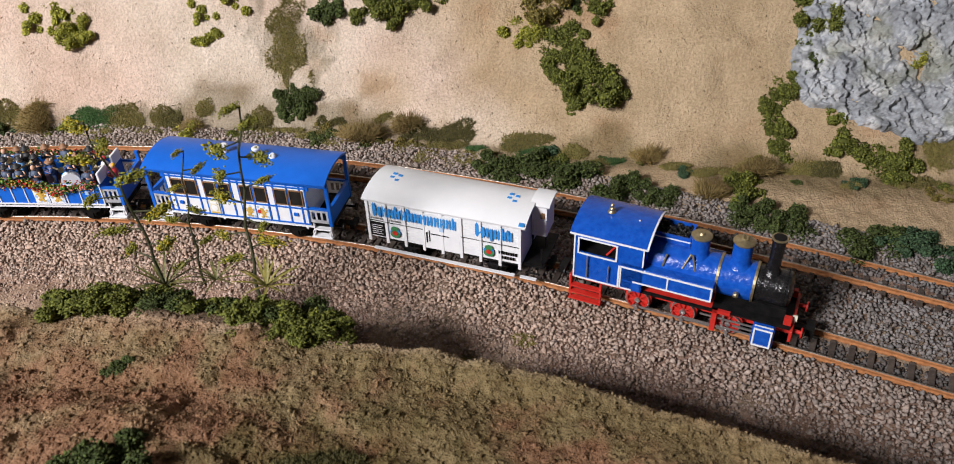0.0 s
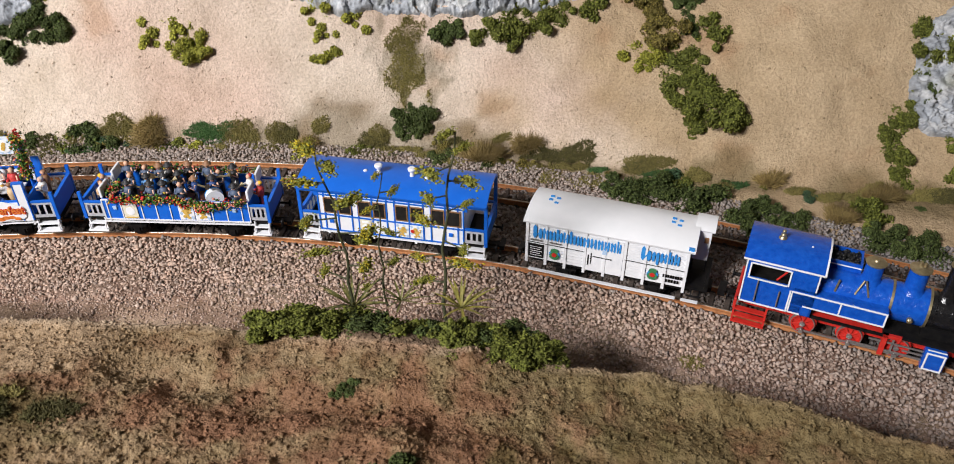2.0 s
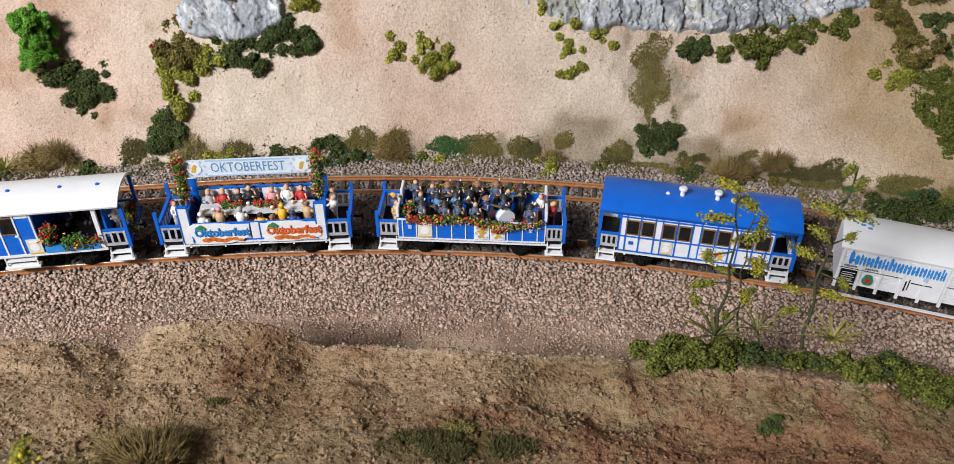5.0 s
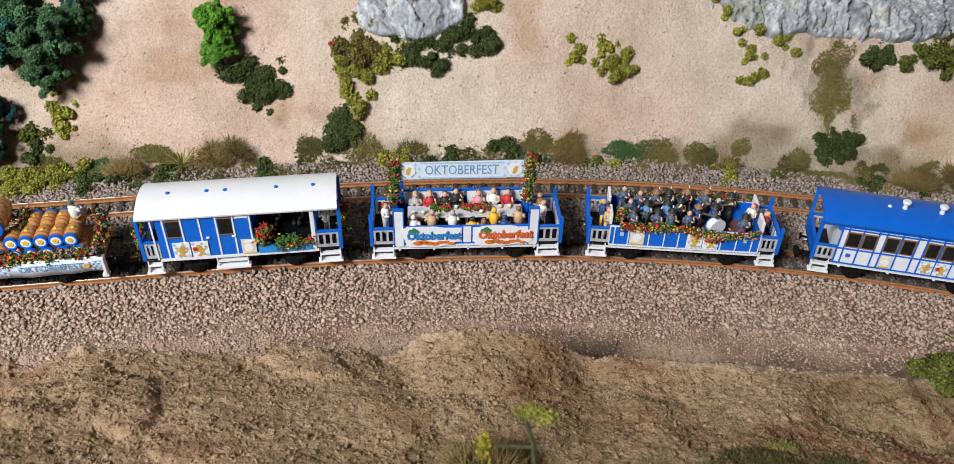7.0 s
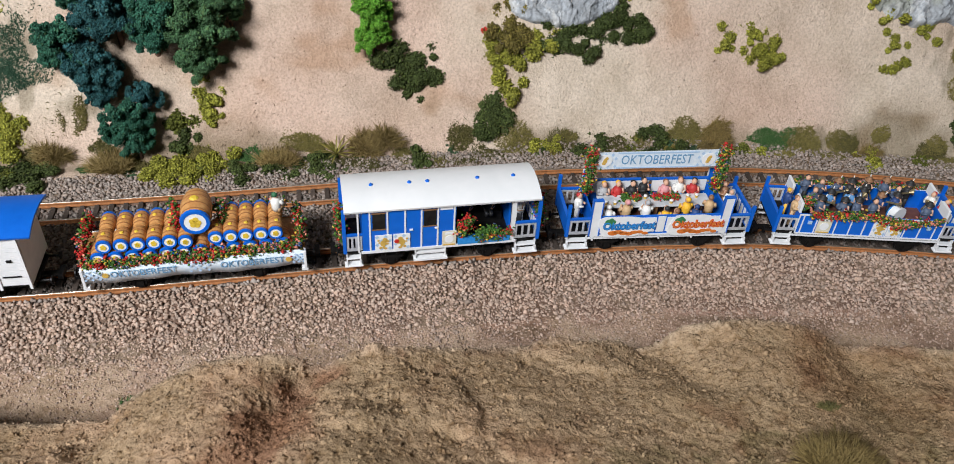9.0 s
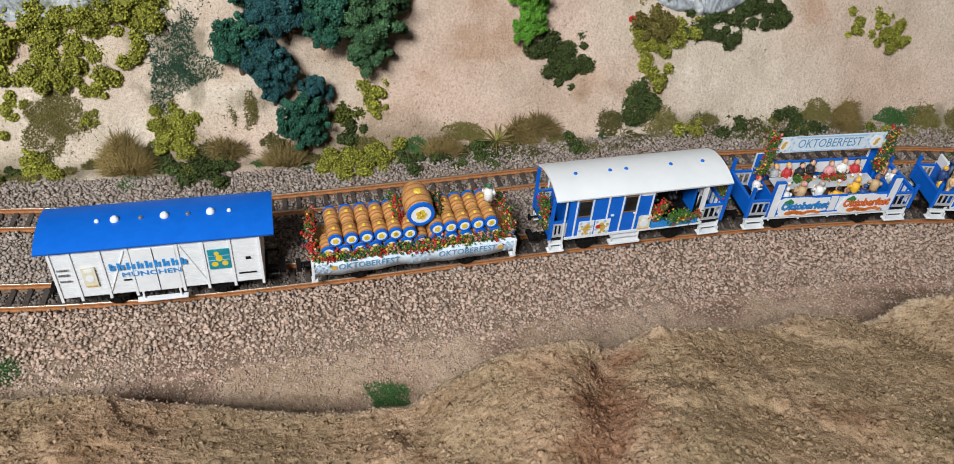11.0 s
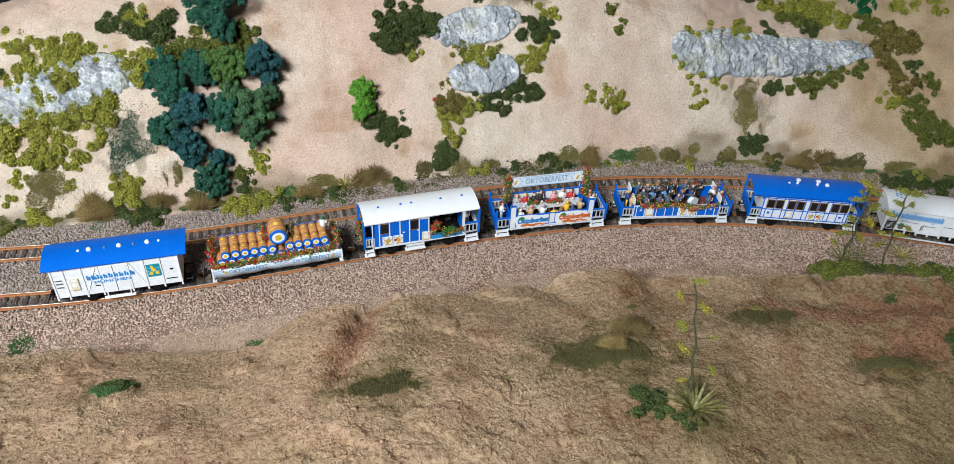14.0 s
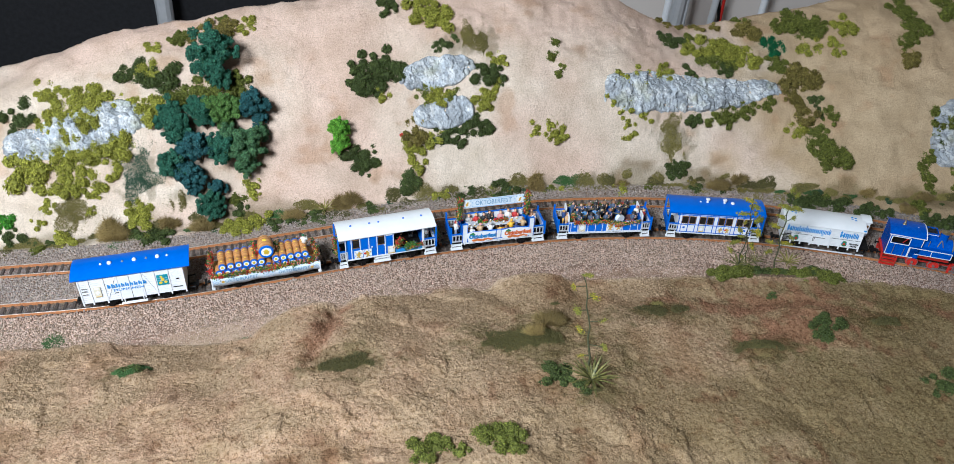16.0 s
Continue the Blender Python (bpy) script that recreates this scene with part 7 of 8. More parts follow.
def clump(seed, tone, n, lumps, flat, size=0.075):
    """Unit foliage: crumbs of foam round a handful of lumps; radius about 1."""
    rng = np.random.default_rng(seed)
    c = rng.uniform(-1, 1, (lumps, 3)) * np.array((0.82, 0.72, 0.30))
    c[0] = 0
    rad = 0.15 + 0.20 * rng.random(lumps)
    w = rng.integers(0, lumps, n)
    d = rng.normal(0, 1, (n, 3))
    d /= np.linalg.norm(d, axis=1)[:, None]
    p = c[w] + d * (rad[w] * (0.66 + 0.46 * rng.random(n)))[:, None]
    p[:, 2] = (p[:, 2] + 0.16) * flat
    keep = p[:, 2] > -0.30
    p, w, d = p[keep], w[keep], d[keep]
    V, F, k = scatter(rng, p, size * (0.55 + 0.9 * rng.random(len(p))), 0.75, 0.55, "tet")
    tone = np.array(tone)
    shade = (0.45 + 1.1 * rng.random((len(p), 1))) * (0.9 + 0.25 * rng.random((lumps, 1))[w])
    warm = (rng.random((len(p), 1)) < 0.12) * np.array((0.05, 0.05, 0.0))
    cols = np.clip(tone * shade + warm * tone.max() * 4, 0.004, 0.6)
    # dense cores, their tone darkened as shade deep between the crumbs
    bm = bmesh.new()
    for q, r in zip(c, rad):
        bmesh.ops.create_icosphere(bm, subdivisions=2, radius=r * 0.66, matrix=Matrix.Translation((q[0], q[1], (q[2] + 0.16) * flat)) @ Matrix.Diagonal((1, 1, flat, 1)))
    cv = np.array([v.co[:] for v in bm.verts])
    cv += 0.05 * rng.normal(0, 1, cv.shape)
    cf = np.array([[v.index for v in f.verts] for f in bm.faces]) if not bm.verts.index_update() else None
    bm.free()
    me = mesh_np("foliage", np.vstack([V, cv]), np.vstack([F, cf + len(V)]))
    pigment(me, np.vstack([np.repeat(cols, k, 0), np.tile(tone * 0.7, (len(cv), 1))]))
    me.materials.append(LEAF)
    return me


CLUMPS = {}


def clump_of(tone, big, k):
    key = (tone, big, k)
    if key not in CLUMPS:
        s = sum(map(ord, tone)) * 13 + big * 101 + k * 7
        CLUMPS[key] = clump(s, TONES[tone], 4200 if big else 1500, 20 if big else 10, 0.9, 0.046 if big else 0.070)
    return CLUMPS[key]


def hill_normal(x, y):
    e = 0.004
    dx = (land_at(x + e, y) - land_at(x - e, y)) / (2 * e)
    dy = (land_at(x, y + e) - land_at(x, y - e)) / (2 * e)
    return Vector((-dx, -dy, 1)).normalized()


def ground_pose(x, y, tilt, sink=0.0, spin=None):
    n = hill_normal(x, y)
    up = (n * tilt + Vector((0, 0, 1)) * (1 - tilt)).normalized()
    q = up.to_track_quat("Z", "Y").to_matrix().to_4x4()
    return Matrix.Translation(Vector((x, y, land_at(x, y))) - n * sink) @ q @ Matrix.Rotation(prng.uniform(0, 6.28) if spin is None else spin, 4, "Z")


prng = random.Random(17)


def bush(x, y, r, tone, group, where):
    big = r > 0.0105
    me = clump_of(tone, big, prng.randrange(3))
    ob = tagged(new("bush", me), "%s %s foam bush growing %s" % ("large" if r > 0.014 else "small" if r < 0.008 else "medium", WORDS[tone], where), "bush", group)
    s = r * prng.uniform(1.38, 1.60)
    ob.matrix_world = ground_pose(x, y, 0.75, 0.12 * s) @ Matrix.Diagonal((s, s * prng.uniform(0.85, 1.15), s * prng.uniform(0.75, 1.0), 1))
    return ob


HILL_WEST = [
    (-0.904, 0.618, 0.0143, "lg"), (-0.876, 0.601, 0.0157, "lg"), (-0.849, 0.604, 0.0136, "lg"), (-0.89, 0.59, 0.0128, "lg"), (-0.853, 0.581, 0.0148, "lg"), (-0.873, 0.57, 0.0113, "lg"),
    (-0.905, 0.583, 0.0093, "lg"), (-0.935, 0.598, 0.0136, "dg"), (-0.805, 0.618, 0.0123, "dg"), (-0.772, 0.609, 0.0165, "dg"), (-0.788, 0.617, 0.0115, "lg"), (-0.821, 0.592, 0.0086, "lg"),
    (-0.802, 0.59, 0.0082, "lg"), (-0.78, 0.584, 0.0158, "lg"), (-0.75, 0.593, 0.0144, "mg"), (-0.724, 0.596, 0.0151, "mg"), (-0.701, 0.597, 0.0151, "mg"), (-0.68, 0.599, 0.0117, "mg"),
    (-0.673, 0.53, 0.0094, "lg"), (-0.693, 0.518, 0.0102, "mg"), (-0.919, 0.545, 0.0197, "lg"), (-0.884, 0.554, 0.0155, "lg"), (-0.858, 0.555, 0.0141, "lg"), (-0.839, 0.558, 0.0121, "lg"),
]
HILL_WEST_2 = [
    (-0.82, 0.559, 0.0143, "lg"), (-0.88, 0.533, 0.014, "lg"), (-0.9, 0.525, 0.0084, "lg"), (-0.853, 0.536, 0.0148, "lg"), (-0.853, 0.522, 0.0085, "lg"), (-0.826, 0.544, 0.0096, "lg"),
    (-0.905, 0.51, 0.007, "lg"), (-0.805, 0.51, 0.0111, "lg"), (-0.952, 0.505, 0.0104, "br"), (-0.942, 0.49, 0.0107, "dg"), (-0.857, 0.506, 0.0049, "lg"), (-0.892, 0.488, 0.0084, "lg"),
]
HILL_MID = [
    (-0.535, 0.613, 0.0157, "dg"), (-0.508, 0.619, 0.017, "dg"), (-0.495, 0.612, 0.0117, "dg"), (-0.524, 0.6, 0.0133, "dg"), (-0.541, 0.604, 0.009, "dg"), (-0.513, 0.596, 0.0087, "lg"),
    (-0.493, 0.67, 0.0112, "dg"), (-0.454, 0.666, 0.0156, "lg"), (-0.43, 0.659, 0.0153, "lg"), (-0.424, 0.627, 0.0105, "dg"), (-0.437, 0.626, 0.0076, "dg"), (-0.547, 0.55, 0.012, "dg"),
    (-0.533, 0.553, 0.0106, "dg"), (-0.536, 0.544, 0.0086, "dg"), (-0.473, 0.565, 0.0136, "ol"), (-0.477, 0.556, 0.0114, "lg"), (-0.454, 0.564, 0.0132, "lg"), (-0.434, 0.564, 0.0114, "dg"),
    (-0.417, 0.565, 0.0112, "dg"), (-0.476, 0.542, 0.0095, "lg"), (-0.485, 0.532, 0.0094, "dg"), (-0.443, 0.591, 0.0123, "lg"), (-0.458, 0.592, 0.0083, "mg"), (-0.424, 0.587, 0.0094, "mg"),
]
HILL_MID_2 = [
    (-0.776, 0.641, 0.0082, "lg"), (-0.749, 0.652, 0.0109, "mg"), (-0.726, 0.656, 0.0104, "ol"), (-0.698, 0.659, 0.0145, "ol"), (-0.666, 0.661, 0.011, "lg"), (-0.699, 0.675, 0.0056, "mg"),
    (-0.36, 0.614, 0.0103, "lg"), (-0.371, 0.601, 0.0132, "dg"), (-0.384, 0.601, 0.0114, "dg"), (-0.368, 0.59, 0.0096, "lg"), (-0.384, 0.58, 0.0118, "lg"), (-0.391, 0.567, 0.0122, "dg"),
    (-0.287, 0.629, 0.007, "mg"), (-0.292, 0.614, 0.0097, "mg"), (-0.284, 0.599, 0.0079, "mg"), (-0.318, 0.563, 0.0089, "lg"), (-0.299, 0.565, 0.008, "lg"), (-0.293, 0.558, 0.0109, "lg"),
]
HILL_EAST = [
    (-0.203, 0.593, 0.0081, "lg"), (-0.178, 0.597, 0.0105, "lg"), (-0.144, 0.602, 0.0106, "lg"), (-0.104, 0.604, 0.0102, "dg"), (-0.053, 0.61, 0.0108, "dg"), (-0.122, 0.657, 0.0118, "dg"),
    (-0.091, 0.667, 0.0091, "mg"), (-0.092, 0.645, 0.0156, "lg"), (-0.056, 0.649, 0.0169, "lg"), (-0.075, 0.627, 0.0136, "mg"), (-0.028, 0.64, 0.0168, "lg"), (-0.015, 0.623, 0.0145, "lg"),
    (0.022, 0.617, 0.0139, "mg"), (-0.045, 0.63, 0.0127, "mg"), (0.049, 0.598, 0.0193, "ol"), (0.031, 0.576, 0.0137, "ol"), (0.04, 0.553, 0.012, "ol"), (0.059, 0.56, 0.0089, "dg"),
    (0.061, 0.548, 0.0064, "dg"), (0.074, 0.545, 0.0091, "mg"), (0.027, 0.538, 0.0119, "lg"), (0.052, 0.531, 0.0118, "mg"), (0.058, 0.515, 0.0124, "mg"), (0.072, 0.507, 0.0150, "mg"),
]
HILL_EAST_2 = [
    (0.084, 0.5, 0.0088, "mg"), (0.060, 0.499, 0.0095, "mg"), (-0.218, 0.577, 0.0081, "lg"), (-0.202, 0.571, 0.0097, "lg"), (-0.175, 0.567, 0.0088, "lg"), (-0.199, 0.562, 0.0078, "lg"),
    (-0.195, 0.553, 0.0063, "lg"), (-0.135, 0.529, 0.0114, "dg"), (-0.112, 0.563, 0.0099, "dg"), (-0.085, 0.56, 0.0098, "mg"), (-0.064, 0.562, 0.0135, "mg"), (-0.037, 0.565, 0.0118, "mg"),
    (-0.011, 0.565, 0.0085, "mg"), (0.001, 0.676, 0.0126, "ol"), (0.027, 0.646, 0.0131, "em"), (0.069, 0.635, 0.0127, "lg"), (0.105, 0.624, 0.0107, "lg"), (0.07, 0.676, 0.021, "mg"),
    (0.048, 0.676, 0.0126, "mg"), (0.084, 0.658, 0.0142, "mg"), (0.124, 0.647, 0.0125, "lg"), (-0.003, 0.703, 0.0096, "mg"), (-0.117, 0.695, 0.0077, "ol"), (-0.092, 0.699, 0.0083, "ol"),
]
HILL_EAST_3 = [
    (-0.069, 0.69, 0.0083, "ol"), (-0.044, 0.693, 0.0072, "ol"), (0.215, 0.668, 0.0134, "mg"), (0.217, 0.643, 0.0167, "mg"), (0.218, 0.624, 0.0112, "mg"), (0.199, 0.61, 0.0106, "mg"),
    (0.197, 0.586, 0.0106, "ol"), (0.276, 0.653, 0.0168, "mg"), (0.215, 0.517, 0.0112, "mg"), (0.206, 0.497, 0.0084, "dg"), (0.215, 0.497, 0.0076, "dg"), (0.192, 0.485, 0.0097, "mg"),
    (0.18, 0.476, 0.0082, "mg"), (0.188, 0.466, 0.0096, "mg"), (0.184, 0.454, 0.0083, "mg"), (0.203, 0.486, 0.0071, "mg"), (0.224, 0.456, 0.0104, "mg"), (0.227, 0.448, 0.009, "mg"),
    (0.247, 0.439, 0.0121, "mg"), (0.255, 0.432, 0.0073, "mg"), (0.274, 0.482, 0.0058, "lg"), (0.278, 0.417, 0.0052, "mg"), (0.209, 0.507, 0.0071, "mg"), (0.201, 0.492, 0.007, "mg"),
]
HEDGE = [
    (0.002, 0.453, 0.0127, "dg"), (0.025, 0.454, 0.0112, "dg"), (0.043, 0.448, 0.0152, "dg"), (0.039, 0.472, 0.0095, "bg"), (0.079, 0.423, 0.0125, "dg"), (0.099, 0.416, 0.0111, "dg"), (0.153, 0.422, 0.0105, "mg"), (0.151, 0.398, 0.0133, "dg"),
    (0.167, 0.387, 0.0127, "dg"), (0.183, 0.378, 0.0096, "dg"), (0.213, 0.367, 0.0129, "dg"), (0.229, 0.363, 0.0103, "bg"), (0.244, 0.359, 0.0135, "bg"), (-0.484, 0.53, 0.0109, "dg"), (-0.441, 0.523, 0.0058, "lg"), (-0.41, 0.521, 0.0108, "dg"),
    (-0.386, 0.521, 0.0097, "mg"), (-0.365, 0.524, 0.0116, "dg"), (-0.347, 0.525, 0.0078, "bg"), (-0.309, 0.523, 0.009, "mg"), (-0.292, 0.522, 0.009, "lg"), (-0.211, 0.513, 0.0085, "lg"), (-0.136, 0.526, 0.0092, "dg"), (-0.135, 0.531, 0.0063, "dg"),
]
HEDGE_2 = [
    (-0.115, 0.497, 0.0084, "dg"), (-0.085, 0.489, 0.0085, "dg"), (-0.529, 0.508, 0.0098, "dg"), (-0.616, 0.495, 0.0101, "dg"), (-0.592, 0.494, 0.0087, "dg"), (-0.638, 0.497, 0.0094, "dg"), (-0.69, 0.488, 0.0126, "lg"), (-0.672, 0.496, 0.0126, "lg"),
    (-0.779, 0.48, 0.0149, "dg"), (-0.793, 0.479, 0.0093, "mg"), (-0.912, 0.469, 0.0096, "mg"), (-0.888, 0.48, 0.0085, "lg"), (-0.697, 0.486, 0.0112, "lg"), (-0.68, 0.492, 0.0092, "mg"), (-0.69, 0.513, 0.0087, "dg"), (-0.674, 0.525, 0.0077, "lg"),
    (-0.671, 0.522, 0.0051, "lg"), (-0.814, 0.483, 0.0104, "dg"), (-0.803, 0.504, 0.0114, "lg"), (-0.654, 0.488, 0.0102, "dg"), (-0.626, 0.492, 0.0102, "dg"), (-0.595, 0.496, 0.0092, "dg"), (-0.485, 0.528, 0.0095, "dg"), (-0.453, 0.519, 0.009, "lg"),
    (-0.913, 0.5, 0.0081, "lg"),
]
FRONT_BUSHES = [
    (-0.398, 0.12, 0.012, "dg"), (-0.387, 0.107, 0.0083, "dg"), (-0.13, 0.168, 0.0116, "dg"), (-0.141, 0.166, 0.0072, "dg"), (-0.148, 0.231, 0.0046, "dg"), (-0.06, 0.09, 0.0116, "dg"),
    (-0.517, 0.052, 0.011, "mg"), (-0.499, 0.05, 0.0087, "mg"), (-0.462, 0.057, 0.0117, "mg"), (-0.452, 0.045, 0.0094, "mg"), (-0.762, 0.211, 0.0094, "dg"), (-0.152, 0.23, 0.0039, "dg"),
]
CREST_BUSHES = [
    (-0.184, 0.277, 0.0112, "mg"), (-0.172, 0.279, 0.0122, "mg"), (-0.159, 0.278, 0.0122, "mg"), (-0.147, 0.276, 0.0112, "dg"), (-0.136, 0.275, 0.0098, "mg"), (-0.125, 0.272, 0.0092, "mg"), (-0.114, 0.268, 0.0092, "dg"), (-0.104, 0.265, 0.0092, "mg"),
    (-0.096, 0.259, 0.0116, "mg"), (-0.085, 0.256, 0.0122, "mg"), (-0.073, 0.255, 0.0112, "mg"), (-0.084, 0.266, 0.0110, "dg"), (-0.152, 0.291, 0.0110, "dg"), (-0.102, 0.280, 0.0104, "mg"), (-0.133, 0.288, 0.0094, "dg"), (-0.168, 0.288, 0.0100, "dg"),
]
TREES = [
    (-0.706, 0.608, 0.0239, "tg"), (-0.664, 0.575, 0.0158, "tb"), (-0.759, 0.568, 0.0158, "tg"), (-0.728, 0.571, 0.015, "tg"), (-0.701, 0.572, 0.0159, "tl"), (-0.75, 0.555, 0.018, "tg"),
    (-0.729, 0.544, 0.0173, "tb"), (-0.76, 0.531, 0.0166, "tg"), (-0.743, 0.525, 0.0166, "tb"), (-0.707, 0.543, 0.0175, "tg"), (-0.676, 0.545, 0.0198, "tm"), (-0.695, 0.554, 0.0146, "tm"),
    (-0.72, 0.507, 0.0136, "tg"), (-0.715, 0.521, 0.0102, "tb"), (-0.567, 0.563, 0.013, "tz"), (-0.566, 0.554, 0.0105, "tz"), (-0.66, 0.558, 0.0118, "tm"), (-0.745, 0.544, 0.013, "tb"),
    (-0.721, 0.567, 0.0121, "tg"), (-0.69, 0.572, 0.014, "tl"), (-0.699, 0.567, 0.0093, "tl"), (-0.752, 0.555, 0.0116, "tg"), (-0.739, 0.546, 0.0111, "tg"), (-0.764, 0.534, 0.0102, "tg"), (-0.676, 0.537, 0.0129, "tm"), (-0.74, 0.52, 0.0116, "tb"), (-0.717, 0.501, 0.0101, "tg"), (-0.699, 0.594, 0.0141, "tg"), (-0.66, 0.569, 0.0102, "tb"),
]
for rows, group, where in ((HILL_WEST + HILL_WEST_2, "bushes on the west slope", "on the sandy slope"), (HILL_MID + HILL_MID_2, "bushes on the middle slope", "on the sandy slope"), (HILL_EAST + HILL_EAST_2 + HILL_EAST_3, "bushes on the east slope", "round the rocks"),
                           (HEDGE + HEDGE_2, "hedge at the foot of the hill", "beside the track"), (FRONT_BUSHES, "bushes on the near hill", "on the near hill"), (CREST_BUSHES, "bushes round the flower stalks", "below the flower stalks")):
    for x, y, r, tone in rows:
        bush(x, y, r, tone, group, where)
# low growth that fills the strip between the back track and the slope
for k in range(36):
    x = -0.97 + 1.26 * (k + prng.random()) / 36
    y = float(smooth_table(np.array([x]), BX, B_FOOT)[0]) + prng.uniform(-0.014, 0.004)
    if y - float(rail_y(x)) > 0.098:
        bush(x, y, prng.uniform(0.0030, 0.0055), prng.choice(("dg", "mg", "ol", "bg", "dg")), "hedge at the foot of the hill", "beside the track")


def limb(bm, p, q, r0, r1):
    return tube(bm, p, q, r0, r1, 7)


def tree(x, y, r, tone):
    """Trunk with a few limbs under a crown of clumps."""
    e = tagged(new("tree"), "small %s model tree with dark trunk on slope" % WORDS[tone], "tree", "trees in the grove")
    r = r * 1.06
    h = r * 1.5
    e.matrix_world = ground_pose(x, y, 0.35, 0.001)
    rr = random.Random(int(x * 1e4))
    bm = limb(bmesh.new(), (0, 0, -0.002), (rr.uniform(-1, 1) * r * 0.12, rr.uniform(-1, 1) * r * 0.12, h * 0.8), r * 0.12, r * 0.06)
    tips = []
    for k in range(7):
        a = k * 2.4 + rr.random()
        reach = r * (0.62 if k < 4 else 0.40) * rr.uniform(0.75, 1.15)
        tip = Vector((math.cos(a) * reach, math.sin(a) * reach, h * (0.55 + 0.11 * k + 0.12 * rr.random())))
        limb(bm, (0, 0, h * (0.28 + 0.06 * k)), tip, r * 0.05, r * 0.022)
        tips.append(tip)
    part("trunk", bm, BARK, e, "dark red-brown trunk and limbs")
    for k, tip in enumerate(tips + [Vector((0, 0, h * 1.42)), Vector((0, 0, h * 0.9))]):
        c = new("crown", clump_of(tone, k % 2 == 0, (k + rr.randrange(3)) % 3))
        c.parent = e
        s = r * (rr.uniform(0.54, 0.70) if k < 7 else 0.72)
        c.matrix_local = Matrix.Translation(tip) @ Matrix.Rotation(rr.uniform(0, 6), 4, "Z") @ Matrix.Rotation(rr.uniform(-0.5, 0.5), 4, "X") @ Matrix.Diagonal((s, s, s * 1.15, 1))
    return e


for x, y, r, tone in TREES:
    tree(x, y, r, tone)

GRASSC = {"tan": mat("dry_grass", (0.17, 0.115, 0.038), (0.33, 0.24, 0.085), 500, 0.7, vary=0.2), "olv": mat("olive_flock", (0.125, 0.108, 0.030), (0.25, 0.205, 0.062), 500, 0.8, vary=0.2),
          "drk": mat("dark_olive_flock", (0.060, 0.056, 0.016), (0.135, 0.115, 0.034), 500, 0.8, vary=0.2),
          "grn": mat("green_flock", (0.03, 0.085, 0.02), (0.07, 0.14, 0.04), 500, 0.8, vary=0.2), "dkg": mat("bluegreen_flock", (0.025, 0.075, 0.04), (0.06, 0.13, 0.075), 500, 0.8, vary=0.2)}
GWORDS = {"tan": "dry straw-coloured grass tuft", "olv": "short olive brown static grass patch", "drk": "dark olive brown static grass patch", "grn": "short green static grass patch", "dkg": "bluish green static grass patch"}


def blades(P, D, L, w, rng):
    """Arrays for thin bent three-sided blades from P along D."""
    n = len(P)
    side = np.cross(D, rng.normal(0, 1, (n, 3)))
    side /= np.linalg.norm(side, axis=1)[:, None] + 1e-9
    nrm = np.cross(D, side)
    mid = P + D * (L * 0.55)[:, None]
    tip = mid + (D * 0.8 + np.array((0, 0, -0.35)) * rng.random((n, 1))) * (L * 0.5)[:, None]
    w = w[:, None]
    V = np.stack([P + side * w, P - side * w * 0.5 + nrm * w, P - side * w * 0.5 - nrm * w, mid + side * w * 0.8, mid - side * w * 0.4 + nrm * w * 0.8, mid - side * w * 0.4 - nrm * w * 0.8, tip], 1)
    f = np.array([(0, 1, 4), (0, 4, 3), (1, 2, 5), (1, 5, 4), (2, 0, 3), (2, 3, 5), (3, 4, 6), (4, 5, 6), (5, 3, 6)])
    return V.reshape(-1, 3), (f[None] + (np.arange(n) * 7)[:, None, None]).reshape(-1, 3)


def tuft(x, y, r, kind, seed, deep=0.8):
    rng = np.random.default_rng(seed)
    tan = kind == "tan"
    r = r if tan else r * 0.9
    deep = {"dkg": 1.3, "drk": 0.5}.get(kind, deep)
    n = int(min(12000, max(260, (r / 0.01) ** 2 * (620 if tan else 2100))))
    a = rng.random(n) * 6.283
    q = np.sqrt(rng.random(n)) * r * 0.55 if tan else np.where(rng.random(n) < 0.72, np.sqrt(rng.random(n)) * 1.05, np.abs(rng.normal(0, 0.75, n))) * r
    q = q * (1 + 0.25 * np.sin(3 * a + seed) + 0.12 * np.sin(5 * a + 2 * seed))
    px, py = x + np.cos(a) * q * 1.25, y + np.sin(a) * q * deep
    grown = tan | (fbm(px, py, 75, 2, seed) > 1.15 * q / r - 0.95)
    a, q, px, py = a[grown], q[grown], px[grown], py[grown]
    n = len(a)
    pz = land(px, py)
    nm = hill_normal(x, y)
    out = np.stack([np.cos(a), np.sin(a), np.zeros(n)], 1)
    D = np.array(nm) * (1.0 if tan else 0.7) + out * ((0.25 + 0.8 * q / r)[:, None] if tan else 0.2) + rng.normal(0, 0.3 if tan else 0.75, (n, 3))
    D /= np.linalg.norm(D, axis=1)[:, None]
    L = (r * 0.95 if tan else 0.0028) * (0.5 + 0.8 * rng.random(n))
    V, F = blades(np.stack([px, py, pz - 0.0002], 1), D, L, (0.00022 if tan else 0.00027) * (0.7 + 0.6 * rng.random(n)), rng)
    ob = link_mesh("grass_tuft", mesh_np("grass_tuft", V, F), GRASSC[kind])
    return tagged(ob, GWORDS[kind] + " on sandy ground", "grass", "grass tufts")


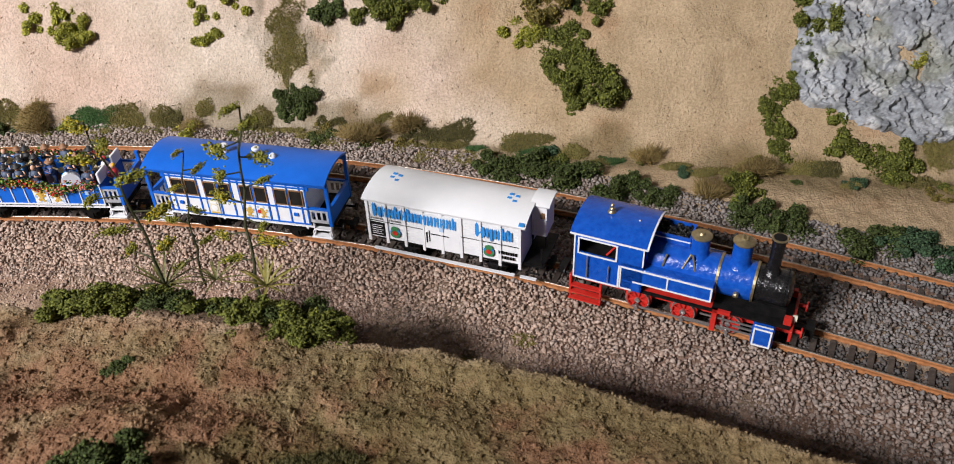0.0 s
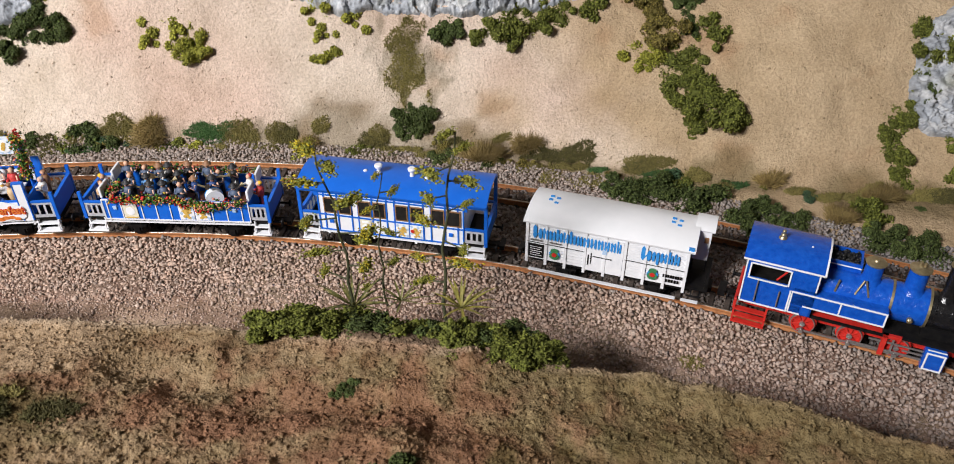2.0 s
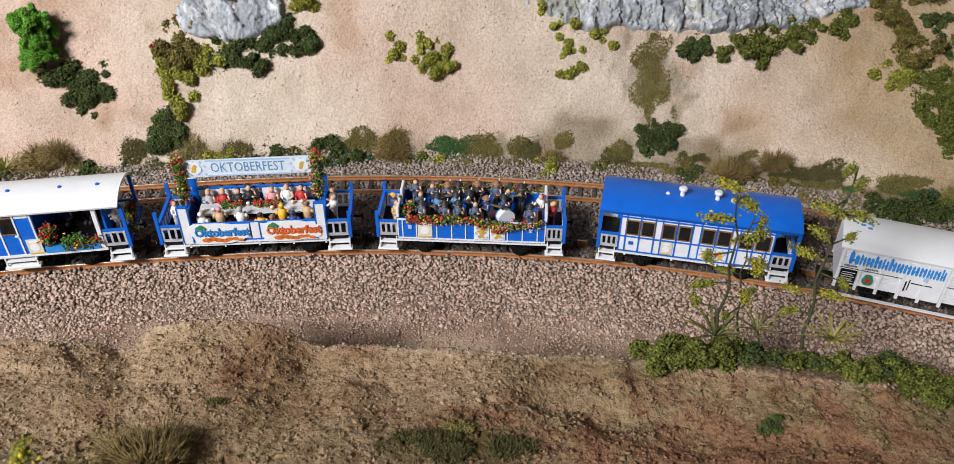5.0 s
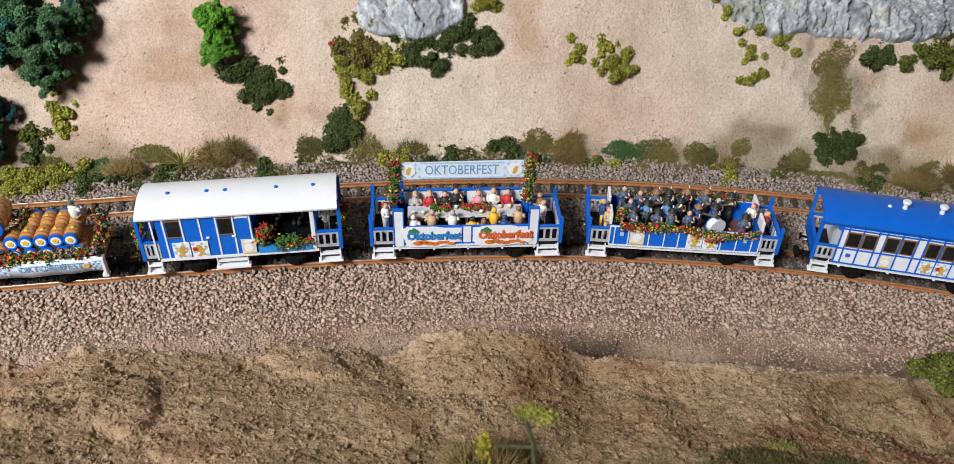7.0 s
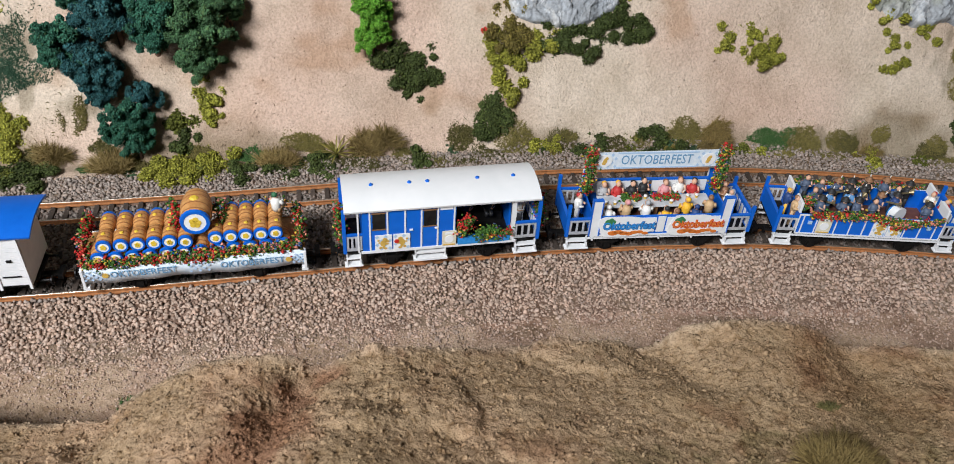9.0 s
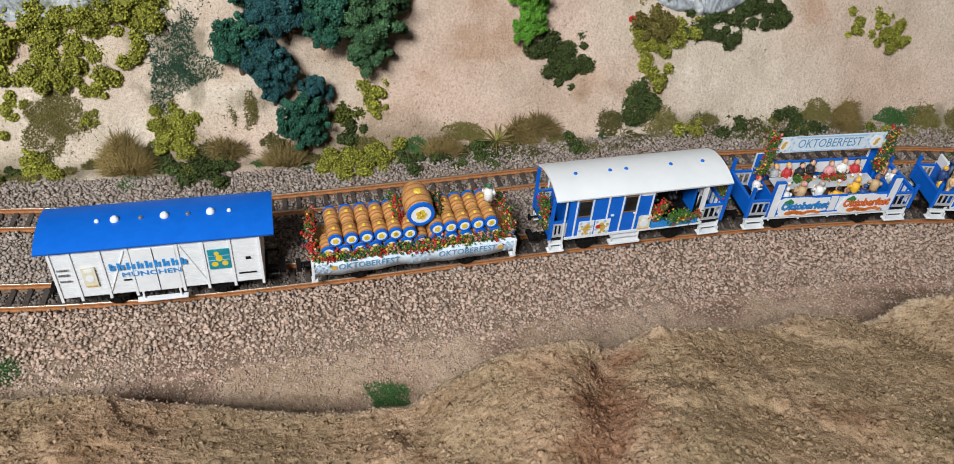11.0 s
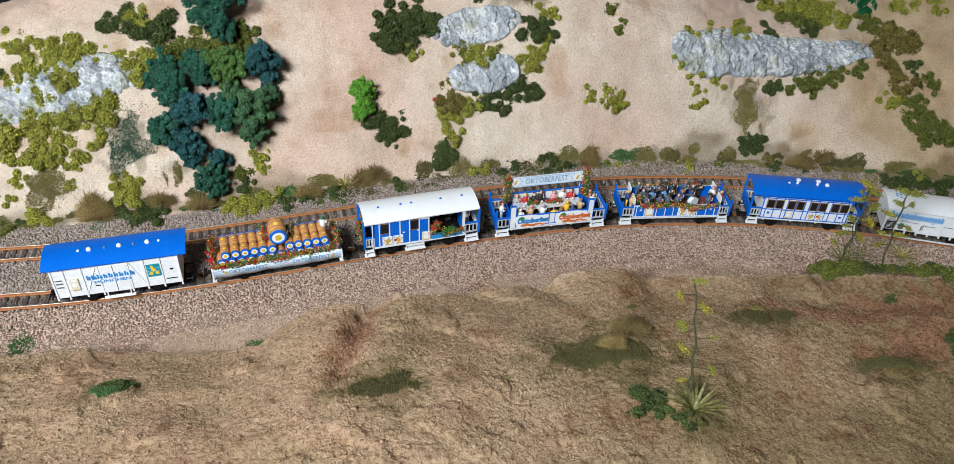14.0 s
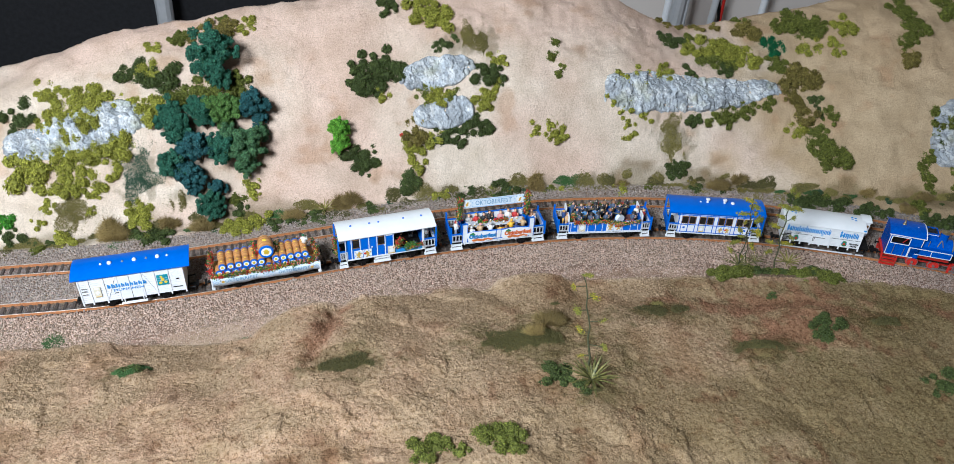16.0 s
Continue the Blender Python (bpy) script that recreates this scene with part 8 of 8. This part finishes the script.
STRIP = []
for k in range(84):
    x = -0.97 + 1.26 * (k + prng.random()) / 84
    y = float(smooth_table(np.array([x]), BX, B_FOOT)[0]) + prng.uniform(-0.012, 0.008)
    if y - float(rail_y(x)) > 0.100:
        STRIP.append((x, y, prng.uniform(0.009, 0.015), prng.choice(("olv", "olv", "drk", "olv", "grn", "olv", "drk", "tan"))))
for k, (x, y, r, kind) in enumerate(TUFTS + TUFTS_2 + STRIP):
    tuft(x, y, r, kind, 300 + k, 0.8 if k < len(TUFTS + TUFTS_2) else 0.42)

AGAVE = mat("agave_leaf", (0.11, 0.11, 0.024), (0.36, 0.30, 0.065), 350, 0.55, vary=0.15)
AGAVE_DARK = mat("dark_agave_leaf", (0.030, 0.045, 0.014), (0.24, 0.21, 0.06), 420, 0.55, vary=0.15)
STALK = mat("flower_stalk", (0.030, 0.036, 0.016), (0.075, 0.075, 0.032), 600, 0.8)


def rosette(parent, at, n, length, width, material, seed, droop=0.5):
    """Pointed leaves with a channelled, thick cross-section, each a part."""
    rr = random.Random(seed)
    for k in range(n):
        a = k * 2.39996 + rr.uniform(-0.2, 0.2)
        up = 0.25 + 0.75 * k / n
        L = length * rr.uniform(0.75, 1.1)
        bm = bmesh.new()
        rings = []
        for j in range(6):
            u = j / 5
            w = width * (0.55 + 1.0 * u * (1 - u) * 1.8) * (1 - u ** 3)
            rad, z = L * u * math.cos(up), L * u * math.sin(up) - droop * L * u * u * 0.45
            c = Vector((math.cos(a) * rad, math.sin(a) * rad, z))
            t = Vector((-math.sin(a), math.cos(a), 0))
            rings.append([bm.verts.new(Vector(at) + c + t * w), bm.verts.new(Vector(at) + c - Vector((0, 0, w * 0.7))), bm.verts.new(Vector(at) + c - t * w), bm.verts.new(Vector(at) + c - Vector((0, 0, w * 0.15)))])
        for p, q in zip(rings, rings[1:]):
            for i in range(4):
                bm.faces.new((p[i], p[(i + 1) % 4], q[(i + 1) % 4], q[i]))
        bmesh.ops.recalc_face_normals(bm, faces=bm.faces)
        part("leaf", bm, material, parent)


def agave(x, y, z, length, n, material, label, seed):
    e = tagged(new("agave"), label, "agave", "agave plants")
    e.matrix_world = pose(x, y, z)
    rosette(e, (0, 0, 0), n + 6, length, length * 0.036, material, seed)
    return e


def bloom_mesh(seed, yellow):
    rng = np.random.default_rng(seed)
    n = 260
    p = rng.normal(0, 1, (n, 3)) * np.array((0.60, 0.36, 0.20))
    V, F, k = scatter(rng, p, 0.13 * (0.5 + rng.random(n)), 0.6, 0.6, "oct")
    me = mesh_np("blossom", V, F)
    mix = rng.random((n, 1)) < (0.4 if yellow else 0.08)
    pigment(me, np.repeat(np.where(mix, np.array((0.50, 0.40, 0.03)), np.array((0.24, 0.25, 0.045))) * (0.6 + 0.8 * rng.random((n, 1))), k, 0))
    me.materials.append(LEAF)
    return me


BLOOMS = [bloom_mesh(500 + k, k % 2) for k in range(6)]


def flower_stalk(base, top, bow, n, seed, label, thick=0.0011, bloom=0.036):
    """A tall bent stem with short side twigs that carry foam blossoms."""
    rr = random.Random(seed)
    b, t = Vector(base), Vector(top)
    e = tagged(new("flower_stalk"), label, "agave", "tall flowering agave stalks")
    e.matrix_world = Matrix.Translation(b)
    cv = [Vector((0, 0, 0)).lerp(t - b, u / 10) + Vector(bow) * math.sin(math.pi * u / 10) for u in range(11)]
    cv = [c + Vector((0.0010 * math.sin(k * 1.9 + seed), 0.0006 * math.cos(k * 2.3 + seed), 0)) * (k > 0) for k, c in enumerate(cv)]
    bm = bmesh.new()
    for k in range(10):
        tube(bm, cv[k], cv[k + 1] + (cv[k + 1] - cv[k]) * 0.05, thick * (1 - 0.055 * k), thick * (1 - 0.055 * (k + 1)), 8)
    part("stem", bm, STALK, e, "thin rough brown-green stem")
    H = (t - b).length
    for k in range(n):
        u = 0.22 + 0.78 * k / (n - 1)
        i = min(9, int(u * 10))
        p = cv[i].lerp(cv[i + 1], u * 10 - i)
        a = (0 if k % 2 else math.pi) + rr.uniform(-0.7, 0.7)
        reach = H * (0.105 if u < 0.9 else 0.04) * rr.uniform(0.7, 1.3)
        q = p + Vector((math.cos(a) * reach, math.sin(a) * reach * 0.7 - 0.001, reach * rr.uniform(-0.15, 0.35)))
        tw = part("twig", tube(bmesh.new(), p, q, 0.00045, 0.0003, 6), STALK, e)
        fl = new("blossom", BLOOMS[rr.randrange(6)])
        fl.parent = tw
        s = H * bloom * rr.uniform(0.8, 1.3)
        fl.matrix_local = Matrix.Translation(q) @ Matrix.Rotation(rr.uniform(0, 6), 4, "Z") @ Matrix.Rotation(rr.uniform(-0.5, 0.5), 4, "X") @ Matrix.Diagonal((s * 1.25, s, s, 1))
    return e


flower_stalk((-0.1545, 0.3000, 0.034), (-0.1622, 0.2920, 0.1300), (0.003, 0, 0), 9, 1, "tall thin agave stalk with yellow-green blossoms", 0.0008)
flower_stalk((-0.1390, 0.3080, 0.030), (-0.1392, 0.3240, 0.0960), (-0.002, 0, 0.0), 7, 2, "slender agave stalk with few yellow blossoms", 0.0006)
flower_stalk((-0.1106, 0.2985, 0.029), (-0.1045, 0.3120, 0.1240), (-0.0025, 0, 0), 11, 3, "tall agave stalk thick with yellow-green blossoms", 0.0009)
flower_stalk((-0.3750, 0.1180, land_at(-0.375, 0.118) - 0.002), (-0.3823, 0.1400, 0.1830), (0.002, 0, 0.0), 8, 4, "lone agave stalk with yellow-green blossoms", 0.0010, 0.026)
agave(-0.1540, 0.2990, 0.038, 0.0215, 18, AGAVE_DARK, "spiky agave rosette among dark green bushes", 5)
agave(-0.1320, 0.3050, 0.036, 0.0165, 9, AGAVE_DARK, "small upright agave rosette between the bushes", 6)
agave(-0.1030, 0.2900, 0.044, 0.0205, 15, AGAVE, "spiky yellow-green agave rosette in a bush", 7)
agave(-0.3740, 0.1120, land_at(-0.374, 0.112) + 0.002, 0.0270, 26, AGAVE_DARK, "large striped agave rosette on near hill", 8)
ax, ay = -0.5905, 0.5060
agave(ax, ay, land_at(ax, ay) + 0.004, 0.0185, 18, AGAVE, "yellow-green agave rosette beside dry grass", 9)
ob = tagged(part("red_flower", bmesh.new(), RED), "tiny bright red flower on the slope", "flower")
bmf = bmesh.new()
for k in range(7):
    bmesh.ops.create_icosphere(bmf, subdivisions=1, radius=0.0013, matrix=Matrix.Translation((0.0014 * math.cos(k), 0.0014 * math.sin(k * 1.7), 0.0012 * math.sin(k * 2.3))))
bmf.to_mesh(ob.data)
bmf.free()
ob.matrix_world = Matrix.Translation((-0.491, 0.563, land_at(-0.491, 0.563) + 0.003))

# crumbs of earth
crng = np.random.default_rng(77)


def crumb_field(name, n, x0, x1, y0, y1, size, keep, label, shape="oct", tone=0.4):
    x, y = crng.uniform(x0, x1, n), crng.uniform(y0, y1, n)
    k = keep(x, y)
    x, y = x[k], y[k]
    z = land(x, y)
    V, F, c = scatter(crng, np.stack([x, y, z], 1), size * (0.35 + 1.1 * crng.random(len(x)) ** 2), 0.7, 0.4, shape)
    me = mesh_np(name, V, F, True)
    pigment(me, np.repeat(ground_colors(x, y, z) * np.hstack([np.repeat(1 - tone / 2 + tone * crng.random((len(x), 1)), 3, 1), np.ones((len(x), 1))]), c, 0))
    return tagged(link_mesh(name, me, GROUND), label, "earth", kind="stuff")


crumb_field("earth_crumbs", 60000, -0.95, 0.30, -0.02, 0.30, 0.0012, lambda x, y: (y < smooth_table(x, FX, F_CREST) + 0.01) & (fbm(x, y, 20, 3, 61) + 0.5 * fbm(x, y, 110, 2, 67) + 0.6 * np.exp(-((x + 0.595) / 0.03) ** 2) + 0.3 * np.exp(-((x + 0.22) / 0.1) ** 2) > crng.uniform(-0.3, 1.3, len(x))), "rough crumbs of sandy earth on the near hill")
crumb_field("coarse_grit", 110000, -0.93, 0.26, 0.0, 0.30, 0.00105, lambda x, y: y < smooth_table(x, FX, F_CREST) + 0.004, "coarse sand grit glued over the near hill", "tet", 0.55)
crumb_field("sand_grains", 26000, -1.0, 0.35, 0.42, 0.72, 0.0008, lambda x, y: y > smooth_table(x, BX, B_FOOT), "fine sand grains on the pale slope")

# things behind the crest
for x0, x1, z1, r, tone in ((0.231, 0.252, -0.10, 0.0085, "white"), (0.276, 0.297, -0.10, 0.0085, "white"), (0.352, 0.384, -0.05, 0.0085, "white"), (0.482, 0.500, -0.08, 0.0085, "white"), (0.372, 0.305, -0.11, 0.004, "black"), (0.376, 0.378, -0.10, 0.004, "red")):
    tagged(part("cable", tube(tube(bmesh.new(), (x0, 1.52, -0.9), (x0, 1.51, -0.215), r), (x0, 1.51, -0.215), (x1, 1.51, z1 + 0.25), r), {"white": WHITE, "black": BLACK, "red": RED}[tone]), "%s cable hanging before the pale wall" % ("thick white" if tone == "white" else "thin " + tone), "cable", "cables behind the hill")
for x in (-0.93, -0.32, 0.10):
    tagged(part("metal_post", tube(bmesh.new(), (x, 1.26, -0.95), (x + 0.10, 1.24, 0.95), 0.016), mat("grey_post_paint", (0.42, 0.43, 0.44), (0.5, 0.5, 0.52), 60, 0.4, 0.3)), "slanting pale grey metal post behind the hill", "post", "posts behind the hill")


# ---- sleepers under the rails ----
sleepers(front_track, 0.0)
sleepers(back_track, BACK_OFF)
